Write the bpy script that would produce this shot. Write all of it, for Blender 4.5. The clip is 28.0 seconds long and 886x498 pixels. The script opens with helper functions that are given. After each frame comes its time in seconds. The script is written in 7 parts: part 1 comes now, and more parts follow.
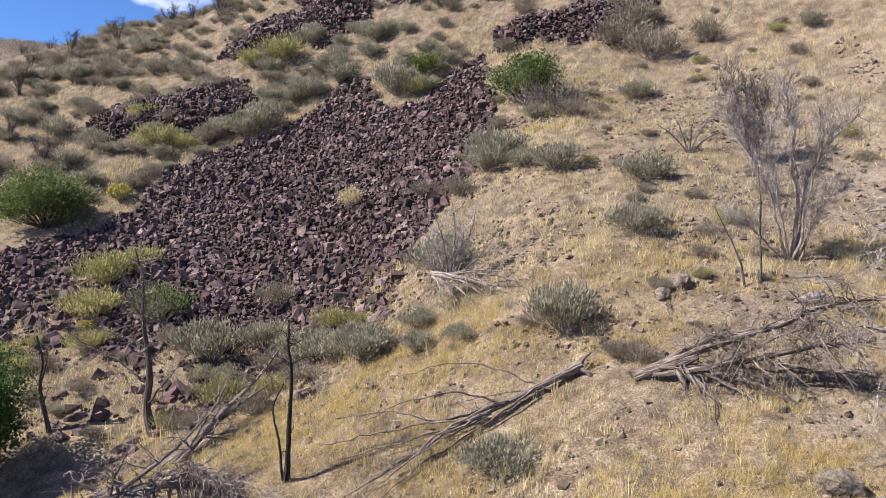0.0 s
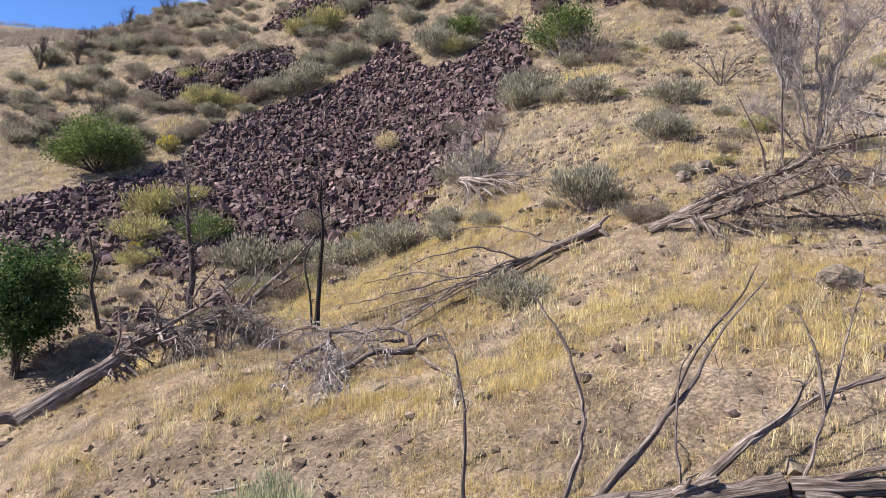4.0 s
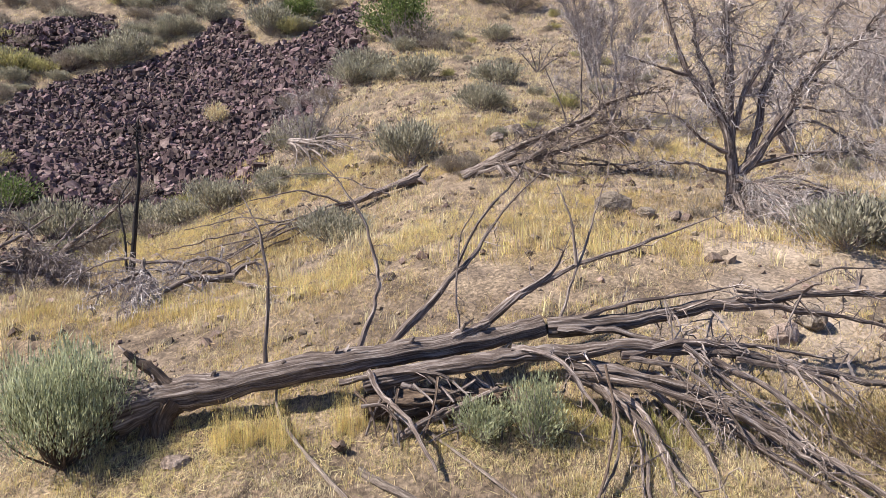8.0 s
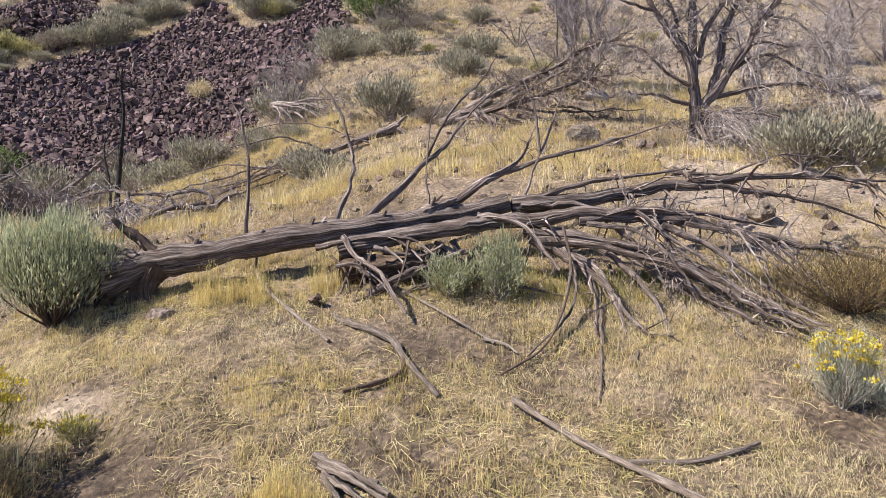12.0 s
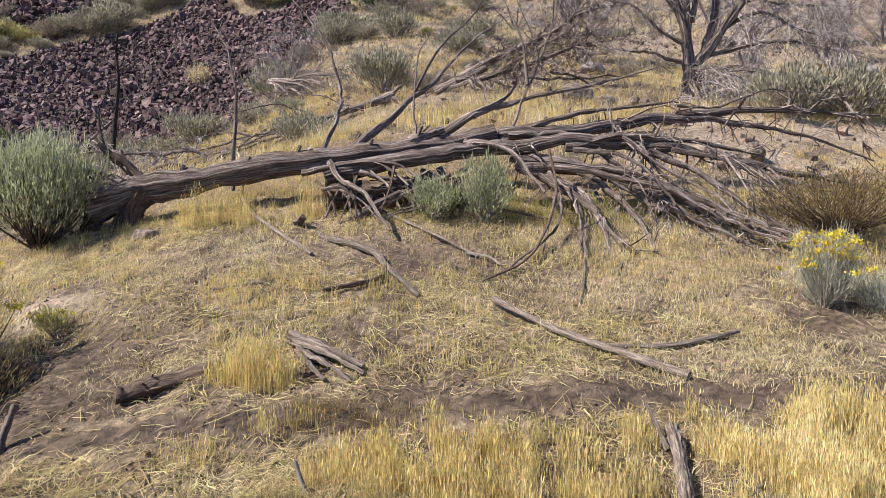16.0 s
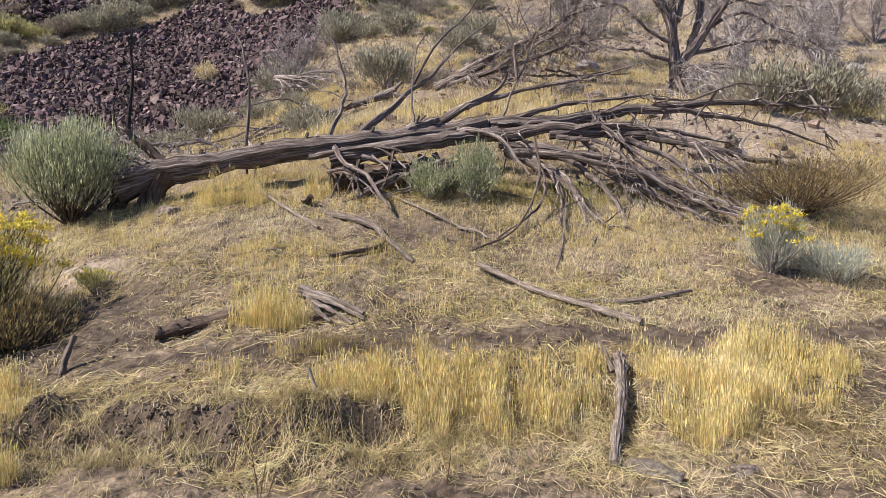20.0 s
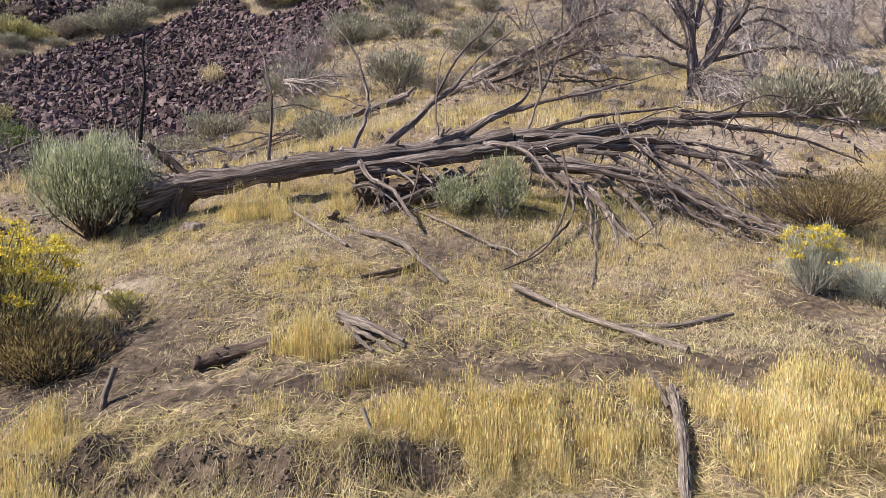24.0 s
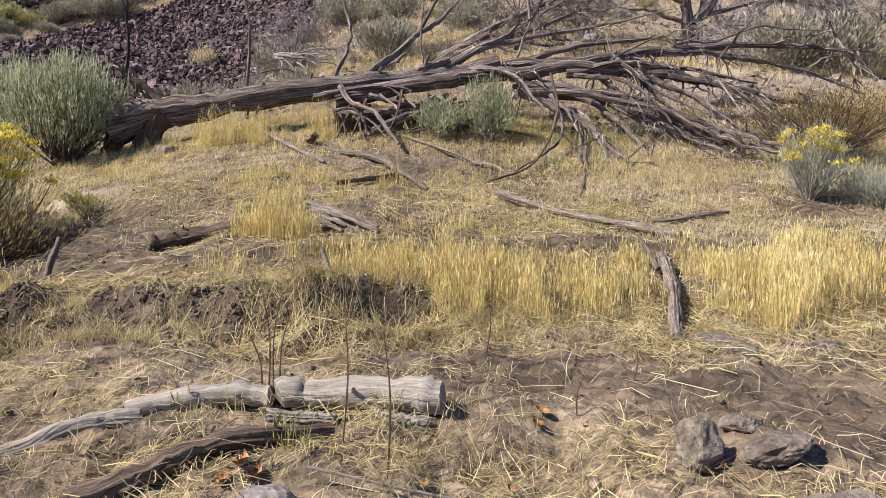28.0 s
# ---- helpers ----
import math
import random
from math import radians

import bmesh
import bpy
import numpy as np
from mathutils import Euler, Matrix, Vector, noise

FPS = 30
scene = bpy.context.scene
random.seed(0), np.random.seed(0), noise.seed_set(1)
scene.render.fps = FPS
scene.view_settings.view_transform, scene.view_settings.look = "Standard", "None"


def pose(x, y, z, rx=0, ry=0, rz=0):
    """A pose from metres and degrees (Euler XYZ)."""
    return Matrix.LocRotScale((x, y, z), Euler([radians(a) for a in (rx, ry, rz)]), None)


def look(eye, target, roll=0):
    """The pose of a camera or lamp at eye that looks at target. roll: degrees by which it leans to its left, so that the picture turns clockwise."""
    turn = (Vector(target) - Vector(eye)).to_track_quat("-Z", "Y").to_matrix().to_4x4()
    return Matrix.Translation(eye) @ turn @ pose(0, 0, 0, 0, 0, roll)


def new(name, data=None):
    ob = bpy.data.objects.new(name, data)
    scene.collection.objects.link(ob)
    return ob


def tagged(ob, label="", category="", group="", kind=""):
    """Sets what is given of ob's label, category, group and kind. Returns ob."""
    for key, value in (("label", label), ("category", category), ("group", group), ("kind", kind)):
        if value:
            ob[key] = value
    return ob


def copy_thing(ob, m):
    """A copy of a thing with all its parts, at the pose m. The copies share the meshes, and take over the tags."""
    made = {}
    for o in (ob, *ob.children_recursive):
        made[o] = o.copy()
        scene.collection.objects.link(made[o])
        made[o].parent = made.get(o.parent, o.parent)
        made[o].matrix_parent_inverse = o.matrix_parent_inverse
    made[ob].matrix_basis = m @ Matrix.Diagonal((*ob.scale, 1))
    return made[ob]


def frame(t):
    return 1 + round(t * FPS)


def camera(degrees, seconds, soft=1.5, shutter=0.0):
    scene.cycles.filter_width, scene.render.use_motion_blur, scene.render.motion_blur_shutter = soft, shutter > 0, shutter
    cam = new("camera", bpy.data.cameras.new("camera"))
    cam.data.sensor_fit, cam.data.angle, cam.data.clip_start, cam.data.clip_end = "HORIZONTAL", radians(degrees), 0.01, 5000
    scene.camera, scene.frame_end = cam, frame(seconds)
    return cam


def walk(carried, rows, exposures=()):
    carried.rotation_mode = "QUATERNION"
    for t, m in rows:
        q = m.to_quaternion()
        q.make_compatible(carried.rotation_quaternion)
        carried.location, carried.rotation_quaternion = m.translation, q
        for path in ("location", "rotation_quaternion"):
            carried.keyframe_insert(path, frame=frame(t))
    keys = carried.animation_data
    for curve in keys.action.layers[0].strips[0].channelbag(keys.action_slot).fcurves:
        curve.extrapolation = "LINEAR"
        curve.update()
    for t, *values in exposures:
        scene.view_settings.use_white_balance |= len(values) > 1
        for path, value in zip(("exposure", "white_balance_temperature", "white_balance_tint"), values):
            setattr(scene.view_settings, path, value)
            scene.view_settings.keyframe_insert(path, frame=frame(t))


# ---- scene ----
# camera
cam = camera(65.27, 28.0, soft=0.75)
PATH = [
    (0, (-1.493, -5.173, 9.621), (-3.329, 4.642, 9.076), -1.58),
    (0.5, (-1.233, -5.282, 9.611), (-3.391, 4.468, 9.086), -1.52),
    (1, (-1.069, -5.567, 9.607), (-3.318, 4.163, 9.085), -1.47),
    (1.5, (-1.012, -5.705, 9.137), (-3.338, 4.008, 8.632), -1.33),
    (2, (-0.957, -5.649, 8.480), (-3.374, 4.042, 7.996), -1.18),
    (2.5, (-0.952, -5.553, 7.855), (-3.376, 4.138, 7.394), -1.05),
    (3, (-1.007, -5.420, 7.314), (-3.421, 4.275, 6.874), -0.95),
    (3.5, (-1.014, -5.680, 6.777), (-3.411, 4.019, 6.359), -0.83),
    (5.5, (-0.395, -6.650, 5.045), (-2.831, 3.042, 4.684), -0.54),
    (6, (-0.087, -6.750, 4.924), (-2.128, 3.033, 4.560), -0.35),
    (6.5, (-0.201, -6.860, 4.814), (-1.497, 3.049, 4.443), -0.18),
    (7, (-0.376, -6.893, 4.858), (-0.672, 3.096, 4.482), -0.02),
    (7.5, (-0.459, -6.798, 4.877), (-0.625, 3.194, 4.504), 0.06),
    (8, (-0.444, -6.691, 4.848), (-0.600, 3.301, 4.482), 0.09),
    (8.5, (-0.401, -6.620, 4.800), (-0.552, 3.372, 4.443), 0.08),
    (9, (-0.334, -6.573, 4.564), (-0.461, 3.420, 4.219), 0.08),
    (9.5, (-0.267, -6.580, 4.321), (-0.381, 3.413, 3.981), 0.04),
    (10, (-0.226, -6.937, 4.206), (-0.352, 3.056, 3.867), 0.00),
    (10.5, (-0.184, -7.555, 4.155), (-0.217, 2.439, 3.809), 0.07),
    (11, (-0.202, -7.569, 3.975), (-0.128, 2.425, 3.631), 0.11),
    (11.5, (-0.234, -7.426, 3.830), (-0.156, 2.568, 3.492), 0.12),
    (12, (-0.268, -7.234, 3.454), (-0.209, 2.760, 3.129), 0.09),
    (12.5, (-0.294, -7.147, 3.161), (-0.253, 2.848, 2.846), 0.06),
    (14.5, (-0.167, -7.622, 2.858), (-0.137, 2.373, 2.534), 0.10),
    (15, (-0.052, -7.589, 2.855), (-0.015, 2.406, 2.531), 0.14),
    (15.5, (-0.059, -7.439, 2.696), (-0.014, 2.556, 2.376), 0.17),
    (16, (-0.098, -7.249, 2.635), (-0.059, 2.746, 2.324), 0.19),
    (16.5, (-0.125, -7.227, 2.522), (-0.095, 2.768, 2.217), 0.25),
    (17, (-0.146, -7.605, 2.490), (-0.114, 2.390, 2.180), 0.31),
    (17.5, (-0.158, -8.211, 2.494), (-0.123, 1.784, 2.173), 0.38),
    (18, (-0.196, -8.544, 2.446), (-0.159, 1.451, 2.127), 0.42),
    (18.5, (-0.318, -8.417, 2.437), (-0.324, 1.578, 2.118), 0.39),
    (19, (-0.176, -8.267, 2.391), (-0.196, 1.728, 2.068), 0.45),
    (19.5, (-0.034, -8.123, 2.385), (-0.035, 1.872, 2.064), 0.48),
    (20, (-0.000, -8.000, 2.400), (0.000, 1.995, 2.083), 0.48),
    (20.5, (-0.080, -7.923, 2.470), (-0.066, 2.072, 2.147), 0.48),
    (21, (-0.172, -7.881, 2.581), (-0.163, 2.114, 2.246), 0.51),
    (21.5, (-0.135, -7.869, 2.640), (-0.134, 2.125, 2.307), 0.52),
    (23.5, (-0.252, -7.866, 2.698), (-0.307, 2.128, 2.358), 0.48),
    (24, (-0.288, -7.901, 2.592), (-0.317, 2.094, 2.256), 0.47),
    (24.5, (-0.322, -7.938, 2.382), (-0.318, 2.056, 2.050), 0.55),
    (25, (-0.339, -7.944, 2.264), (-0.308, 2.050, 1.927), 0.54),
    (25.5, (-0.387, -7.900, 2.121), (-0.346, 2.095, 1.784), 0.46),
    (26, (-0.412, -7.849, 2.002), (-0.385, 2.146, 1.671), 0.44),
    (26.5, (-0.119, -7.797, 1.885), (-0.099, 2.198, 1.541), 0.44),
    (27, (-0.112, -7.749, 1.795), (-0.081, 2.245, 1.450), 0.39),
    (27.5, (-0.155, -7.695, 1.758), (-0.125, 2.299, 1.418), 0.43),
    (28, (-0.148, -7.609, 1.772), (-0.120, 2.385, 1.434), 0.44),
]
walk(cam, [(t, look(eye, target, roll)) for t, eye, target, roll in PATH], exposures=((0, 0.94), (6, 1.03), (10, 1.0), (16, 0.87), (28, 0.84)))

# ---- light ----
SUN_AZ, SUN_EL = 250.0, 46.0
world = bpy.data.worlds.new("sky")
scene.world = world
world.use_nodes = True
wn, wl = world.node_tree.nodes, world.node_tree.links
wn.clear()
sky = wn.new("ShaderNodeTexSky")
sky.sky_type, sky.sun_disc = "NISHITA", False
sky.sun_elevation, sky.sun_rotation = radians(SUN_EL), radians(SUN_AZ)
sky.altitude, sky.air_density, sky.dust_density, sky.ozone_density = 1200, 1.0, 0.1, 4.0
wcoord = wn.new("ShaderNodeTexCoord")
wmap = wn.new("ShaderNodeMapping")
wmap.inputs["Scale"].default_value = (1.0, 1.0, 2.4)
wmap.inputs["Location"].default_value = (0.35, 0.1, 0.2)
wnoise = wn.new("ShaderNodeTexNoise")
wnoise.inputs["Scale"].default_value, wnoise.inputs["Detail"].default_value = 4.2, 7
wnoise.inputs["Roughness"].default_value = 0.55
wramp = wn.new("ShaderNodeValToRGB")
wramp.color_ramp.elements[0].position, wramp.color_ramp.elements[1].position = 0.56, 0.68
wmix = wn.new("ShaderNodeMixRGB")
wmix.inputs[2].default_value = (10.0, 10.2, 10.4, 1)
wback = wn.new("ShaderNodeBackground")
wback.inputs["Strength"].default_value = 0.075
wout = wn.new("ShaderNodeOutputWorld")
wl.new(wcoord.outputs["Generated"], wmap.inputs["Vector"])
wl.new(wmap.outputs[0], wnoise.inputs["Vector"])
wl.new(wnoise.outputs[0], wramp.inputs[0])
wl.new(wramp.outputs[0], wmix.inputs[0])
wtint = wn.new("ShaderNodeMixRGB")
wtint.blend_type = "MULTIPLY"
wtint.inputs[0].default_value = 1.0
wtint.inputs[2].default_value = (0.62, 0.82, 1.18, 1)
wl.new(sky.outputs[0], wtint.inputs[1])
wl.new(wtint.outputs[0], wmix.inputs[1])
wl.new(wmix.outputs[0], wback.inputs["Color"])
wl.new(wback.outputs[0], wout.inputs["Surface"])

sun_dir = Vector((math.sin(radians(SUN_AZ)) * math.cos(radians(SUN_EL)), math.cos(radians(SUN_AZ)) * math.cos(radians(SUN_EL)), math.sin(radians(SUN_EL))))
sun = new("sun", bpy.data.lights.new("sun", "SUN"))
sun.data.energy, sun.data.angle, sun.data.color = 5.0, radians(0.55), (1.0, 0.935, 0.85)
sun.matrix_world = look(sun_dir * 60, (0, 0, 0))


# ---- materials ----
def material(name, cols, scale=6.0, fine=40.0, rough=0.85, bump=0.4, bump_dist=0.02, vary="", amount=0.35, stretch=None, hue=0.0, fine_amt=0.45, thin=0.0):
    """Three colours laid out by broad noise, broken by fine noise, each piece a little lighter or darker than the next."""
    m = bpy.data.materials.new(name)
    m.use_nodes = True
    nodes, links = m.node_tree.nodes, m.node_tree.links
    bsdf = nodes["Principled BSDF"]
    bsdf.inputs["Roughness"].default_value = rough
    bsdf.inputs["Specular IOR Level"].default_value = 0.25
    coord = nodes.new("ShaderNodeTexCoord")
    vec = coord.outputs["UV" if stretch else "Object"]
    if stretch:
        mp = nodes.new("ShaderNodeMapping")
        mp.inputs["Scale"].default_value = stretch
        links.new(vec, mp.inputs["Vector"])
        vec = mp.outputs[0]
    big, small = nodes.new("ShaderNodeTexNoise"), nodes.new("ShaderNodeTexNoise")
    for node, sc, det in ((big, scale, 5), (small, fine, 6)):
        node.inputs["Scale"].default_value, node.inputs["Detail"].default_value = sc, det
        node.inputs["Roughness"].default_value = 0.62
        links.new(vec, node.inputs["Vector"])
    ramp = nodes.new("ShaderNodeValToRGB")
    ramp.color_ramp.elements[0].position, ramp.color_ramp.elements[1].position = 0.36, 0.66
    ramp.color_ramp.elements[0].color, ramp.color_ramp.elements[1].color = (*cols[0], 1), (*cols[2], 1)
    mid = ramp.color_ramp.elements.new(0.5)
    mid.color = (*cols[1], 1)
    links.new(big.outputs[0], ramp.inputs[0])
    tone = nodes.new("ShaderNodeMapRange")
    tone.inputs["From Min"].default_value, tone.inputs["From Max"].default_value = 0.3, 0.7
    tone.inputs["To Min"].default_value, tone.inputs["To Max"].default_value = 1 - fine_amt, 1 + fine_amt
    links.new(small.outputs[0], tone.inputs["Value"])
    hsv = nodes.new("ShaderNodeHueSaturation")
    links.new(ramp.outputs[0], hsv.inputs["Color"])
    last = tone.outputs[0]
    if vary:
        src = nodes.new("ShaderNodeObjectInfo" if vary == "object" else "ShaderNodeNewGeometry")
        rnd = src.outputs["Random" if vary == "object" else "Random Per Island"]
        spread = nodes.new("ShaderNodeMapRange")
        spread.inputs["To Min"].default_value, spread.inputs["To Max"].default_value = 1 - amount, 1 + amount
        links.new(rnd, spread.inputs["Value"])
        mul = nodes.new("ShaderNodeMath")
        mul.operation = "MULTIPLY"
        links.new(last, mul.inputs[0])
        links.new(spread.outputs[0], mul.inputs[1])
        last = mul.outputs[0]
        if hue:
            shift = nodes.new("ShaderNodeMapRange")
            shift.inputs["To Min"].default_value, shift.inputs["To Max"].default_value = 0.5 - hue, 0.5 + hue
            wrap = nodes.new("ShaderNodeMath")
            wrap.operation = "FRACT"
            more = nodes.new("ShaderNodeMath")
            more.operation = "MULTIPLY"
            more.inputs[1].default_value = 7.31
            links.new(rnd, more.inputs[0])
            links.new(more.outputs[0], wrap.inputs[0])
            links.new(wrap.outputs[0], shift.inputs["Value"])
            links.new(shift.outputs[0], hsv.inputs["Hue"])
    links.new(last, hsv.inputs["Value"])
    links.new(hsv.outputs[0], bsdf.inputs["Base Color"])
    if thin:
        glow, mix = nodes.new("ShaderNodeBsdfTranslucent"), nodes.new("ShaderNodeMixShader")
        mix.inputs[0].default_value = thin
        links.new(hsv.outputs[0], glow.inputs["Color"])
        links.new(bsdf.outputs[0], mix.inputs[1])
        links.new(glow.outputs[0], mix.inputs[2])
        links.new(mix.outputs[0], nodes["Material Output"].inputs["Surface"])
    if bump:
        bp = nodes.new("ShaderNodeBump")
        bp.inputs["Strength"].default_value, bp.inputs["Distance"].default_value = bump, bump_dist
        links.new(small.outputs[0], bp.inputs["Height"])
        links.new(bp.outputs[0], bsdf.inputs["Normal"])
    return m


SOIL = material("dry_soil", ((0.090, 0.064, 0.045), (0.165, 0.121, 0.083), (0.26, 0.196, 0.132)), 1.6, 22, 0.95, 0.9, 0.03, fine_amt=0.6)


def damp_patches(m):
    """Bare trodden mud, where the ground's damp attribute says so."""
    nodes, links = m.node_tree.nodes, m.node_tree.links
    bsdf = nodes["Principled BSDF"]
    old = bsdf.inputs["Base Color"].links[0].from_socket
    attr, mix, grain = nodes.new("ShaderNodeAttribute"), nodes.new("ShaderNodeMixRGB"), nodes.new("ShaderNodeTexNoise")
    attr.attribute_name = "damp"
    grain.inputs["Scale"].default_value, grain.inputs["Detail"].default_value = 9, 8
    ramp = nodes.new("ShaderNodeValToRGB")
    ramp.color_ramp.elements[0].position, ramp.color_ramp.elements[1].position = 0.35, 0.7
    ramp.color_ramp.elements[0].color, ramp.color_ramp.elements[1].color = (0.052, 0.036, 0.026, 1), (0.132, 0.097, 0.069, 1)
    coord = nodes.new("ShaderNodeTexCoord")
    links.new(coord.outputs["Object"], grain.inputs["Vector"])
    links.new(grain.outputs[0], ramp.inputs[0])
    links.new(attr.outputs["Fac"], mix.inputs[0])
    links.new(old, mix.inputs[1])
    links.new(ramp.outputs[0], mix.inputs[2])
    under, dark = nodes.new("ShaderNodeAttribute"), nodes.new("ShaderNodeMixRGB")
    under.attribute_name = "gravel"
    dark.inputs[2].default_value = (0.055, 0.037, 0.034, 1)
    links.new(under.outputs["Fac"], dark.inputs[0])
    # bleached crust where rain has washed the slope, and grit of every shade
    wash, pale, grit, shade, mul = nodes.new("ShaderNodeAttribute"), nodes.new("ShaderNodeMixRGB"), nodes.new("ShaderNodeTexVoronoi"), nodes.new("ShaderNodeMapRange"), nodes.new("ShaderNodeMixRGB")
    wash.attribute_name = "dusty"
    pale.inputs[2].default_value = (0.345, 0.275, 0.212, 1)
    links.new(wash.outputs["Fac"], pale.inputs[0])
    links.new(mix.outputs[0], pale.inputs[1])
    grit.inputs["Scale"].default_value = 26
    links.new(coord.outputs["Object"], grit.inputs["Vector"])
    split = nodes.new("ShaderNodeSeparateColor")
    links.new(grit.outputs["Color"], split.inputs[0])
    shade.inputs["To Min"].default_value, shade.inputs["To Max"].default_value = 0.62, 1.38
    links.new(split.outputs[0], shade.inputs["Value"])
    mul.blend_type, mul.inputs[0].default_value = "MULTIPLY", 1.0
    links.new(pale.outputs[0], mul.inputs[1])
    links.new(shade.outputs[0], mul.inputs[2])
    links.new(mul.outputs[0], dark.inputs[1])
    links.new(dark.outputs[0], bsdf.inputs["Base Color"])


damp_patches(SOIL)
CLOD = material("dark_clod", ((0.070, 0.050, 0.037), (0.130, 0.097, 0.071), (0.20, 0.152, 0.110)), 4, 30, 0.95, 0.8, 0.01, vary="island", amount=0.4, fine_amt=0.5)
DUSTY = material("dusty_grass", ((0.37, 0.278, 0.145), (0.48, 0.374, 0.208), (0.585, 0.478, 0.288)), 0.35, 9, 0.85, 0, vary="island", amount=0.45, hue=0.02, fine_amt=0.15, thin=0.4)
THATCH = material("matted_straw", ((0.33, 0.265, 0.125), (0.46, 0.375, 0.19), (0.58, 0.49, 0.275)), 3, 9, 0.85, 0, vary="island", amount=0.45, hue=0.03, fine_amt=0.15, thin=0.3)
STRAW = material("dry_grass", ((0.535, 0.415, 0.162), (0.64, 0.515, 0.222), (0.74, 0.62, 0.305)), 0.5, 9, 0.8, 0, vary="island", amount=0.3, hue=0.025, fine_amt=0.15, thin=0.4)
PALE_STRAW = material("bleached_grass", ((0.52, 0.42, 0.235), (0.635, 0.53, 0.32), (0.74, 0.645, 0.43)), 0.5, 9, 0.8, 0, vary="island", amount=0.4, hue=0.02, fine_amt=0.15, thin=0.4)
GREEN_STRAW = material("curing_grass", ((0.30, 0.28, 0.09), (0.42, 0.37, 0.13), (0.52, 0.43, 0.17)), 0.7, 9, 0.8, 0, vary="island", amount=0.35, hue=0.02, fine_amt=0.15, thin=0.4)
BASALT = material("dark_basalt", ((0.050, 0.031, 0.030), (0.113, 0.074, 0.071), (0.208, 0.148, 0.140)), 1.3, 14, 0.9, 0.6, 0.02, vary="island", amount=0.5, hue=0.03)
BASALT_PIECE = material("dark_basalt_block", ((0.050, 0.031, 0.030), (0.113, 0.074, 0.071), (0.208, 0.148, 0.140)), 1.3, 14, 0.9, 0.6, 0.02, vary="object", amount=0.5, hue=0.03)
STONE = material("field_stone", ((0.105, 0.080, 0.064), (0.195, 0.153, 0.122), (0.30, 0.245, 0.20)), 4, 34, 0.95, 1.0, 0.02, vary="object", amount=0.25, hue=0.015, fine_amt=0.6)
PALE_STONE = material("pale_stone", ((0.155, 0.128, 0.118), (0.25, 0.215, 0.20), (0.36, 0.32, 0.30)), 6, 50, 0.9, 0.5, 0.008, vary="object", amount=0.15)
MUD_STONE = material("mud_coated_stone", ((0.105, 0.081, 0.064), (0.18, 0.144, 0.116), (0.26, 0.214, 0.176)), 9, 60, 0.95, 1.0, 0.012, vary="object", amount=0.15, hue=0.01, fine_amt=0.5)
STONES = material("slope_stone", ((0.085, 0.060, 0.046), (0.155, 0.115, 0.088), (0.24, 0.185, 0.145)), 4, 30, 0.9, 0.6, 0.015, vary="island", amount=0.45, hue=0.02)
BARK = material("weathered_juniper", ((0.052, 0.037, 0.031), (0.142, 0.108, 0.092), (0.345, 0.293, 0.264)), 5, 15, 0.9, 0.9, 0.012, stretch=(0.6, 6.0, 1), vary="object", amount=0.2, fine_amt=0.5)
GREY_WOOD = material("grey_dead_wood", ((0.14, 0.11, 0.095), (0.25, 0.205, 0.18), (0.38, 0.33, 0.30)), 5, 15, 0.88, 0.7, 0.008, stretch=(0.55, 3.0, 1), vary="object", amount=0.15, fine_amt=0.5)
TWIG = material("grey_twig", ((0.20, 0.165, 0.152), (0.33, 0.285, 0.265), (0.47, 0.42, 0.395)), 3, 12, 0.88, 0.2, vary="island", amount=0.35, fine_amt=0.3)
PALE_WOOD = material("bleached_wood", ((0.19, 0.163, 0.136), (0.272, 0.237, 0.20), (0.35, 0.309, 0.268)), 4, 13, 0.9, 0.8, 0.006, stretch=(1.2, 9.0, 1), vary="object", amount=0.10, fine_amt=0.35)
# rotten wood, and the dark tone that shades the fallen juniper's roots
BROWN_WOOD = material("brown_rotten_and_shaded_wood", ((0.055, 0.037, 0.027), (0.105, 0.073, 0.054), (0.18, 0.133, 0.10)), 5, 15, 0.9, 0.9, 0.008, stretch=(1.0, 8.0, 1), vary="object", amount=0.2, fine_amt=0.6)
WEATHERED = material("weathered_stick", ((0.085, 0.064, 0.050), (0.165, 0.130, 0.106), (0.27, 0.225, 0.19)), 5, 15, 0.9, 0.9, 0.01, stretch=(1.0, 7.0, 1), vary="object", amount=0.2, fine_amt=0.6)
DARK_TWIG = material("dark_twig", ((0.11, 0.085, 0.073), (0.20, 0.16, 0.14), (0.32, 0.27, 0.245)), 3, 12, 0.88, 0.2, vary="island", amount=0.35, fine_amt=0.3)
CHAR = material("charred_wood", ((0.010, 0.009, 0.009), (0.024, 0.020, 0.019), (0.07, 0.058, 0.052)), 4, 14, 0.8, 0.8, 0.01, stretch=(0.6, 3.0, 1), vary="object", amount=0.2)
SCORCHED = material("scorched_wood", ((0.035, 0.027, 0.024), (0.085, 0.066, 0.058), (0.18, 0.15, 0.135)), 3, 14, 0.85, 0.8, 0.01, stretch=(0.6, 3.0, 1), vary="object", amount=0.25)
SAGE_LEAF = material("sage_leaf", ((0.22, 0.205, 0.148), (0.325, 0.302, 0.222), (0.45, 0.42, 0.32)), 2, 12, 0.8, 0, vary="island", amount=0.4, hue=0.015, fine_amt=0.2, thin=0.4)
SAGE_NEAR = material("silvery_sage_leaf", ((0.24, 0.255, 0.145), (0.36, 0.375, 0.225), (0.50, 0.51, 0.33)), 2, 12, 0.8, 0, vary="island", amount=0.35, hue=0.015, fine_amt=0.2, thin=0.4)
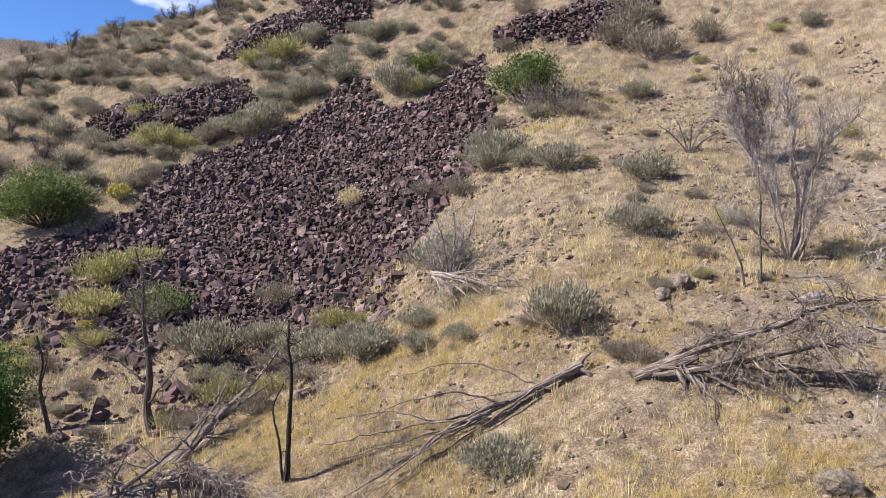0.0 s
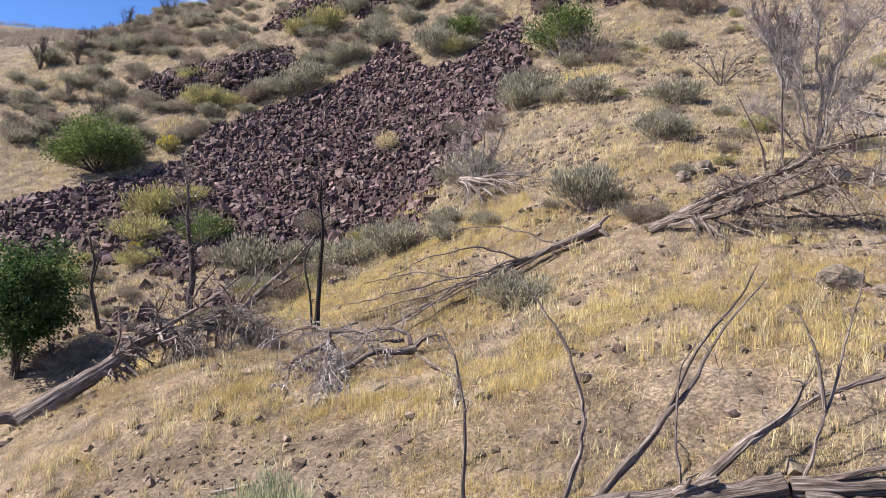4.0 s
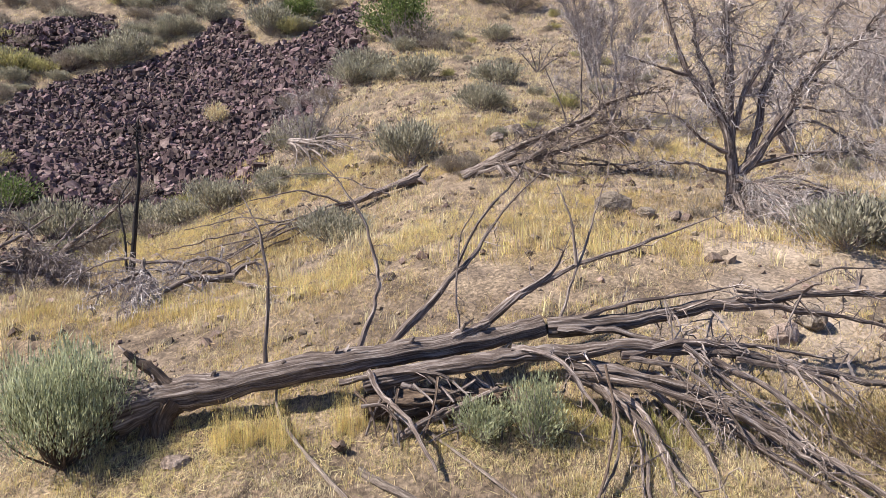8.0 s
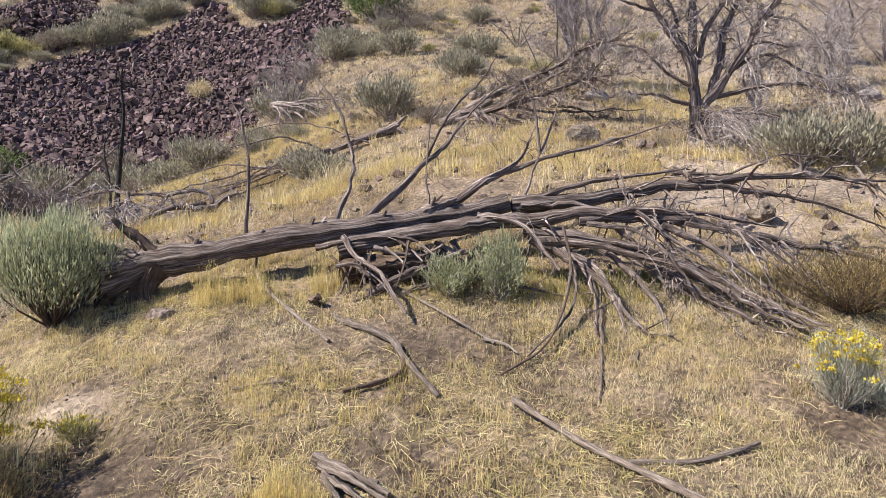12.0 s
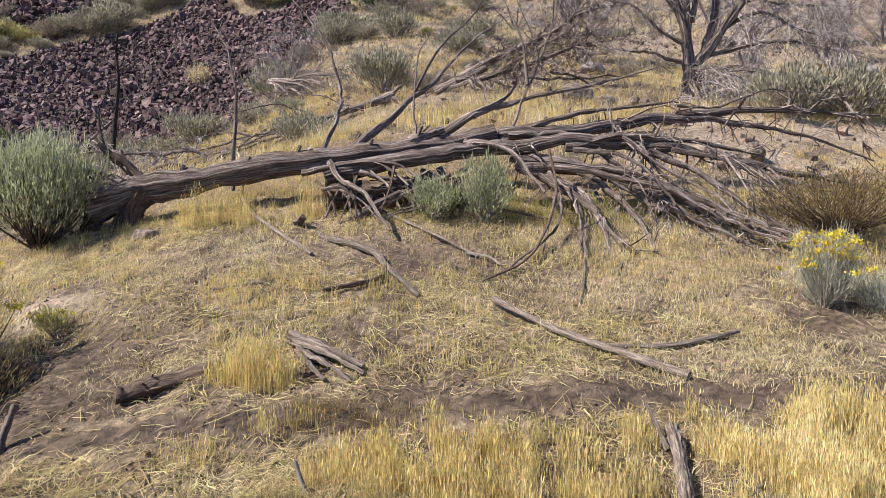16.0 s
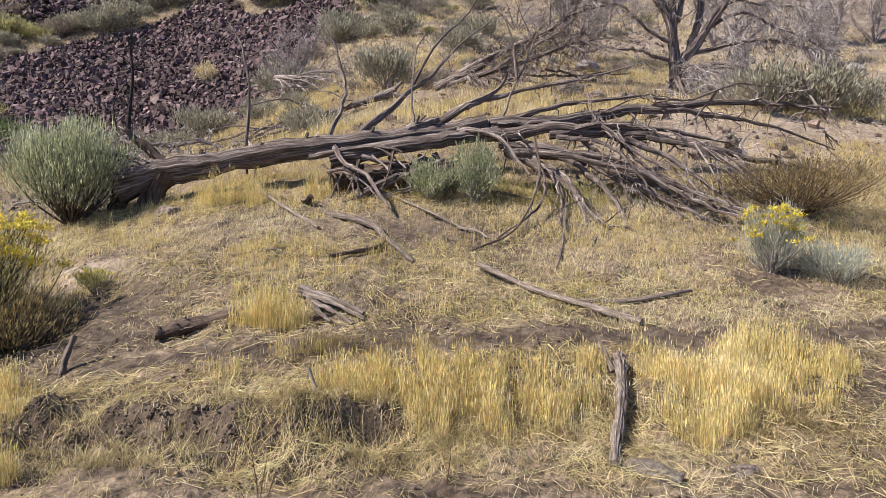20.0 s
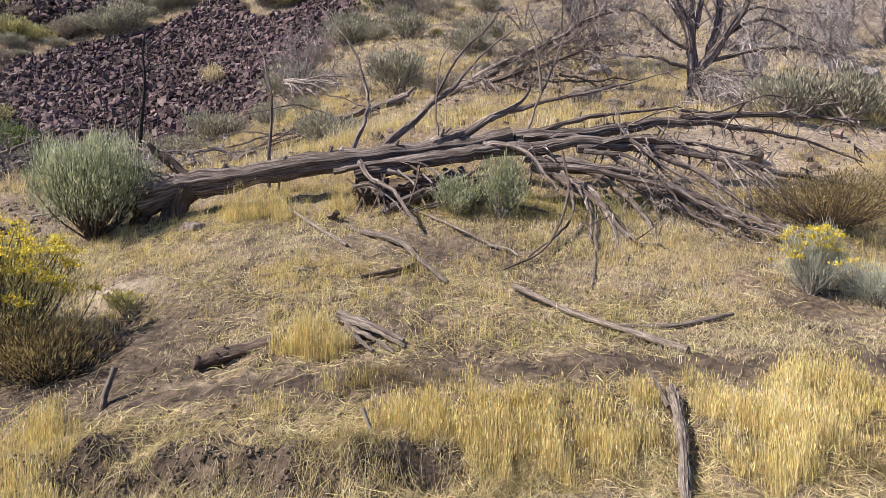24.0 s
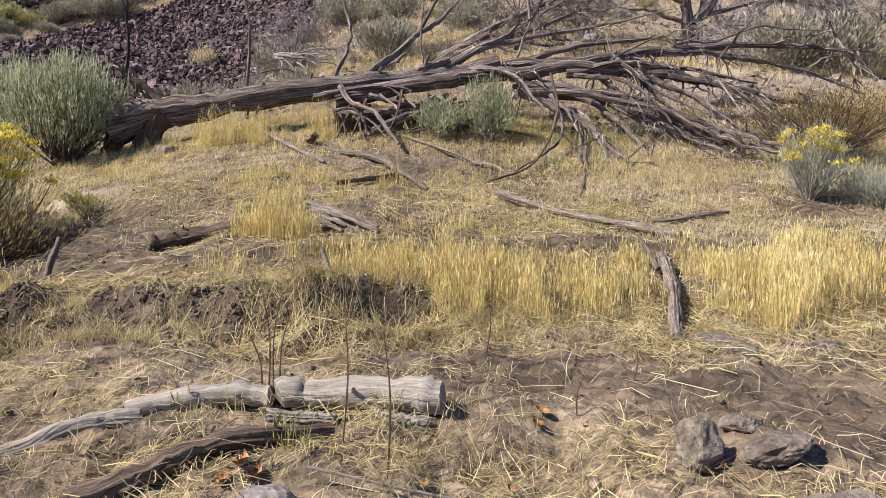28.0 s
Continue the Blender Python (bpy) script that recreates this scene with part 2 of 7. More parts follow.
GREY_LEAF = material("grey_brush_leaf", ((0.19, 0.155, 0.122), (0.28, 0.235, 0.185), (0.38, 0.335, 0.265)), 2, 12, 0.85, 0, vary="island", amount=0.35, hue=0.015, fine_amt=0.2, thin=0.4)
OLIVE_LEAF = material("olive_leaf", ((0.26, 0.24, 0.10), (0.37, 0.34, 0.15), (0.48, 0.44, 0.21)), 2, 12, 0.8, 0, vary="island", amount=0.35, hue=0.02, fine_amt=0.2, thin=0.4)
GREEN_LEAF = material("green_leaf", ((0.075, 0.105, 0.033), (0.135, 0.175, 0.058), (0.21, 0.245, 0.088)), 1.2, 10, 0.6, 0, vary="island", amount=0.4, hue=0.02, fine_amt=0.2, thin=0.4)
DARK_LEAF = material("dark_green_leaf", ((0.032, 0.062, 0.020), (0.060, 0.105, 0.032), (0.105, 0.16, 0.055)), 1.2, 10, 0.6, 0, vary="island", amount=0.4, hue=0.02, fine_amt=0.2, thin=0.4)
BLUE_LEAF = material("blue_grey_leaf", ((0.33, 0.34, 0.265), (0.44, 0.45, 0.365), (0.56, 0.56, 0.46)), 2, 12, 0.8, 0, vary="island", amount=0.3, hue=0.015, fine_amt=0.2, thin=0.4)
YELLOW = material("yellow_flower", ((0.52, 0.40, 0.04), (0.67, 0.54, 0.07), (0.78, 0.66, 0.14)), 3, 15, 0.7, 0, vary="island", amount=0.3, hue=0.015, fine_amt=0.2, thin=0.4)
RUST_LEAF = material("rust_dead_leaf", ((0.11, 0.055, 0.024), (0.21, 0.105, 0.04), (0.33, 0.19, 0.085)), 8, 40, 0.75, 0.3, 0.004, vary="object", amount=0.3)
BROWN_LEAF = material("brown_weed", ((0.16, 0.115, 0.05), (0.25, 0.185, 0.08), (0.36, 0.28, 0.13)), 2, 12, 0.85, 0, vary="island", amount=0.35, hue=0.02, fine_amt=0.2, thin=0.4)
STALK = material("reddish_stalk", ((0.06, 0.030, 0.022), (0.11, 0.058, 0.04), (0.17, 0.10, 0.07)), 3, 20, 0.8, 0.2, vary="object", amount=0.2)


# ---- mesh tools ----
class Build:
    """Collects triangles and quads, then makes one mesh of them."""

    def __init__(self):
        self.v, self.t, self.q, self.uv, self.n = [], [], [], [], 0

    def add(self, v, t=None, q=None, uv=None):
        v = np.asarray(v, float).reshape(-1, 3)
        self.v.append(v)
        self.uv.append(np.zeros((len(v), 2)) if uv is None else uv)
        if t is not None and len(t):
            self.t.append(np.asarray(t, np.int64) + self.n)
        if q is not None and len(q):
            self.q.append(np.asarray(q, np.int64) + self.n)
        self.n += len(v)

    def mesh(self, name, mat, smooth=False, origin=(0, 0, 0)):
        v = np.concatenate(self.v) - np.asarray(origin, float)
        t = np.concatenate(self.t) if self.t else np.zeros((0, 3), np.int64)
        q = np.concatenate(self.q) if self.q else np.zeros((0, 4), np.int64)
        uv = np.concatenate(self.uv)
        me = bpy.data.meshes.new(name)
        loops = np.concatenate([t.ravel(), q.ravel()]).astype(np.int32)
        starts = np.concatenate([np.arange(len(t)) * 3, len(t) * 3 + np.arange(len(q)) * 4]).astype(np.int32)
        me.vertices.add(len(v))
        me.vertices.foreach_set("co", v.astype(np.float32).ravel())
        me.loops.add(len(loops))
        me.loops.foreach_set("vertex_index", loops)
        me.polygons.add(len(starts))
        me.polygons.foreach_set("loop_start", starts)
        me.polygons.foreach_set("use_smooth", np.full(len(starts), smooth))
        layer = me.uv_layers.new(name="UVMap")
        layer.data.foreach_set("uv", uv[loops].astype(np.float32).ravel())
        me.materials.append(mat)
        me.update(calc_edges=True)
        me.validate()
        return me


def part(name, build, mat, parent, label="", smooth=False, origin=(0, 0, 0)):
    ob = new(name, build.mesh(name, mat, smooth, origin))
    ob.parent = parent
    if label:
        tagged(ob, label)
    return ob


def thing(name, at, label, category, group=""):
    ob = new(name)
    ob.empty_display_size = 0.2
    ob.location = at
    return tagged(ob, label, category, group)


def solo(name, build, mat, at, label, category, group="", smooth=False, kind=""):
    ob = new(name, build.mesh(name, mat, smooth, at))
    ob.location = at
    return tagged(ob, label, category, group, kind)


def vnoise(x, y, seed=0):
    """Smooth value noise on the plane, about -1 to 1."""
    xi, yi = np.floor(x), np.floor(y)
    fx, fy = x - xi, y - yi
    fx, fy = fx * fx * (3 - 2 * fx), fy * fy * (3 - 2 * fy)

    def corner(a, b):
        s = np.sin((xi + a) * 127.1 + (yi + b) * 311.7 + seed * 74.7) * 43758.5453
        return (s - np.floor(s)) * 2 - 1

    return (corner(0, 0) * (1 - fx) + corner(1, 0) * fx) * (1 - fy) + (corner(0, 1) * (1 - fx) + corner(1, 1) * fx) * fy


def fbm(x, y, seed=0, octaves=4):
    return sum(vnoise(x * 2.03**k + 7 * k, y * 2.03**k, seed + k) * 0.5**k for k in range(octaves))


def bend(points, n):
    """A smooth line through a few points."""
    p = np.asarray(points, float)
    if len(p) == 2:
        s = np.linspace(0, 1, n)[:, None]
        return p[0] * (1 - s) + p[1] * s
    p = np.vstack([2 * p[0] - p[1], p, 2 * p[-1] - p[-2]])
    u = np.linspace(0, len(p) - 3 - 1e-6, n)
    i = u.astype(int)
    s = (u - i)[:, None]
    a, b, c, d = p[i], p[i + 1], p[i + 2], p[i + 3]
    return 0.5 * (2 * b + (c - a) * s + (2 * a - 5 * b + 4 * c - d) * s**2 + (3 * b - a - 3 * c + d) * s**3)


def tube(build, line, radii, sides=6, rough=0.0, rng=None, caps=True):
    """A tapered limb along a line; rough makes its section uneven and ridged."""
    line = np.asarray(line, float)
    n = len(line)
    radii = np.broadcast_to(np.asarray(radii, float), (n,))
    tan = np.gradient(line, axis=0)
    tan /= np.linalg.norm(tan, axis=1, keepdims=True) + 1e-9
    ref = np.array([0, 0, 1.0]) if abs(tan[0][2]) < 0.8 else np.array([1.0, 0, 0])
    side = np.cross(tan, ref)
    side /= np.linalg.norm(side, axis=1, keepdims=True) + 1e-9
    up = np.cross(side, tan)
    ang = np.linspace(0, 2 * np.pi, sides + 1)
    r = np.repeat(radii[:, None], sides + 1, 1)
    if rough and rng is not None:
        ridge = 1 + rough * rng.normal(0, 1, sides)
        ripple = 1 + 0.5 * rough * rng.normal(0, 1, (n, sides))
        k = np.clip(ridge[None] * ripple, 0.45, 1.7)
        r = r * np.concatenate([k, k[:, :1]], 1)
    v = line[:, None] + r[..., None] * (np.cos(ang)[None, :, None] * side[:, None] + np.sin(ang)[None, :, None] * up[:, None])
    length = np.concatenate([[0], np.cumsum(np.linalg.norm(np.diff(line, axis=0), axis=1))])
    seed = 0 if rng is None else rng.uniform(0, 20)
    uv = np.stack([np.repeat(length[:, None], sides + 1, 1) + seed, np.repeat(ang[None] / (2 * np.pi), n, 0) * max(0.3, radii.max() * 8)], -1)
    idx = np.arange(n * (sides + 1)).reshape(n, sides + 1)
    q = np.stack([idx[:-1, :-1], idx[:-1, 1:], idx[1:, 1:], idx[1:, :-1]], -1).reshape(-1, 4)
    build.add(v.reshape(-1, 3), None, q, uv.reshape(-1, 2))
    if caps:
        for row, flip in ((0, 1), (n - 1, -1)):
            ring = v[row, :-1]
            mid = ring.mean(0) - flip * tan[row] * radii[row] * 0.25
            k = np.arange(sides)
            t = np.stack([k, (k + 1) % sides, np.full(sides, sides)], -1)[:, :: -flip]
            build.add(np.vstack([ring, mid]), t, None, np.vstack([np.stack([k * 0.02, k * 0.03], -1), [[0.1, 0.1]]]))


def unit(v):
    v = np.asarray(v, float)
    return v / (np.linalg.norm(v) + 1e-9)


def thin_tubes(build, paths, r0, r1, sides=3):
    """Many thin twigs at once: paths (twig, point, 3)."""
    t, m = paths.shape[:2]
    tan = np.gradient(paths, axis=1)
    tan /= np.linalg.norm(tan, axis=2, keepdims=True) + 1e-9
    ref = np.where(np.abs(tan[:, :1, 2:3]) < 0.8, np.array([0, 0, 1.0]), np.array([1.0, 0, 0]))
    side = np.cross(tan, np.broadcast_to(ref, tan.shape))
    side /= np.linalg.norm(side, axis=2, keepdims=True) + 1e-9
    up = np.cross(side, tan)
    rad = r0[:, None] * (1 - np.linspace(0, 1, m)) + r1[:, None] * np.linspace(0, 1, m)
    ang = np.arange(sides) * 2 * np.pi / sides
    v = paths[:, :, None] + rad[:, :, None, None] * (np.cos(ang)[:, None] * side[:, :, None] + np.sin(ang)[:, None] * up[:, :, None])
    idx = np.arange(t * m * sides).reshape(t, m, sides)
    nxt = np.roll(idx, -1, 2)
    q = np.stack([idx[:, :-1], nxt[:, :-1], nxt[:, 1:], idx[:, 1:]], -1).reshape(-1, 4)
    build.add(v.reshape(-1, 3), None, q)


def twigs(build, line, rng, count, length, radius, droop=0.0, depth=1, spread=0.9, start=0.25, up=0.0, sides=3):
    """Side twigs along a limb, each with smaller ones."""
    parents = np.asarray(line, float)[None]
    for level in range(depth):
        t, n = parents.shape[:2]
        who = rng.integers(0, t, count) if level == 0 else np.repeat(np.arange(t), 3)
        m = len(who)
        k = (rng.uniform(start, 0.98, m) * (n - 1)).astype(int)
        base = parents[who, k]
        along = parents[who, np.minimum(k + 1, n - 1)] - base
        along /= np.linalg.norm(along, axis=1, keepdims=True) + 1e-9
        way = along * rng.uniform(0.3, 1.0, (m, 1)) + spread * rng.normal(0, 1, (m, 3)) + (0, 0, up)
        way /= np.linalg.norm(way, axis=1, keepdims=True) + 1e-9
        ln = length * rng.uniform(0.3, 1.2, (m, 1))
        p1 = base + way * ln * 0.35 + rng.normal(0, 0.05, (m, 3)) * ln
        p2 = base + way * ln * 0.7 + rng.normal(0, 0.10, (m, 3)) * ln - np.array([0, 0, 0.45 * droop]) * ln
        p3 = base + way * ln + rng.normal(0, 0.13, (m, 3)) * ln - np.array([0, 0, droop]) * ln
        parents = np.stack([base, p1, p2, p3], 1)
        thin_tubes(build, parents, np.full(m, radius), np.full(m, radius * 0.3), sides)
        length, radius, start = length * 0.5, max(0.0022, radius * 0.6), 0.2


def blades(build, p, h, w, lean, rng, bent=True):
    """Grass blades or stems that stand at the points p."""
    n = len(p)
    yaw, tilt = rng.uniform(0, 2 * np.pi, n), rng.uniform(0, 2 * np.pi, n)
    side = np.stack([np.cos(yaw), np.sin(yaw), 0 * yaw], -1) * (np.broadcast_to(w, (n,)) / 2)[:, None]
    h = np.broadcast_to(h, (n,))
    out = np.stack([np.cos(tilt), np.sin(tilt), 0 * tilt], -1) * (h * np.broadcast_to(lean, (n,)))[:, None]
    zed = np.array([0, 0, 1.0])
    k = np.arange(n)
    if bent:
        mid = p + out * 0.3 + zed * (h * 0.6)[:, None]
        tip = p + out + zed * h[:, None]
        v = np.stack([p - side, p + side, mid + side * 0.8, mid - side * 0.8, tip], 1)
        build.add(v.reshape(-1, 3), np.stack([5 * k + 3, 5 * k + 2, 5 * k + 4], -1), np.stack([5 * k, 5 * k + 1, 5 * k + 2, 5 * k + 3], -1))
    else:
        v = np.stack([p - side, p + side, p + out + zed * h[:, None]], 1)
        build.add(v.reshape(-1, 3), np.stack([3 * k, 3 * k + 1, 3 * k + 2], -1))


def leaves(build, p, way, length, width, rng):
    """Slim diamond leaves at p that point along way."""
    n = len(p)
    way = way / (np.linalg.norm(way, axis=1, keepdims=True) + 1e-9)
    side = np.cross(way, rng.normal(0, 1, (n, 3)))
    side /= np.linalg.norm(side, axis=1, keepdims=True) + 1e-9
    ln = (length * rng.uniform(0.6, 1.3, n))[:, None]
    wd = (width * rng.uniform(0.7, 1.3, n))[:, None]
    v = np.stack([p, p + way * ln * 0.5 + side * wd, p + way * ln, p + way * ln * 0.5 - side * wd], 1)
    k = np.arange(n)
    build.add(v.reshape(-1, 3), np.concatenate([np.stack([4 * k, 4 * k + 1, 4 * k + 2], -1), np.stack([4 * k, 4 * k + 2, 4 * k + 3], -1)]))


# ---- ground ----
BASE = (1.9151, 0.1461, 0.2056, -0.0931, 0.6443, -0.0997, -0.8806, 1.4092, 0.0701, 0.1517, 0.1899, -0.3063)
BUMPS = ((-9, 13, 5, -0.42), (-5.5, 8, 3, -1.15), (-12, 21.5, 4.5, -1.37), (-12.5, 5, 4.5, 1.39), (6.5, 5.5, 3, 0.68), (0, 4, 2.2, 0.24), (-3, 6, 2, 0.11), (2, 21, 6, 0.55), (-30, 41, 7, 0.78), (-16, 15, 4.5, -0.61), (-3.5, -0.6, 1.6, 0.08), (0.8, -1.7, 1.2, -0.13), (14, 16, 6, -0.44), (-7, 18.5, 3.5, -0.49), (-8, 5, 2, 0.31), (0.8, -4.7, 0.6, -0.04), (-4, 27, 6, 0.37))


def soft(v):
    return np.log1p(np.exp(np.clip(v, -40, 40)))


def broad(x, y):
    """The lie of the land: a bench, then a slope that steepens to a ridge, with a gully beside it."""
    x, y = np.clip(x, -75, 16), np.clip(y, -25, 68)
    s1, s2, s3 = 1.2 * soft((y + 3) / 1.2), 4 * soft((y - 10) / 4), 6 * soft((y - 34) / 6)
    left, far, right = 3 * soft((-x - 4) / 3), 8 * soft((-x - 22) / 8), 3 * soft((x - 5) / 3)
    terms = (1, y, s1, s2, s3, x, left, far, right, left * s2 / 10, right * s2 / 10, far * s2 / 10)
    z = sum(c * t for c, t in zip(BASE, terms))
    for cx, cy, s, a in BUMPS:
        z = z + a * np.exp(-((x - cx) ** 2 + (y - cy) ** 2) / (2 * s * s))
    return z


def bank_line(x):
    return -4.58 + 0.10 * np.sin(x * 2.3 + 0.6) + 0.06 * vnoise(x * 3.1, x * 0, 5)


def land(x, y):
    x, y = np.asarray(x, float), np.asarray(y, float)
    z = broad(x, y)
    # the far side of the ridge, and the open side of the hill
    crest = y - (61.5 - (x + 35) * 0.36) - 11 / (1 + np.exp(-(x + 33) / 1.8))
    z = z + 0.30 * 3 * soft((y - 49 + 0.36 * (x + 20)) / 3) / (1 + np.exp(-(x + 34) / 1.8))
    z = z - 2.5 * soft(crest / 2.5) * 1.0
    spur = x - 0.60 * (y + 7) - 1.5
    z = z - 3 * soft(spur / 3) * 0.75 * np.clip((y - 18) / 16, 0, 1)
    # a farther hill behind the gully
    z = np.maximum(z, 41.2 - 0.19 * np.sqrt((x + 105) ** 2 + 6 * (y - 90) ** 2 + 9))
    # lumps, terraces and clods
    d = np.hypot(x, y + 8)
    out = np.clip((d - 9) / 12, 0, 1)
    z = z + 0.12 * out * fbm(x / 2.4, y / 2.4, 3) + 0.05 * out * np.abs(fbm(x / 0.9, y / 0.6, 8, 3))
    z = z + 0.030 * fbm(x / 0.75, y / 0.75, 9) + 0.024 * fbm(x / 0.16, y / 0.16, 15, 3) * np.clip(1.6 - d / 14, 0, 1)
    near = np.clip(1.7 - d / 5, 0, 1)
    z = z + 0.011 * near * np.abs(fbm(x / 0.07, y / 0.07, 19, 3)) + 0.008 * near * fbm(x / 0.05, y / 0.05, 23, 2)
    # a low cut bank beside the path: a steep ragged face under a broken lip
    q = y - bank_line(x)
    mask = np.clip((x + 2.4) / 0.5, 0, 1) * np.clip((0.15 - x) / 0.7, 0, 1)
    z = z + 0.085 * np.tanh(q / 0.045) * np.exp(-((q / 0.40) ** 2)) * mask
    z = z + 0.030 * np.exp(-(((q - 0.07) / 0.07) ** 2)) * mask * (1 + vnoise(x * 6.5, y * 3, 28))
    z = z - 0.045 * np.exp(-(((q + 0.10) / 0.07) ** 2)) * mask * np.clip(0.6 + vnoise(x * 5.1, 0 * y, 29), 0, 1.6)
    z = z + 0.06 * fbm(x / 0.15, y / 0.15, 27, 4) * np.exp(-((q / 0.30) ** 2)) * np.clip((x + 3.0) / 0.8, 0, 1) * np.clip((0.4 - x) / 0.9, 0, 1)
    # a slumped bowl at the end of the bank
    for cx, cy, sx, sy, a in ((-1.86, -4.42, 0.13, 0.20, -0.13), (-2.12, -4.46, 0.12, 0.16, 0.07), (-1.55, -4.72, 0.16, 0.10, 0.05)):
        z = z + a * np.exp(-((x - cx) ** 2 / (2 * sx * sx) + (y - cy) ** 2 / (2 * sy * sy)))
    # burrowed hollows beside the path
    for cx, cy, s, a in ((-2.95, -3.0, 0.16, -0.20), (-2.85, -2.20, 0.2, -0.12), (-3.05, -2.75, 0.2, 0.07), (-2.6, -2.05, 0.2, 0.05)):
        z = z + a * np.exp(-((x - cx) ** 2 + (y - cy) ** 2) / (2 * s * s))
    return z


def hz(x, y):
    return float(land(np.array([x]), np.array([y]))[0])


def spaced(lo, hi, step, low, high, grow):
    """Even steps from lo to hi, slowly wider ones out to low and high, then quickly on to the horizon."""
    sides = []
    for v, edge, way in ((hi, high, 1), (lo, low, -1)):
        out, w = [], step
        while abs(v) < 2500:
            out.append(v)
            w *= grow if v * way < edge * way else 1.3
            v += way * w
        sides.append(out)
    return np.array(sides[1][::-1] + list(np.arange(lo + step, hi - step / 2, step)) + sides[0])


gx, gy = spaced(-3.0, 2.6, 0.024, -55, 20, 1.019), spaced(-6.6, -3.6, 0.024, -9, 66, 1.0165)
GX, GY = np.meshgrid(gx, gy)
GZ = land(GX, GY)
away = np.hypot(GX, GY - 20)
GZ = np.where(away > 170, GZ * np.clip(1 - (away - 170) / 160, 0, 1) + np.clip((away - 170) / 160, 0, 1) * -6, GZ)
gb = Build()
gi = np.arange(GX.size).reshape(GX.shape)
gb.add(np.stack([GX, GY, GZ], -1).reshape(-1, 3), None, np.stack([gi[:-1, :-1], gi[:-1, 1:], gi[1:, 1:], gi[1:, :-1]], -1).reshape(-1, 4))
ground = solo("ground", gb, SOIL, (0, 0, 0), "dry brown hillside soil with straw litter and clods", "ground", smooth=True, kind="structure")

# ---- masks on the plan ----
TALUS = ((-26.6, 31.5), (-26.6, 35.3), (-23.5, 36.8), (-20.2, 38.4), (-18.4, 40.0), (-17.6, 42.4), (-15.5, 41.9), (-12.9, 38.7), (-10.2, 38.2), (-9.5, 40.3), (-7.4, 41.7), (-6.1, 37.2),
         (-5.9, 31.8), (-6.2, 27.4), (-7.2, 25.2), (-7.9, 23.3), (-9.0, 22.8), (-10.5, 20.5), (-11.2, 20.4), (-13.9, 21.4), (-15.6, 20.2), (-18.2, 19.1), (-20.6, 19.3), (-21.4, 22.0), (-24.4, 26.0), (-25.2, 22.0),
         (-24.4, 18.4), (-33.0, 21.0), (-30.6, 25.7), (-28.0, 28.0))
OUTCROPS = (((-30.2, 39.8), 5.6, 2.1), ((-26.5, 40.4), 3.2, 2.8), ((-24.5, 49.6), 5.2, 3.0), ((-20.0, 52.5), 4.0, 4.0), ((1.2, 42.3), 3.2, 2.0), ((-3.5, 42.6), 3.6, 1.3), ((-13.0, 53.0), 3.6, 3.0))


def inside(poly, x, y):
    hit = np.zeros(np.shape(x), bool)
    for (x0, y0), (x1, y1) in zip(poly, poly[1:] + poly[:1]):
        cross = ((y0 > y) != (y1 > y)) & (x < (x1 - x0) * (y - y0) / (y1 - y0 + 1e-12) + x0)
        hit ^= cross
    return hit


def on_rock(x, y):
    wob = 0.5 * fbm(x / 1.5, y / 1.5, 21)
    hit = inside(TALUS, x + wob, y + 0.6 * wob)
    for (cx, cy), a, b in OUTCROPS:
        hit |= ((x - cx) / a) ** 2 + ((y - cy) / b) ** 2 + 0.7 * fbm(x / 1.2, y / 1.2, 31) < 1
    return hit


def bare(x, y):
    """Where the path and the mud leave little growing, 0 to 1."""
    p = np.exp(-(((y - (-3.42 + 0.16 * x + 0.05 * np.sin(x * 2.1))) / 0.15) ** 4)) * (x > -2.7)
    p = np.maximum(p, np.exp(-(((x + 2.6) / 0.7) ** 2 + ((y + 2.6) / 0.7) ** 2)))
    p = np.maximum(p, np.exp(-(((x - 2.6) / 0.8) ** 2 + ((y + 4.3) / 0.8) ** 2)))
    p = np.maximum(p, 0.9 * np.exp(-(((x + 0.2) / 0.5) ** 2 + ((y + 5.22) / 0.16) ** 2)))
    p = np.maximum(p, 0.8 * np.exp(-(((x - 1.0) / 0.8) ** 2 + ((y + 5.6) / 0.35) ** 2)))
    p = np.maximum(p, 0.95 * np.exp(-((((x + 6.3) / 2.7) ** 2 + ((y - 1.8) / 1.7) ** 2) ** 2)))
    p = np.maximum(p, 0.8 * np.exp(-(((x + 1.6) / 2.0) ** 2 + ((y - 2.4) / 0.7) ** 2)))
    p = np.maximum(p, 0.7 * np.exp(-(((x + 0.3) / 0.9) ** 2 + ((y + 0.9) / 0.5) ** 2)))
    p = np.maximum(p, 0.7 * np.exp(-(((x + 0.7) / 0.5) ** 2 + ((y + 2.5) / 0.35) ** 2)))
    p = np.maximum(p, 0.9 * np.exp(-(((x + 2.5) / 0.9) ** 2 + ((y + 3.3) / 0.45) ** 2)))
    p = np.maximum(p, 0.8 * np.exp(-(((y - bank_line(x) + 0.02) / 0.16) ** 2)) * (x > -3.3) * (x < -0.1))
    p = np.maximum(p, 0.8 * np.exp(-(((y + 4.76) / 0.30) ** 4)) * np.clip((x + 2.2) / 0.3, 0, 1) * np.clip((-0.25 - x) / 0.3, 0, 1) * np.clip(0.7 + fbm(x / 0.25, y / 0.25, 41), 0, 1))
    p = np.maximum(p, 0.35 * np.exp(-(((x - 4.6) / 2.2) ** 2 + ((y - 2.4) / 0.8) ** 2)))
    return np.clip(p, 0, 1)


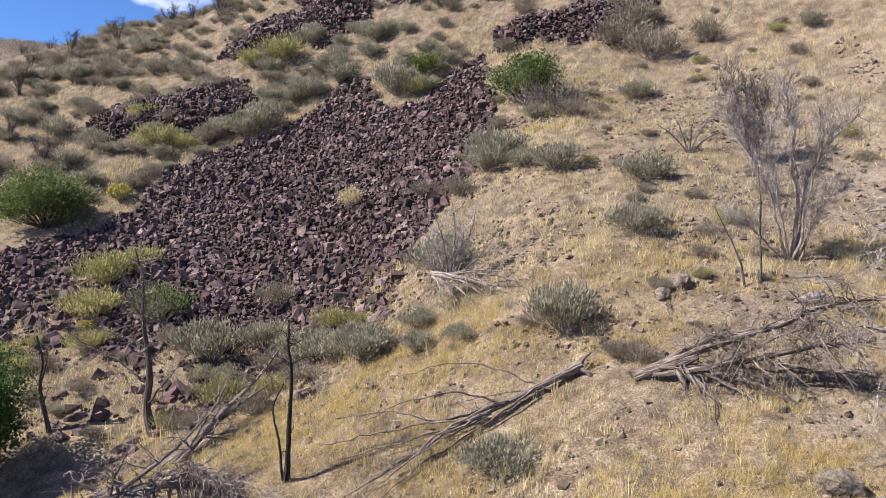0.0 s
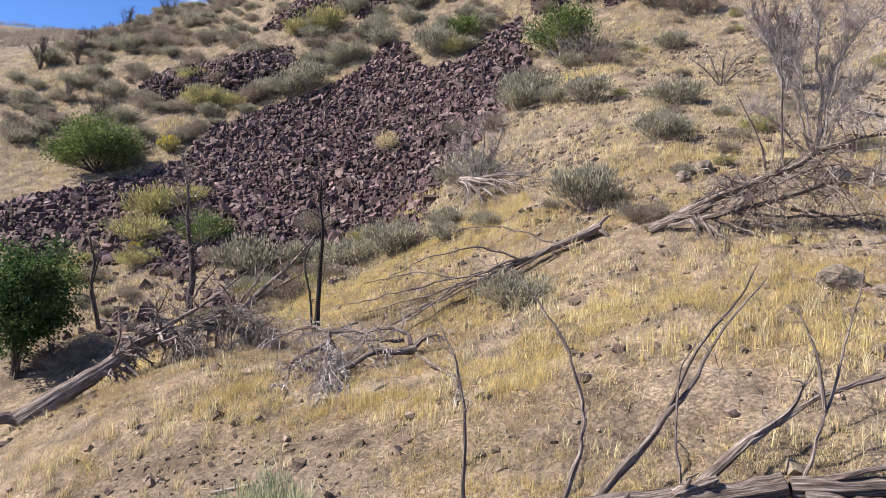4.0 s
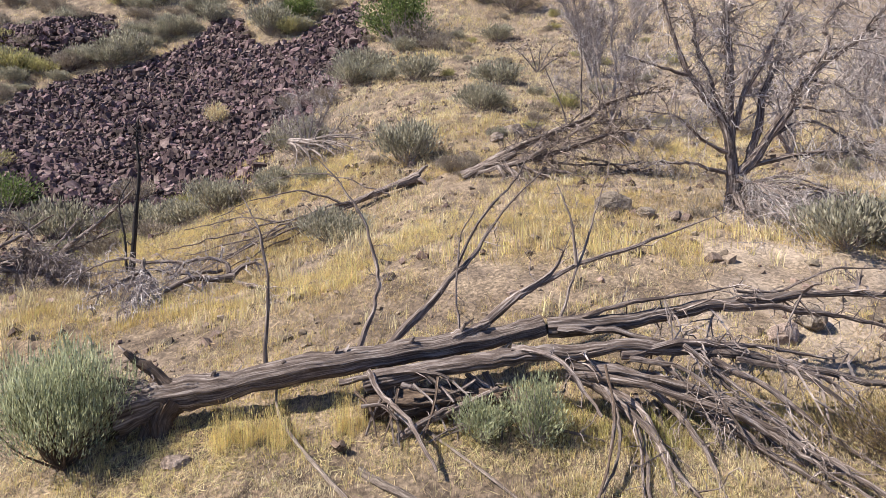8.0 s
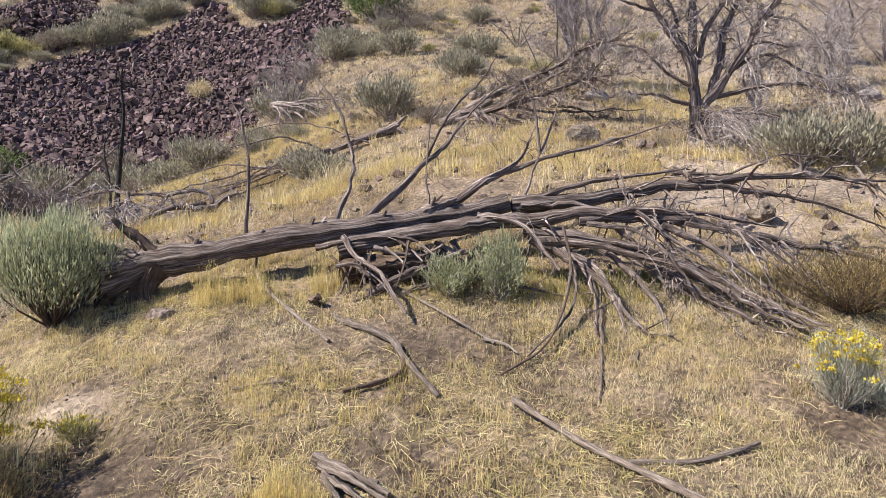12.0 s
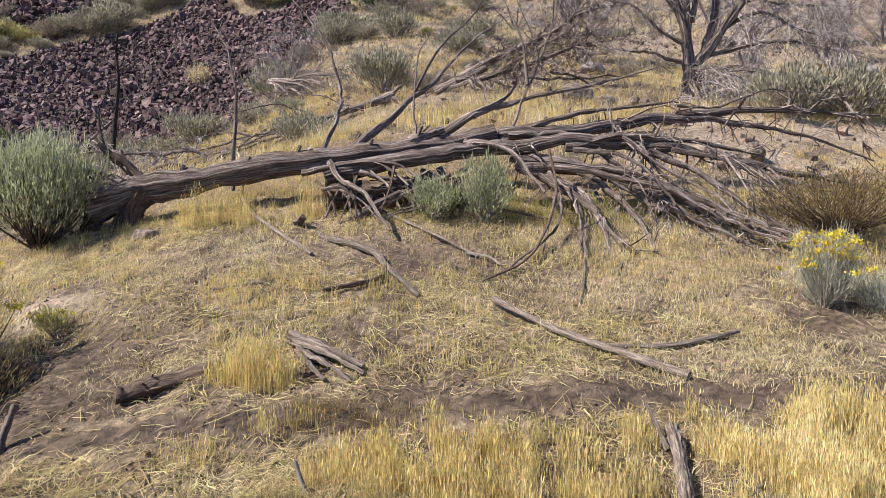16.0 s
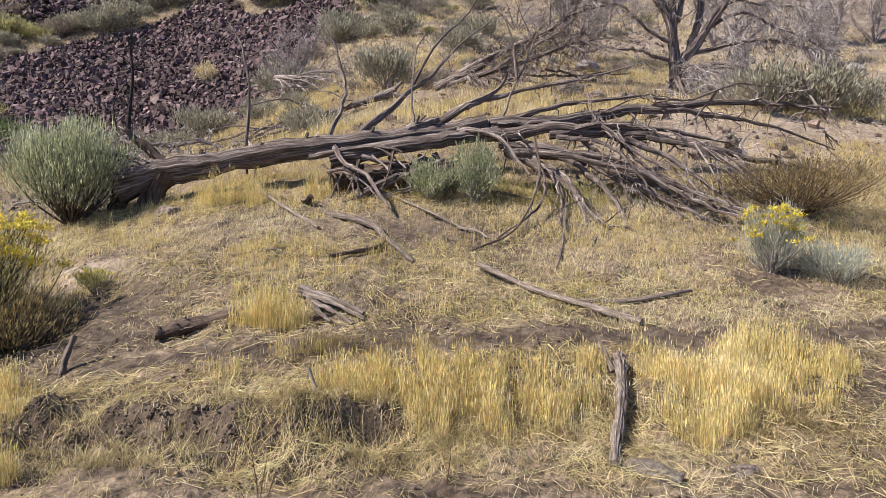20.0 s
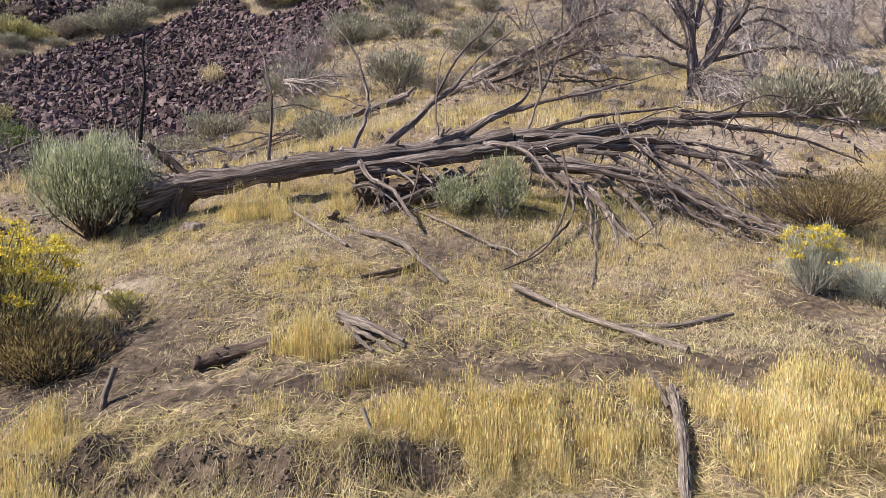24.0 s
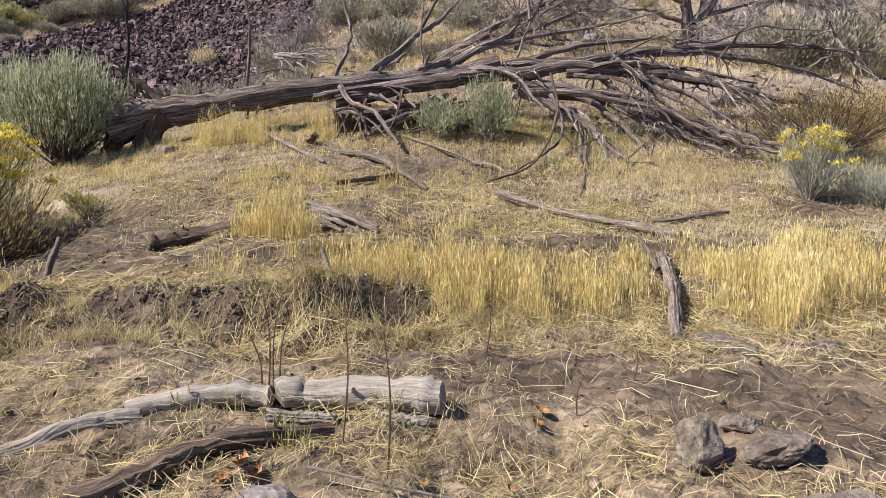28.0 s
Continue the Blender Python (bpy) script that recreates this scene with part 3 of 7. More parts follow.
damp = ground.data.attributes.new("damp", "FLOAT", "POINT")
damp.data.foreach_set("value", (np.clip(bare(GX, GY) * 1.3 + 0.35 * fbm(GX / 0.4, GY / 0.4, 18) * (GY < 0.5), 0, 1) * (np.hypot(GX, GY + 3) < 14) * np.clip(0.95 - 0.15 * GY, 0.55, 1)).astype(np.float32).ravel())
dusty = ground.data.attributes.new("dusty", "FLOAT", "POINT")
wash = np.exp(-(((GX - 7.5) / 4.0) ** 2 + ((GY - 6.5) / 5.0) ** 2)) + 0.9 * np.exp(-(((GX - 4.4) / 1.8) ** 2 + ((GY - 2.0) / 0.9) ** 2)) + 0.8 * np.exp(-(((GX + 3.2) / 0.5) ** 2 + ((GY + 1.75) / 0.22) ** 2)) + 0.5 * np.exp(-(((GX - 14) / 6) ** 2 + ((GY - 20) / 10) ** 2))
dusty.data.foreach_set("value", np.clip(wash * (0.75 + 0.7 * fbm(GX / 0.9, GY / 0.6, 33)) + 0.2 * np.clip(fbm(GX / 1.7, GY / 1.1, 34), 0, 1) * (GY > 1), 0, 1).astype(np.float32).ravel())
gravel = ground.data.attributes.new("gravel", "FLOAT", "POINT")
gravel.data.foreach_set("value", on_rock(GX, GY).astype(np.float32).ravel())


# ---- stones ----
def block_shape(seed, flat=0.72):
    """An angular broken block: the hull of a jittered box."""
    r = random.Random(seed)
    bm = bmesh.new()
    for sx in (-1, 1):
        for sy in (-1, 1):
            for sz in (-1, 1):
                for _ in range(1 if r.random() < 0.7 else 2):
                    bm.verts.new((sx * r.uniform(0.55, 1), sy * r.uniform(0.45, 0.85), sz * r.uniform(0.22, 0.55) * flat / 0.6))
    res = bmesh.ops.convex_hull(bm, input=bm.verts)
    loose = [v for v in bm.verts if not v.link_faces]
    bmesh.ops.delete(bm, geom=loose, context="VERTS")
    bmesh.ops.triangulate(bm, faces=bm.faces)
    bm.verts.index_update()
    v = np.array([p.co[:] for p in bm.verts])
    t = np.array([[p.index for p in f.verts] for f in bm.faces])
    bm.free()
    return v, t


SHAPES = [block_shape(s) for s in range(14)]


def turns(n, rng, tilt=3.14):
    a, b, c = rng.uniform(0, 6.283, n), rng.normal(0, tilt, n), rng.normal(0, tilt, n)
    ca, sa, cb, sb, cc, sc = np.cos(a), np.sin(a), np.cos(b), np.sin(b), np.cos(c), np.sin(c)
    z, o = np.zeros(n), np.ones(n)
    rz = np.stack([ca, -sa, z, sa, ca, z, z, z, o], -1).reshape(n, 3, 3)
    rx = np.stack([o, z, z, z, cb, -sb, z, sb, cb], -1).reshape(n, 3, 3)
    ry = np.stack([cc, z, sc, z, o, z, -sc, z, cc], -1).reshape(n, 3, 3)
    return rz @ rx @ ry


def stones(build, p, size, rng, tilt=3.14):
    rot = turns(len(p), rng, tilt)
    kind = rng.integers(0, len(SHAPES), len(p))
    for k, (v, t) in enumerate(SHAPES):
        pick = np.where(kind == k)[0]
        if len(pick):
            w = np.einsum("nij,vj->nvi", rot[pick], v) * size[pick][:, None, None] + p[pick][:, None]
            build.add(w.reshape(-1, 3), (t[None] + (np.arange(len(pick)) * len(v))[:, None, None]).reshape(-1, 3))


rng = np.random.default_rng(5)
cell = 0.20
tx, ty = np.meshgrid(np.arange(-36, 6, cell), np.arange(17, 56, cell))
tx, ty = (tx + rng.uniform(-0.5, 0.5, tx.shape) * cell).ravel(), (ty + rng.uniform(-0.5, 0.5, ty.shape) * cell).ravel()
keep = on_rock(tx, ty)
tx, ty = tx[keep], ty[keep]
size = np.clip(rng.lognormal(math.log(0.116), 0.40, len(tx)), 0.05, 0.40)
pts = np.stack([tx, ty, land(tx, ty) + 0.07 + rng.uniform(-0.09, 0.13, len(tx))], -1)
# outcrops stand proud in heaped, larger blocks
for (cx, cy), a, b in OUTCROPS:
    e = ((tx - cx) / a) ** 2 + ((ty - cy) / b) ** 2
    pts[:, 2] += np.clip(1 - e, 0, 1) * 1.0
order = np.argsort(np.hypot(tx + 8.5, ty - 17.5))
near, rest = order[:300], order[300:]
talus = thing("talus_slope", (-9.5, 21.0, hz(-9.5, 21.0)), "slope of loose dark purple-brown basalt blocks", "talus")
tagged(talus, kind="structure")
tb = Build()
stones(tb, pts[rest], size[rest], rng)
scree = part("loose_blocks", tb, BASALT, talus, origin=talus.location)
tagged(scree, kind="stuff")
BLOCKS = []
for k, (v, t) in enumerate(SHAPES):
    b = Build()
    b.add(v, t)
    BLOCKS.append(b.mesh("block", BASALT_PIECE))
for k, i in enumerate(near):
    ob = new("block", BLOCKS[k % len(BLOCKS)])
    ob.parent = talus
    ob.location = Vector(pts[i]) - talus.location
    ob.rotation_euler = rng.uniform(0, 6.28, 3)
    ob.scale = (float(size[i]),) * 3

# stones that lie about the grassy slope
n = 34000
sx, sy = rng.uniform(-16, 13, n), rng.uniform(1.5, 34, n)
clump = fbm(sx / 2.5, sy / 2.5, 44) + 0.5 * fbm(sx / 0.8, sy / 0.8, 45)
ok = ~on_rock(sx, sy) & (clump > rng.uniform(-0.4, 0.9, n)) & (rng.uniform(0, 1, n) < np.clip((sy - 1) / 11, 0.12, 0.8))
sx, sy = sx[ok], sy[ok]
sb = Build()
ss = np.clip(rng.lognormal(math.log(0.042), 0.55, len(sx)), 0.015, 0.12)
stones(sb, np.stack([sx, sy, land(sx, sy) + ss * 0.2], -1), ss, rng, 0.4)
solo("slope_stones", sb, STONES, (0, 0, 0), "brown stones strewn over the dry slope", "stones", kind="stuff")
n = 1500
sx, sy = rng.uniform(-9.5, -2.2, n), rng.uniform(-0.4, 4.2, n)
ok = bare(sx, sy) > rng.uniform(0.2, 1.0, n)
sx, sy = sx[ok], sy[ok]
eb = Build()
ss = np.clip(rng.lognormal(math.log(0.022), 0.6, len(sx)), 0.008, 0.09)
stones(eb, np.stack([sx, sy, land(sx, sy) + ss * 0.2], -1), ss, rng, 0.5)
solo("earth_stones", eb, STONES, (0, 0, 0), "small brown stones and clods on bare earth", "stones", kind="stuff")
# rocks rolled out below the talus
n = 4600
sx, sy = rng.uniform(-26, -8, n), rng.uniform(13.5, 24, n)
ok = (rng.uniform(0, 1, n) < np.clip((sy - 13) / 8 + 0.5 * fbm(sx / 1.3, sy / 1.3, 46), 0, 1) ** 1.5) & ~on_rock(sx, sy)
sx, sy = sx[ok], sy[ok]
rb = Build()
ss = np.clip(rng.lognormal(math.log(0.115), 0.5, len(sx)), 0.04, 0.36)
stones(rb, np.stack([sx, sy, land(sx, sy) + ss * 0.15], -1), ss, rng, 0.6)
solo("rolled_rocks", rb, BASALT, (0, 0, 0), "loose dark rocks rolled out below the talus", "stones", kind="stuff")
# broken clods along the cut bank
n = 4200
sx = rng.uniform(-2.9, -0.1, n)
sy = bank_line(sx) + rng.normal(-0.06, 0.14, n)
cb = Build()
cs = np.clip(rng.lognormal(math.log(0.0050), 0.6, n), 0.002, 0.017)
stones(cb, np.stack([sx, sy, land(sx, sy) + cs * 0.25], -1), cs, rng, 0.8)
solo("bank_clods", cb, CLOD, (0, 0, 0), "dark broken clods of earth along a cut bank", "clods", kind="stuff")
n = 2200
sx, sy = rng.uniform(-3.5, 3.8, n), rng.uniform(-6.6, -1.0, n)
pb = Build()
ps = np.clip(rng.lognormal(math.log(0.008), 0.5, n), 0.003, 0.022)
stones(pb, np.stack([sx, sy, land(sx, sy) + ps * 0.2], -1), ps, rng, 0.6)
solo("clods_and_pebbles", pb, SOIL, (0, 0, 0), "small clods and pebbles of brown soil", "clods", kind="stuff")


def boulder(name, x, y, sx, sy, sz, mat, label, seed, rz=0.0, sink=0.25):
    """A weathered rock with chipped, rounded faces."""
    bm = bmesh.new()
    bmesh.ops.create_icosphere(bm, subdivisions=4, radius=1.0)
    r = random.Random(seed)
    planes = [(Vector((r.gauss(0, 1), r.gauss(0, 1), r.gauss(0, 1))).normalized(), r.uniform(0.62, 0.95)) for _ in range(11)]
    for v in bm.verts:
        for nrm, d in planes:
            over = v.co.dot(nrm) - d
            if over > 0:
                v.co -= nrm * over * 0.92
        v.co *= 1 + 0.10 * noise.noise(v.co * 2.2 + Vector((seed, 0, 0))) + 0.06 * noise.noise(v.co * 5 + Vector((seed, 3, 0))) + 0.035 * noise.noise(v.co * 13 + Vector((seed, 5, 0)))
        v.co = Vector((v.co.x * sx, v.co.y * sy, v.co.z * sz))
    me = bpy.data.meshes.new(name)
    bm.to_mesh(me)
    bm.free()
    me.materials.append(mat)
    ob = new(name, me)
    ob.location = (x, y, hz(x, y) + sz * (1 - 2 * sink) * 0.8)
    ob.rotation_euler = (r.uniform(-0.2, 0.2), r.uniform(-0.2, 0.2), rz)
    return tagged(ob, label, "rock")


boulder("rock", 2.55, 6.3, 0.36, 0.26, 0.26, STONE, "dark brown rock half sunk in dry grass", 1)
boulder("rock", 3.05, 6.0, 0.20, 0.16, 0.13, STONE, "low grey-brown stone beside a larger rock", 2, 0.5)
boulder("rock", 3.5, 5.7, 0.17, 0.14, 0.11, STONE, "rounded brown stone on the slope", 3, 1.1)
boulder("rock", 4.3, 13.0, 0.42, 0.30, 0.26, PALE_STONE, "pale-topped rock on the grassy slope", 4, 0.3)
boulder("rock", 1.3, 13.9, 0.36, 0.3, 0.26, STONE, "brown rock in dry slope grass", 5, 0.3)
boulder("rock", 0.8, 13.4, 0.3, 0.22, 0.2, STONE, "brown rock in dry slope grass", 6, 1.3)
boulder("rock", 1.9, 14.3, 0.26, 0.2, 0.2, STONE, "brown rock in dry slope grass", 7, 2.0)
boulder("rock", -3.12, -0.15, 0.14, 0.11, 0.09, STONE, "grey stone in the shade of a root", 8, 0.2)
boulder("rock", 3.65, 1.9, 0.26, 0.2, 0.16, STONE, "rounded brown rock under dead branches", 9, 0.4)
boulder("rock", 4.1, 2.2, 0.30, 0.2, 0.18, STONE, "rounded brown rock under dead branches", 10, 1.4)
boulder("rock", 13.6, 15.2, 0.5, 0.34, 0.26, PALE_STONE, "whitish rock on the far slope", 11, 0.4)
boulder("rock", 11.2, 17.6, 0.3, 0.24, 0.2, PALE_STONE, "whitish rock on the far slope", 12, 0.9)
boulder("rock", 0.485, -5.94, 0.066, 0.055, 0.075, MUD_STONE, "upright rough brown stone on bare mud", 13, 0.6, 0.1)
boulder("rock", 0.66, -5.78, 0.065, 0.045, 0.03, MUD_STONE, "flat grey-brown stone on bare mud", 14, 0.2, 0.3)
boulder("rock", 0.68, -5.95, 0.11, 0.075, 0.035, MUD_STONE, "low mud-coated stone on bare ground", 15, 0.5, 0.3)
boulder("rock", -0.53, -6.12, 0.07, 0.06, 0.045, PALE_STONE, "pinkish-white stone beside a dark log", 16, 0.5, 0.15)
boulder("rock", 0.95, -4.94, 0.15, 0.09, 0.045, MUD_STONE, "flat grey stone below the grass", 17, -0.4, 0.3)
boulder("rock", 1.36, -4.9, 0.085, 0.05, 0.035, MUD_STONE, "small grey stone below the grass", 18, 0.1, 0.25)
boulder("rock", 0.62, -6.22, 0.16, 0.08, 0.05, MUD_STONE, "low dark stone on bare mud", 19, 0.2, 0.3)
boulder("rock", -6.6, 0.2, 0.16, 0.12, 0.1, STONE, "grey stone on bare dirt", 20, 0.2)
boulder("rock", -6.9, -0.2, 0.12, 0.1, 0.08, STONE, "grey stone on bare dirt", 21, 1.2)


# ---- grass ----
rng = np.random.default_rng(11)


def tufts(name, n, xr, yr, h, w, per, spread, mat, label, chance, bent=False, lean=(0.15, 0.8)):
    """Tufts of grass strewn where chance(x, y) lets them grow."""
    x, y = rng.uniform(*xr, n), rng.uniform(*yr, n)
    ok = chance(x, y) > rng.uniform(0, 1, n)
    x, y = x[ok], y[ok]
    k = len(x)
    hh = h * rng.lognormal(0, 0.35, k)
    px = np.repeat(x, per) + rng.normal(0, spread, k * per)
    py = np.repeat(y, per) + rng.normal(0, spread, k * per)
    p = np.stack([px, py, land(px, py) - 0.01], -1)
    b = Build()
    blades(b, p, np.repeat(hh, per) * rng.uniform(0.5, 1.15, k * per), w, rng.uniform(*lean, k * per), rng, bent)
    return solo(name, b, mat, (0, 0, 0), label, "grass", kind="stuff")


def wild(x, y):
    """How thick the slope's grass stands, 0 to 1."""
    c = 0.46 + 0.5 * fbm(x / 3.0, y / 3.0, 51) + 0.75 * fbm(x / 0.8, y / 0.8, 52)
    return np.clip(c, 0.03, 1) * ~on_rock(x, y) * (1 - 0.9 * bare(x, y))


def fan(x, y, margin=2.5):
    """Within the wedge of land before the bench."""
    return (x < 0.72 * (y + 9) + margin) & (x > -0.98 * (y + 9) - margin)


tufts("slope_grass", 34000, (-16, 16), (1.0, 17), 0.16, 0.007, 18, 0.05, STRAW, "golden dry grass tufts on the slope", lambda x, y: wild(x, y) * fan(x, y) * np.clip(0.25 + 1.3 * vnoise(x / 2.2, y / 2.2, 61), 0.02, 1), lean=(0.15, 0.9))
tufts("slope_grass", 80000, (-16, 16), (1.0, 17), 0.09, 0.0075, 11, 0.055, DUSTY, "short bleached grass over the slope", lambda x, y: wild(x, y) * fan(x, y), lean=(0.3, 1.3))
tufts("slope_grass", 92000, (-52, 18), (15, 70), 0.20, 0.018, 9, 0.09, PALE_STRAW, "bleached bunchgrass on the upper slope", lambda x, y: wild(x, y) * fan(x, y) * np.clip(1.6 - y / 64, 0, 1), lean=(0.2, 1.0))
tufts("slope_grass", 9000, (-45, 18), (14, 50), 0.22, 0.022, 9, 0.09, STRAW, "golden bunchgrass on the upper slope", lambda x, y: wild(x, y) * fan(x, y) * (vnoise(x / 4, y / 4, 62) > 0.0), lean=(0.1, 0.7))
tufts("bench_grass", 30000, (-6.5, 6.5), (-3.1, 2.2), 0.050, 0.0034, 12, 0.035, PALE_STRAW, "short dry grass round the fallen tree", lambda x, y: np.clip(0.42 + 0.95 * fbm(x / 0.7, y / 0.7, 71), 0.04, 1) * (1 - 0.93 * bare(x, y)), True, (0.3, 1.2))
tufts("bench_grass", 5000, (-6.5, 6.5), (-2.9, 2.6), 0.095, 0.0036, 16, 0.035, STRAW, "golden dry grass round the fallen tree", lambda x, y: np.clip(0.2 + 0.9 * fbm(x / 0.8, y / 0.8, 72) + 0.25 * (y > -0.6), 0, 1) * (1 - 0.95 * bare(x, y)), True, (0.1, 0.5))
tufts("bench_grass", 9000, (-5.5, 6.0), (-3.0, 1.2), 0.045, 0.0034, 11, 0.04, GREEN_STRAW, "short olive grass matted on the bench", lambda x, y: np.clip(0.25 + 0.9 * fbm(x / 0.6, y / 0.6, 74), 0.02, 1) * (1 - 0.95 * bare(x, y)), True, (0.3, 1.4))
tufts("path_grass", 6500, (-3.6, 3.8), (-6.9, -2.2), 0.035, 0.0022, 8, 0.025, PALE_STRAW, "short dry grass on the muddy bench", lambda x, y: np.clip(0.40 + 0.7 * fbm(x / 0.5, y / 0.5, 73), 0.05, 1) * (1 - 0.92 * bare(x, y)), True, (0.4, 1.8))


def stand(name, spots, n, h, mat, label, w=0.0026, clump=1.3):
    """A dense stand of upright ripe grass over oval spots (x, y, half-width, half-depth)."""
    b = Build()
    for cx, cy, a, d in spots:
        k = int(n * 0.72 * a * d)
        ang, rad = rng.uniform(0, 6.283, k), np.sqrt(rng.uniform(0, 1, k))
        x, y = cx + a * rad * np.cos(ang), cy + d * rad * np.sin(ang)
        ok = (clump * fbm(x / 0.13, y / 0.13, 81) + 0.75 - 0.55 * rad) > rng.uniform(0.0, 1.0, k)
        x, y, rad = x[ok], y[ok], rad[ok]
        p = np.stack([x, y, land(x, y) - 0.01], -1)
        hh = h * rng.uniform(0.3, 1.12, len(x)) * (1.1 - 0.4 * rad**2) * (1 + 0.40 * fbm(x / 0.14, y / 0.14, 82))
        blades(b, p, hh, w, np.abs(rng.normal(0.08, 0.12, len(x))), rng, True)
        # ripe heads
        tip = p + np.stack([rng.normal(0, 0.02, len(x)), rng.normal(0, 0.02, len(x)), hh * 0.86], -1)
        some = rng.uniform(0, 1, len(x)) < 0.6
        leaves(b, tip[some], np.stack([rng.normal(0, 0.15, some.sum()), rng.normal(0, 0.15, some.sum()), np.ones(some.sum())], -1), 0.045, 0.0026, rng)
        # bent dead blades at the foot
        low = rng.uniform(0, 1, len(x)) < 0.5
        blades(b, p[low], hh[low] * 0.4, w, rng.uniform(0.5, 1.6, low.sum()), rng, True)
    return solo(name, b, mat, (0, 0, 0), label, "grass", kind="stuff")


stand("grass_stand", ((0.12, -4.28, 0.62, 0.40), (0.50, -4.10, 0.40, 0.38), (-0.38, -4.25, 0.34, 0.26), (0.80, -3.75, 0.22, 0.16), (-0.15, -3.95, 0.4, 0.2)), 44000, 0.185, STRAW, "stand of ripe golden grass on the bench edge")
stand("grass_stand", ((1.42, -4.35, 0.30, 0.46), (1.80, -3.95, 0.5, 0.5), (2.2, -3.6, 0.42, 0.42), (1.40, -3.72, 0.28, 0.26)), 40000, 0.19, STRAW, "stand of ripe golden grass beside a path")
stand("grass_tuft", ((-1.22, -3.10, 0.31, 0.2), (-1.2, -3.16, 0.24, 0.12)), 60000, 0.26, STRAW, "yellow-gold grass tuft between two wood chunks", clump=0.4)
stand("grass_tuft", ((-2.2, -4.95, 0.30, 0.22), (-2.42, -4.5, 0.26, 0.26), (-2.55, -4.05, 0.25, 0.2)), 42000, 0.20, STRAW, "orange-gold grass clump beside a muddy bank", clump=0.7)
stand("grass_tuft", ((-2.62, 0.06, 0.30, 0.22), (-2.2, 0.10, 0.3, 0.2), (-1.5, 0.25, 0.2, 0.16)), 30000, 0.36, STRAW, "tall yellow-gold grass below the fallen trunk", clump=0.6)
stand("grass_tuft", ((-3.1, -2.75, 0.36, 0.34), (-3.3, -3.1, 0.3, 0.2)), 4200, 0.5, PALE_STRAW, "tall thin dry grass round a flowering shrub")
stand("grass_tuft", ((0.75, 0.15, 0.5, 0.35), (1.5, 0.0, 0.6, 0.35), (2.2, 0.4, 0.5, 0.4), (-0.3, -0.05, 0.3, 0.2)), 9000, 0.24, GREEN_STRAW, "yellow-green grass under dead limbs")
stand("grass_tuft", ((-1.3, -4.0, 0.25, 0.12), (-1.75, -1.6, 0.3, 0.25), (-1.25, -1.4, 0.3, 0.25), (-0.9, -3.7, 0.2, 0.1)), 12000, 0.12, STRAW, "low golden grass on bare soil")
stand("grass_tuft", ((-2.6, 3.6, 0.4, 0.25), (-2.0, 3.9, 0.35, 0.25), (-3.9, 3.3, 0.5, 0.3), (-0.3, 4.4, 0.8, 0.5), (0.7, 4.7, 0.8, 0.5), (2.0, 4.4, 0.7, 0.5), (4.0, 4.7, 0.7, 0.5), (-4.9, 4.2, 0.8, 0.4)), 1500, 0.34, STRAW, "golden grass clumps on the lower slope", 0.008)
stand("grass_tuft", ((-1.35, -4.72, 0.12, 0.07), (-0.55, -5.85, 0.12, 0.08), (-0.2, -5.95, 0.15, 0.08), (-0.8, -5.62, 0.12, 0.06)), 9000, 0.10, GREEN_STRAW, "thin green-gold grass among logs", 0.003)


def litter(name, n, xr, yr, ln, w, mat, label, chance, lifted=0.022):
    """Fallen straw, each stem lying its own way."""
    x, y = rng.uniform(*xr, n), rng.uniform(*yr, n)
    ok = chance(x, y) > rng.uniform(0, 1, n)
    x, y = x[ok], y[ok]
    n = len(x)
    a = rng.uniform(0, 6.283, n)
    l = ln * rng.lognormal(0, 0.45, n)
    x1, y1 = x + l * np.cos(a), y + l * np.sin(a)
    xm, ym = (x + x1) / 2 + rng.normal(0, 0.06, n) * l, (y + y1) / 2 + rng.normal(0, 0.06, n) * l
    lift = rng.uniform(0.004, lifted, n)
    p0 = np.stack([x, y, land(x, y) + lift], -1)
    pm = np.stack([xm, ym, land(xm, ym) + lift + rng.uniform(0, 0.01, n)], -1)
    p1 = np.stack([x1, y1, land(x1, y1) + lift * rng.uniform(0.2, 2.2, n)], -1)
    s = np.stack([-np.sin(a), np.cos(a), rng.normal(0, 0.6, n)], -1) * w / 2
    v = np.stack([p0 - s, p0 + s, pm + s, pm - s, p1], 1)
    k = np.arange(n)
    b = Build()
    b.add(v.reshape(-1, 3), np.stack([5 * k + 3, 5 * k + 2, 5 * k + 4], -1), np.stack([5 * k, 5 * k + 1, 5 * k + 2, 5 * k + 3], -1))
    return solo(name, b, mat, (0, 0, 0), label, "straw", kind="stuff")


litter("straw_litter", 105000, (-5, 5.5), (-4.5, 0.6), 0.085, 0.0034, THATCH, "matted brown and bleached straw over the bench", lambda x, y: np.clip(0.45 + 0.9 * fbm(x / 0.7, y / 0.7, 91), 0.05, 1) * (1 - 0.96 * bare(x, y)))
litter("straw_litter", 82000, (-2.6, 2.8), (-6.6, -3.9), 0.052, 0.0017, THATCH, "fine straw matted on mud", lambda x, y: np.clip(0.3 + 1.5 * fbm(x / 0.4, y / 0.22, 92), 0.03, 1) * (1 - 0.92 * bare(x, y)))
litter("straw_litter", 5000, (-2.6, 2.8), (-6.6, -3.8), 0.11, 0.0020, PALE_STRAW, "long bleached straws lying on mud", lambda x, y: np.clip(0.2 + 1.1 * fbm(x / 0.5, y / 0.3, 94), 0.02, 1) * (1 - 0.6 * bare(x, y)))
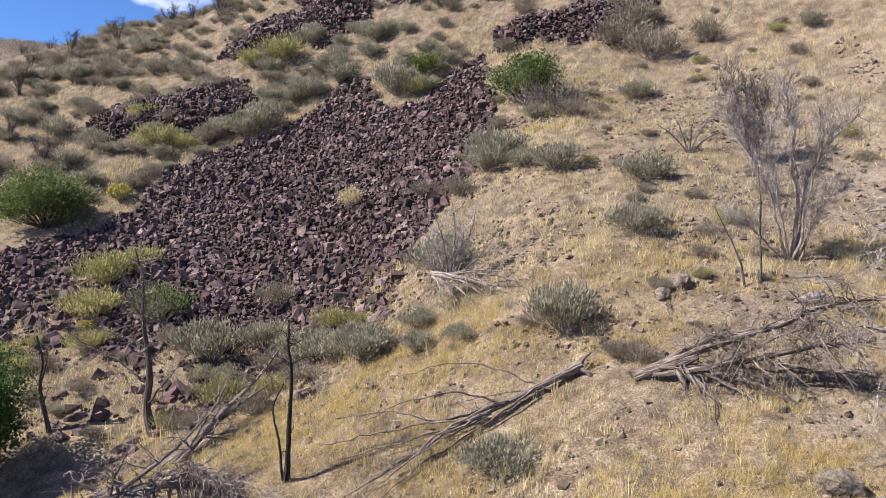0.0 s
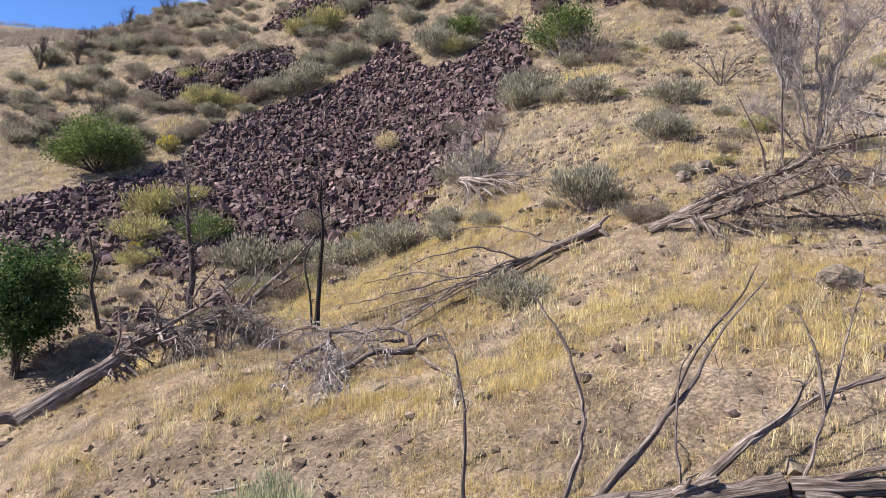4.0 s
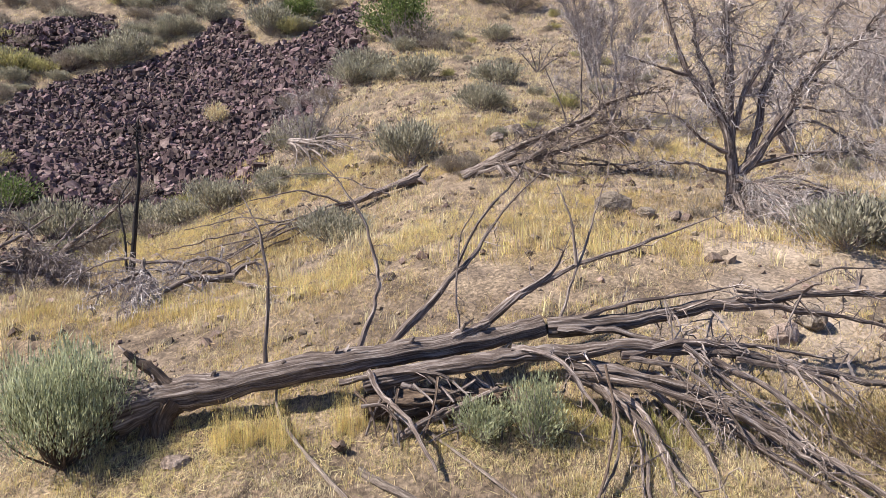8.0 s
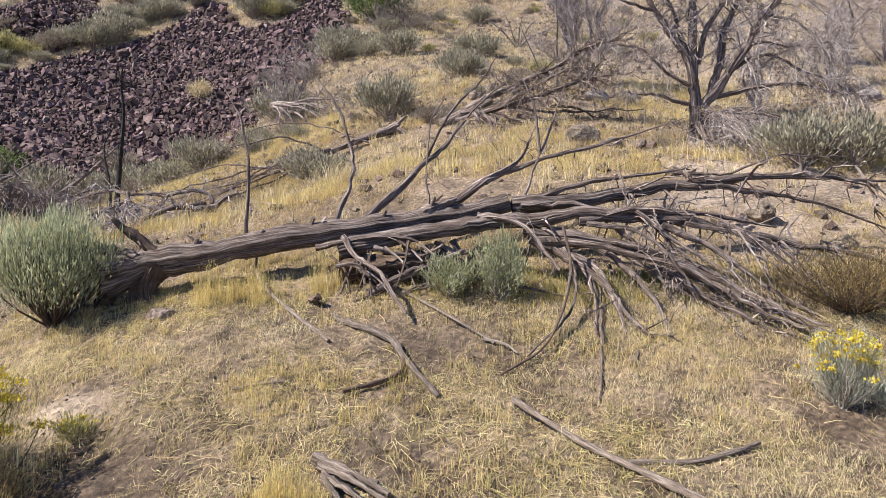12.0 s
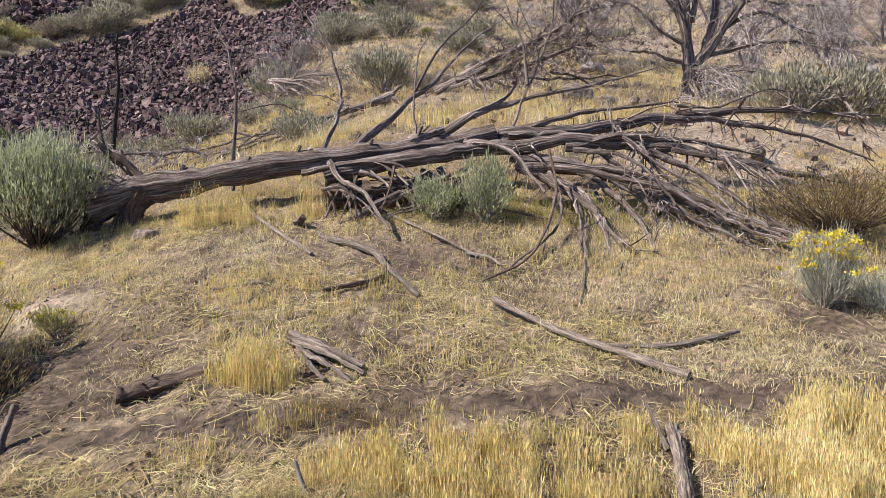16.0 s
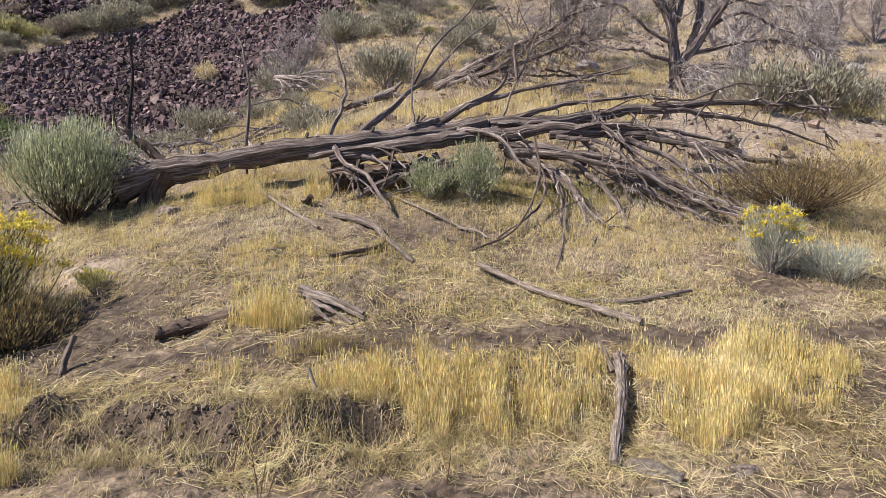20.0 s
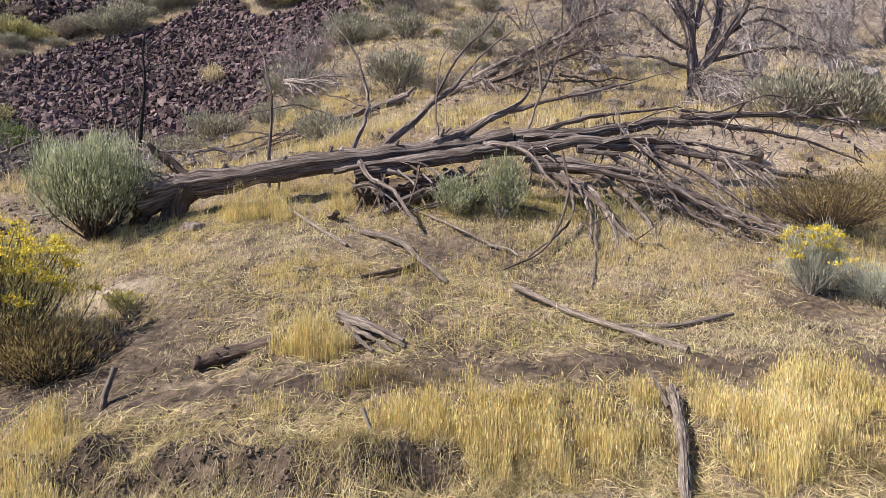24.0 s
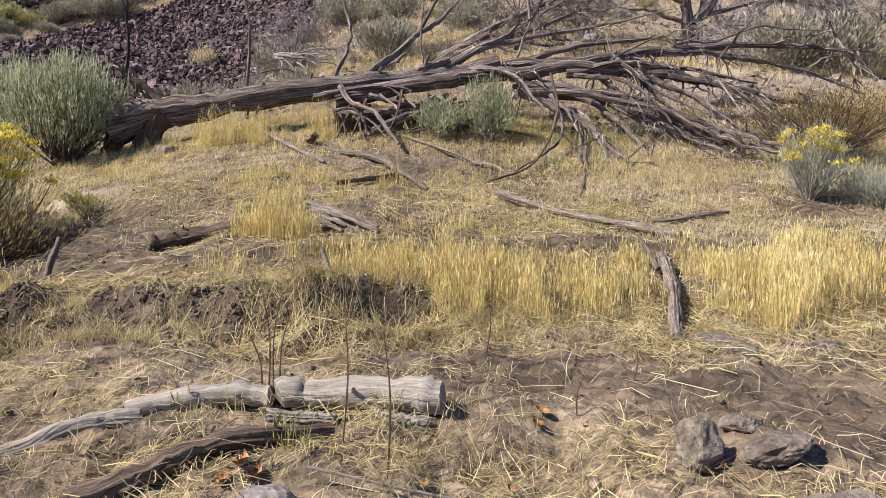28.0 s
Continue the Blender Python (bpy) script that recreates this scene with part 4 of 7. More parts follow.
litter("straw_litter", 3800, (-1.8, 0.1), (-6.2, -5.3), 0.07, 0.0016, THATCH, "loose straw heaped over old logs", lambda x, y: np.clip(0.35 + 1.3 * fbm(x / 0.25, y / 0.2, 98), 0.05, 1), 0.075)
litter("straw_litter", 14000, (-1.0, 2.7), (-5.05, -4.3), 0.09, 0.0020, THATCH, "fallen straw at the foot of ripe grass", lambda x, y: np.clip(0.5 + 0.9 * fbm(x / 0.4, y / 0.3, 99), 0.1, 1), 0.04)
tufts("thatch", 3200, (-0.9, 2.5), (-4.8, -3.4), 0.07, 0.0018, 14, 0.03, BROWN_LEAF, "brown dead blades at the foot of ripe grass", lambda x, y: np.clip(0.4 + 0.7 * fbm(x / 0.4, y / 0.4, 93), 0.05, 1), True, (0.3, 1.2))
tufts("bank_grass", 1600, (-3.2, 0.6), (-4.95, -4.2), 0.085, 0.0022, 16, 0.02, THATCH, "dry brown grass rooted in a cut bank", lambda x, y: np.clip(0.25 + 1.0 * fbm(x / 0.3, y / 0.3, 102), 0, 1), True, (0.3, 1.6))
tufts("green_shoots", 1100, (-2.4, 2.4), (-6.4, -4.6), 0.028, 0.0012, 9, 0.015, GREEN_STRAW, "thin green shoots on mud", lambda x, y: np.clip(0.9 * fbm(x / 0.35, y / 0.35, 100), 0, 1), True, (0.2, 1.0))
litter("straw_litter", 40000, (-11, 11), (0.3, 13), 0.11, 0.007, DUSTY, "bleached straw lying on the slope", lambda x, y: wild(x, y) * fan(x, y))
tufts("low_brush", 46000, (-52, 17), (5, 70), 0.16, 0.015, 14, 0.09, GREY_LEAF, "low grey-brown tussocks over the slope", lambda x, y: np.clip(0.3 + 0.6 * fbm(x / 4.5, y / 4.5, 95) + 0.5 * fbm(x / 0.8, y / 0.8, 88), 0.02, 1) * fan(x, y) * ~on_rock(x, y) * (1 - bare(x, y)), lean=(0.2, 1.0))
tufts("low_brush", 14000, (-50, 17), (8, 62), 0.22, 0.020, 14, 0.15, SAGE_LEAF, "low grey-green tussocks over the slope", lambda x, y: np.clip(0.2 + 0.9 * fbm(x / 5.5, y / 5.5, 96) - 0.02 * (x + 10) / 5, 0.02, 1) * fan(x, y) * ~on_rock(x, y), lean=(0.2, 0.9))
tufts("low_brush", 16000, (-112, -44), (48, 96), 0.42, 0.05, 9, 0.3, GREY_LEAF, "grey-brown brush on the farther hill", lambda x, y: np.clip(0.4 + 0.9 * fbm(x / 6, y / 6, 104), 0.05, 1), lean=(0.2, 1.0))
tufts("slope_grass", 5000, (-14, 14), (2.0, 20), 0.22, 0.010, 18, 0.055, PALE_STRAW, "taller golden bunchgrass on the slope", lambda x, y: np.clip(1.1 * fbm(x / 1.6, y / 1.6, 97), 0, 1) * fan(x, y) * ~on_rock(x, y) * (1 - bare(x, y)), True, (0.15, 0.6))
stand("grass_stand", ((2.6, -0.6, 0.7, 0.5), (3.4, -1.2, 0.7, 0.5), (2.0, -1.3, 0.6, 0.4), (4.6, -1.0, 0.8, 0.5), (0.9, -0.5, 0.5, 0.35), (1.7, -0.2, 0.8, 0.5), (3.0, 0.2, 0.9, 0.5), (0.2, -0.6, 0.7, 0.4)), 7000, 0.11, PALE_STRAW, "pale short grass beside dead limbs")
stand("grass_stand", ((0.4, -4.2, 0.75, 0.42), (1.6, -4.1, 0.5, 0.5)), 4200, 0.2, PALE_STRAW, "bleached shorter grass among ripe golden stems")
stand("grass_stand", ((0.5, -3.75, 0.6, 0.2), (-0.6, -2.3, 0.3, 0.2), (0.3, -2.9, 0.5, 0.2)), 3000, 0.13, GREEN_STRAW, "short green-gold grass along a path")

stand("grass_tuft", ((-2.9, 30.4, 1.3, 0.9), (-4.0, 29.8, 1.3, 0.9), (-1.7, 30.7, 1.3, 0.9), (-4.7, 29.0, 1.3, 0.9), (-30.0, 35.0, 1.4, 1.0), (-9.4, 21.8, 0.9, 0.7), (-8.5, 21.4, 0.9, 0.7), (-9.2, 20.3, 0.9, 0.7), (-14.8, 14.6, 0.9, 0.7), (-16.2, 15.0, 0.9, 0.7)), 420, 0.4, STRAW, "orange-gold grass clumps along the talus", 0.022)


# ---- shrubs ----
def shrub(name, height, width, stems, leaf_n, leaf_len, leaf_w, leaf_mat, seed, label, category, stem_mat=None, rise=1.0, bare_part=0.25, flowers=0, plume=0.0, group="", fuzz=0.085):
    """A shrub at the origin: woody stems from one foot, and a broken crown of leaf sprays with gaps."""
    r = np.random.default_rng(seed)
    root = thing(name, (0, 0, 0), label, category, group)
    sb, lb, fb = Build(), Build(), Build()
    tips = []
    for k in range(stems):
        a = r.uniform(0, 6.283)
        out = width / 2 * math.sqrt(r.uniform(0.02, 1)) * r.uniform(0.75, 1.1)
        top = height * r.uniform(0.62, 1.05) * (1 - 0.35 * (out / (width / 2)) ** 2)
        tip = np.array([out * math.cos(a), out * math.sin(a), top])
        mid = np.array([tip[0] * 0.55 + r.normal(0, 0.05) * width, tip[1] * 0.55 + r.normal(0, 0.05) * width, top * 0.42])
        line = bend([(r.normal(0, 0.02) * width, r.normal(0, 0.02) * width, -0.03), mid, tip], 6)
        tube(sb, line, np.linspace(0.012, 0.003, 6) * height, 4, caps=False)
        tips.append(line)
    per = max(1, leaf_n // stems)
    for line in tips:
        n = int(per * r.uniform(0.45, 1.55))
        u = bare_part + (1 - bare_part) * np.sqrt(r.uniform(0, 1, n))
        i = np.minimum((u * 5).astype(int), 4)
        base = line[i] * (1 - (u * 5 - i))[:, None] + line[i + 1] * (u * 5 - i)[:, None]
        p = base + r.normal(0, 1, (n, 3)) * (fuzz * width, fuzz * width, 0.7 * fuzz * height)
        p[:, 2] = np.maximum(p[:, 2], 0.02)
        away = p - np.array([0, 0, height * 0.25])
        away /= np.linalg.norm(away, axis=1, keepdims=True) + 1e-6
        leaves(lb, p, away + np.array([0, 0, rise]) + r.normal(0, 0.45, (n, 3)), leaf_len, leaf_w, r)
        if plume:
            m = max(2, n // 14)
            q = line[-1] + r.normal(0, 1, (m, 3)) * (0.05 * width, 0.05 * width, 0.05 * height)
            leaves(lb, q, np.array([0, 0, 1.0]) + r.normal(0, 0.18, (m, 3)), plume, leaf_w * 0.9, r)
        if flowers:
            m = max(1, flowers // stems)
            q = line[-1] + r.normal(0, 1, (m, 3)) * (0.032 * width, 0.032 * width, 0.014 * height) + (0, 0, 0.02 * height)
            leaves(fb, q, np.array([0, 0, 0.6]) + r.normal(0, 0.7, (m, 3)), leaf_len * 0.42, leaf_len * 0.15, r)
    tagged(part("woody_base", sb, stem_mat or TWIG, root), kind="stuff")
    part("crown", lb, leaf_mat, root)
    if flowers:
        tagged(part("flower_spray", fb, YELLOW, root, "small yellow flower heads"), kind="stuff")
    return root


def place(ob, x, y, s=1.0, rz=0.0, sink=0.0, sz=None, label=""):
    return_at = Matrix.Translation((x, y, hz(x, y) - sink)) @ Matrix.Rotation(rz, 4, "Z") @ Matrix.Diagonal((s, s, sz or s, 1))
    c = copy_thing(ob, return_at)
    if label:
        tagged(c, label)
    return c


def settle(ob, x, y, s=1.0, rz=0.0, sz=None):
    ob.matrix_basis = Matrix.Translation((x, y, hz(x, y))) @ Matrix.Rotation(rz, 4, "Z") @ Matrix.Diagonal((s, s, sz or s, 1))
    return ob


prng = random.Random(8)
# near shrubs
settle(shrub("sagebrush", 1.18, 1.3, 85, 15000, 0.07, 0.0060, SAGE_NEAR, 1, "silvery green sagebrush beside a fallen trunk's root", "shrub", BROWN_WOOD, 1.9, 0.34, plume=0.2, fuzz=0.075), -4.36, 0.12)
settle(shrub("sagebrush", 0.70, 0.55, 26, 3200, 0.05, 0.0050, SAGE_NEAR, 2, "silvery sagebrush growing through dead limbs", "shrub", GREY_WOOD, 1.6, 0.15, plume=0.10, fuzz=0.11), 0.36, -0.02)
settle(shrub("sagebrush", 0.42, 0.6, 20, 2200, 0.05, 0.006, SAGE_NEAR, 12, "low silvery sagebrush under the trunk", "shrub", GREY_WOOD, 1.2, 0.1, plume=0.08), -0.18, 0.02)
settle(shrub("rabbitbrush", 1.0, 1.15, 90, 9000, 0.055, 0.0032, OLIVE_LEAF, 3, "full rabbitbrush covered with yellow flower heads", "shrub", BROWN_WOOD, 1.4, 0.30, flowers=6500), -3.58, -2.75)
settle(shrub("rabbitbrush", 0.60, 0.62, 80, 7000, 0.055, 0.0020, BLUE_LEAF, 4, "blue-grey rabbitbrush with yellow flower heads", "shrub", PALE_WOOD, 1.6, 0.1, flowers=2600, plume=0.09, fuzz=0.06), 2.95, -1.78)
settle(shrub("rabbitbrush", 0.34, 0.7, 60, 5000, 0.05, 0.0020, BLUE_LEAF, 14, "pale blue-grey rabbitbrush on dry grass", "shrub", PALE_WOOD, 1.2, 0.1, flowers=60, plume=0.06), 3.42, -1.95)
settle(shrub("brown_weed", 0.66, 1.9, 150, 13000, 0.035, 0.0045, BROWN_LEAF, 5, "brown twiggy weed drying on the bench", "shrub", BROWN_WOOD, 1.2, 0.15, fuzz=0.13), 4.0, -0.15)
settle(shrub("brown_weed", 0.55, 0.95, 60, 4200, 0.055, 0.0035, BROWN_LEAF, 16, "brown dry weed under a flowering shrub", "shrub", BROWN_WOOD, 1.0, 0.1), -3.12, -3.08)
settle(shrub("brown_weed", 0.6, 0.7, 40, 2200, 0.045, 0.004, BROWN_LEAF, 15, "rust-brown dry weed at a bank's foot", "shrub", BROWN_WOOD, 1.2, 0.2), -3.55, -3.1)
for x, y in ((-3.0, -2.05), (3.9, -2.3), (3.75, -2.6)):
    settle(shrub("rabbitbrush", 0.22, 0.34, 14, 700, 0.05, 0.004, OLIVE_LEAF, int(x * 10) + 50, "small yellow-tipped rabbitbrush on mud", "shrub", BROWN_WOOD, 1.2, 0.2, flowers=130), x, y)

# the slope's shrubs, a few forms set out again and again
SAGES = [shrub("sagebrush", 0.78, 1.35, 34, 2900, 0.10, 0.013, SAGE_LEAF, 20 + k, "grey-green sagebrush on the dry slope", "shrub", GREY_WOOD, 1.3, 0.3, plume=0.13, group="sagebrush on the slope") for k in range(3)]
GREYS = [shrub("brush", 0.75, 1.4, 34, 2000, 0.10, 0.013, GREY_LEAF, 30 + k, "grey-brown drought-bare brush on the slope", "shrub", GREY_WOOD, 1.0, 0.3, group="brush on the slope") for k in range(2)]
OLIVES = [shrub("rabbitbrush", 0.85, 1.5, 30, 2600, 0.12, 0.015, OLIVE_LEAF, 40, "olive-yellow rabbitbrush on the slope", "shrub", GREY_WOOD, 1.2, 0.2, group="rabbitbrush on the slope")]
GOLD = shrub("rabbitbrush", 1.0, 1.2, 30, 1800, 0.14, 0.018, OLIVE_LEAF, 41, "bright yellow flowering rabbitbrush by the talus", "shrub", GREY_WOOD, 1.2, 0.2, flowers=1500)
settle(GOLD, -28.1, 32.2, 1.15)
place(GOLD, -21.4, 20.2, 0.45, 1.0, label="yellow flowering rabbitbrush below the talus")
place(GOLD, -22.9, 22.6, 0.3, 2.0, label="yellow flowering rabbitbrush below the talus")
used = set()


def from_set(forms, x, y, s, label=""):
    form = prng.choice(forms)
    if form not in used:
        used.add(form)
        settle(form, x, y, s, prng.uniform(0, 6.28))
        return form
    return place(form, x, y, s, prng.uniform(0, 6.28), 0.03, s * prng.uniform(0.8, 1.1), label)


for x, y, s in ((-22.3, 41.1, 1.5), (-20.7, 41.0, 1.4), (-18.8, 41.4, 1.6), (-12.7, 39.7, 1.6), (-4.9, 28.0, 1.5), (-5.4, 26.9, 1.3), (-2.1, 24.6, 1.1), (1.4, 22.4, 1.2),
                (0.45, 17.6, 0.95), (1.0, 18.1, 0.6), (2.1, 33.9, 1.0), (-3.05, 8.1, 0.75), (-7.8, 14.9, 1.0), (-5.9, 13.9, 0.6), (-10.7, 17.6, 1.3), (-9.4, 16.6, 1.0), (-15.2, 19.0, 1.2), (-6.1, 19.4, 1.2), (5.7, 4.2, 0.85), (6.6, 4.3, 0.8), (7.6, 5.0, 0.6),
                (-17.4, 42.2, 1.3), (-24.6, 38.2, 1.1), (-3.7, 26.0, 0.8), (-13.4, 19.9, 1.0), (-21.8, 38.6, 1.6), (-22.6, 37.9, 1.4)):
    from_set(SAGES, x, y, s)
for x, y, s in ((-26.8, 42.6, 1.4), (-29.2, 44.0, 1.4), (1.8, 39.4, 1.9), (3.3, 37.7, 1.7), (6.4, 37.8, 1.2), (-14.1, 22.9, 1.0), (-6.4, 25.6, 0.9), (-33.5, 37.0, 1.3), (-25.0, 37.6, 1.3), (-10.0, 15.2, 0.8), (2.6, 41.0, 1.6), (-8.4, 27.2, 0.7)):
    from_set(GREYS, x, y, s)
for x, y, s in ((-25.3, 45.0, 1.7), (-23.2, 45.4, 1.4), (-31.0, 39.7, 1.0), (-28.6, 37.0, 1.1), (-26.6, 37.2, 0.8), (-10.9, 39.1, 0.9), (-23.1, 23.8, 1.1), (-22.4, 25.3, 1.0), (-21.9, 21.2, 1.0), (-20.6, 19.3, 0.7)):
    from_set(OLIVES, x, y, s)
place(SAGES[0], -1.75, 12.6, 0.95, 0.7, 0.05, 1.1, "rounded dark grey-green sagebrush on the slope")
for x, y, s in ((-6.2, 15.6, 0.6), (-4.6, 13.6, 0.55), (-13.8, 17.6, 0.7)):
    from_set(SAGES, x, y, s)
for x, y, s in ((-7.2, 15.0, 0.7), (-8.2, 16.4, 0.8), (-12.2, 18.2, 0.8), (-10.8, 13.6, 0.7)):
    from_set(GREYS, x, y, s)
# brush along the upper slope
for _ in range(560):
    x, y = prng.uniform(-50, 12), prng.uniform(30, 66)
    if bool(on_rock(np.array([x]), np.array([y]))[0]) or not bool(fan(np.array([x]), np.array([y]), 1.0)) or y > 69 - (x + 35) * 0.36:
        continue
    if x > -8 and prng.random() < 0.7:
        continue
    from_set(prng.choice((SAGES, SAGES, GREYS, GREYS)), x, y, prng.uniform(0.33, 0.95))
for _ in range(30):
    (cx, cy), a, b = prng.choice(OUTCROPS)
    from_set(prng.choice((SAGES, GREYS, GREYS)), cx + prng.uniform(-1.1, 1.1) * a, cy + prng.uniform(-1.2, 1.2) * b, prng.uniform(0.4, 1.1))
for _ in range(34):
    x, y = prng.uniform(-24, -9), prng.uniform(14.5, 21)
    from_set(prng.choice((SAGES, GREYS, GREYS, OLIVES)), x, y, prng.uniform(0.3, 0.65))
for _ in range(70):
    x, y = prng.uniform(-6, 11), prng.uniform(9, 40)
    from_set(prng.choice((SAGES, GREYS, GREYS, OLIVES)), x, y, prng.uniform(0.18, 0.5))
for _ in range(90):
    x, y = prng.uniform(-50, -27), prng.uniform(30, 57)
    from_set(prng.choice((SAGES, GREYS, GREYS)), x, y, prng.uniform(0.5, 1.2))
for _ in range(16):
    x, y = prng.uniform(-25, -11), prng.uniform(41, 49)
    if not bool(on_rock(np.array([x]), np.array([y]))[0]):
        from_set(SAGES, x, y, prng.uniform(0.8, 1.4))
settle(shrub("brush", 1.0, 1.3, 30, 1500, 0.16, 0.012, PALE_STRAW, 65, "bleached straw-coloured tuft of brush amid the talus", "shrub", GREY_WOOD, 1.4, 0.1), -12.6, 28.8)

settle(shrub("green_bush", 3.9, 5.6, 46, 15000, 0.16, 0.055, GREEN_LEAF, 60, "rounded bright green bush beside the talus", "bush", SCORCHED, 0.1, 0.4), -30.2, 28.4, 0.86)
settle(shrub("green_bush", 3.0, 4.4, 40, 6500, 0.15, 0.05, GREEN_LEAF, 61, "bright green bush over grey dead stems", "bush", GREY_WOOD, 0.6, 0.5), -3.9, 34.6)
settle(shrub("green_bush", 2.2, 2.6, 26, 3000, 0.15, 0.045, GREEN_LEAF, 62, "green bush at the head of the talus", "bush", GREY_WOOD, 0.6, 0.3), -10.8, 40.6, 0.85)
settle(shrub("brush", 1.9, 4.2, 60, 900, 0.2, 0.03, GREY_LEAF, 63, "grey leafless brush under a green bush", "bush", GREY_WOOD, 0.6, 0.3), -2.2, 33.2)
settle(shrub("green_bush", 1.9, 2.8, 30, 2600, 0.16, 0.03, GREEN_LEAF, 64, "dull green bush among snags", "bush", GREY_WOOD, 0.6, 0.25), -18.6, 21.2, 0.9)


# ---- dead and living trees ----
def dead_tree(name, at, label, category, limbs, mat, seed, twig_mat=None, rough=0.12, group="", more=1.0, flare=0.45, shaded_root_mat=None, spread=0.9, up=0.0, smooth_limbs=False, fat=1.0):
    """Limbs: (part name, line, first radius, last radius, twigs, twig length, droop, depth)."""
    r = np.random.default_rng(seed)
    root = thing(name, at, label, category, group)
    for kind, line, r0, r1, count, ln, droop, depth in limbs:
        b = Build()
        n = max(6, int(len(line) * 5))
        path = bend(line, n)
        wob = np.cumsum(r.normal(0, 0.05 * r0 if kind == "trunk" else (0.0022 if r0 > 0.058 else 0.004 if kind == "stem" or smooth_limbs else 0.007) * np.linalg.norm(path[-1] - path[0]), (n, 3)), 0)
        path = path + wob - np.linspace(0, 1, n)[:, None] * wob[-1] * 0.6
        big = r0 > 0.05
        taper = np.linspace(r0, r1, n) * (1 + 0.05 * r.normal(0, 1, n)) * (1 + 0.07 * np.sin(np.cumsum(r.uniform(0.2, 1.3, n))))
        if kind == "trunk":
            taper = taper * (1 + flare * np.exp(-np.arange(n) / n * 14))
        tube(b, path, taper, 44 if r0 > 0.09 else 16 if big else 8, (rough * 0.45 if r0 > 0.09 else rough) if r0 > 0.012 else 0.0, r)
        ob = part(kind, b, (shaded_root_mat or mat) if kind == "root" else mat, root, smooth=big, origin=at)
        if count:
            tw = Build()
            twigs(tw, path, r, int(count * more), ln, max(0.0035, r0 * 0.2) * fat, droop, depth, spread, up=up)
            tagged(part("twig_spray", tw, twig_mat or TWIG, ob, origin=at), kind="stuff")
    return root


def drop(line):
    """Sets points given as (x, y, height over ground)."""
    return [(x, y, hz(x, y) + h) for x, y, h in line]


# the great fallen juniper
at = (-3.7, 0.45, hz(-3.7, 0.45))
limbs = []
limbs.append(("trunk", [(-3.92, 0.42, 2.93), (-3.45, 0.46, 3.02), (-2.8, 0.5, 3.11), (-1.96, 0.6, 3.28), (-1.06, 0.7, 3.42), (-0.15, 0.85, 3.57), (0.55, 0.92, 3.71)], 0.17, 0.10, 10, 0.28, 0.2, 1))
limbs.append(("limb", [(0.54, 0.95, 3.68), (1.22, 0.97, 3.92), (1.72, 1.01, 4.02), (2.37, 1.05, 4.09), (2.73, 1.1, 4.11)], 0.045, 0.008, 8, 0.4, 0.3, 2))
limbs.append(("limb", [(0.58, 0.92, 3.71), (1.41, 0.95, 3.83), (2.2, 0.99, 3.95), (2.99, 1.03, 4.02), (3.7, 1.09, 4.08), (4.41, 1.14, 4.09), (5.25, 1.2, 4.03)], 0.1, 0.012, 26, 0.6, 0.3, 2))
limbs.append(("limb", [(2.54, 1.0, 3.94), (3.18, 1.0, 3.9), (3.76, 1.0, 3.81), (4.34, 1.0, 3.66), (5.03, 1.0, 3.42)], 0.04, 0.008, 16, 0.5, 0.3, 2))
limbs.append(("limb", [(2.71, 1.05, 4.09), (3.18, 1.12, 4.11), (3.73, 1.23, 4.3), (4.25, 1.36, 4.34), (4.94, 1.5, 4.34)], 0.02, 0.006, 10, 0.5, 0.3, 2))
limbs.append(("limb", [(-1.36, 0.42, 3.21), (-0.49, 0.41, 3.34), (0.2, 0.41, 3.41), (0.74, 0.39, 3.46), (1.32, 0.38, 3.53), (1.9, 0.37, 3.52), (2.44, 0.36, 3.53), (2.88, 0.34, 3.49), (3.32, 0.33, 3.4), (3.92, 0.32, 3.27), (4.72, 0.3, 3.06)], 0.1, 0.02, 26, 0.6, 0.5, 2))
limbs.append(("limb", [(1.27, 0.35, 3.52), (1.81, 0.37, 3.65), (2.37, 0.41, 3.61), (2.93, 0.45, 3.53), (3.5, 0.5, 3.46)], 0.05, 0.012, 14, 0.6, 0.3, 2))
limbs.append(("limb", [(0.7, 0.75, 3.69), (1.16, 0.67, 3.7), (1.59, 0.56, 3.62), (1.97, 0.42, 3.47), (2.18, 0.27, 3.27), (2.48, 0.11, 2.98), (2.7, -0.06, 2.8), (2.99, -0.24, 2.59)], 0.045, 0.012, 8, 0.4, 0.3, 2))
limbs.append(("limb", [(0.15, 0.4, 3.55), (0.41, 0.32, 3.53), (0.66, 0.2, 3.43), (0.84, 0.06, 3.16), (0.96, -0.1, 2.99)], 0.035, 0.012, 8, 0.4, 0.3, 2))
limbs.append(("limb", [(0.74, 0.4, 3.33), (1.08, 0.27, 3.16), (1.3, 0.07, 3.01), (1.49, -0.15, 2.82), (1.62, -0.4, 2.57), (1.77, -0.67, 2.39)], 0.055, 0.016, 8, 0.4, 0.3, 2))
limbs.append(("limb", [(0.92, 0.4, 3.28), (1.29, 0.24, 3.12), (1.45, 0.0, 2.94), (1.54, -0.27, 2.69), (1.57, -0.58, 2.44)], 0.045, 0.014, 8, 0.4, 0.3, 2))
limbs.append(("limb", [(1.19, 0.4, 3.38), (1.7, 0.27, 3.18), (2.12, 0.07, 2.99), (2.45, -0.15, 2.8), (2.78, -0.4, 2.6), (3.11, -0.67, 2.4)], 0.05, 0.014, 8, 0.4, 0.3, 2))
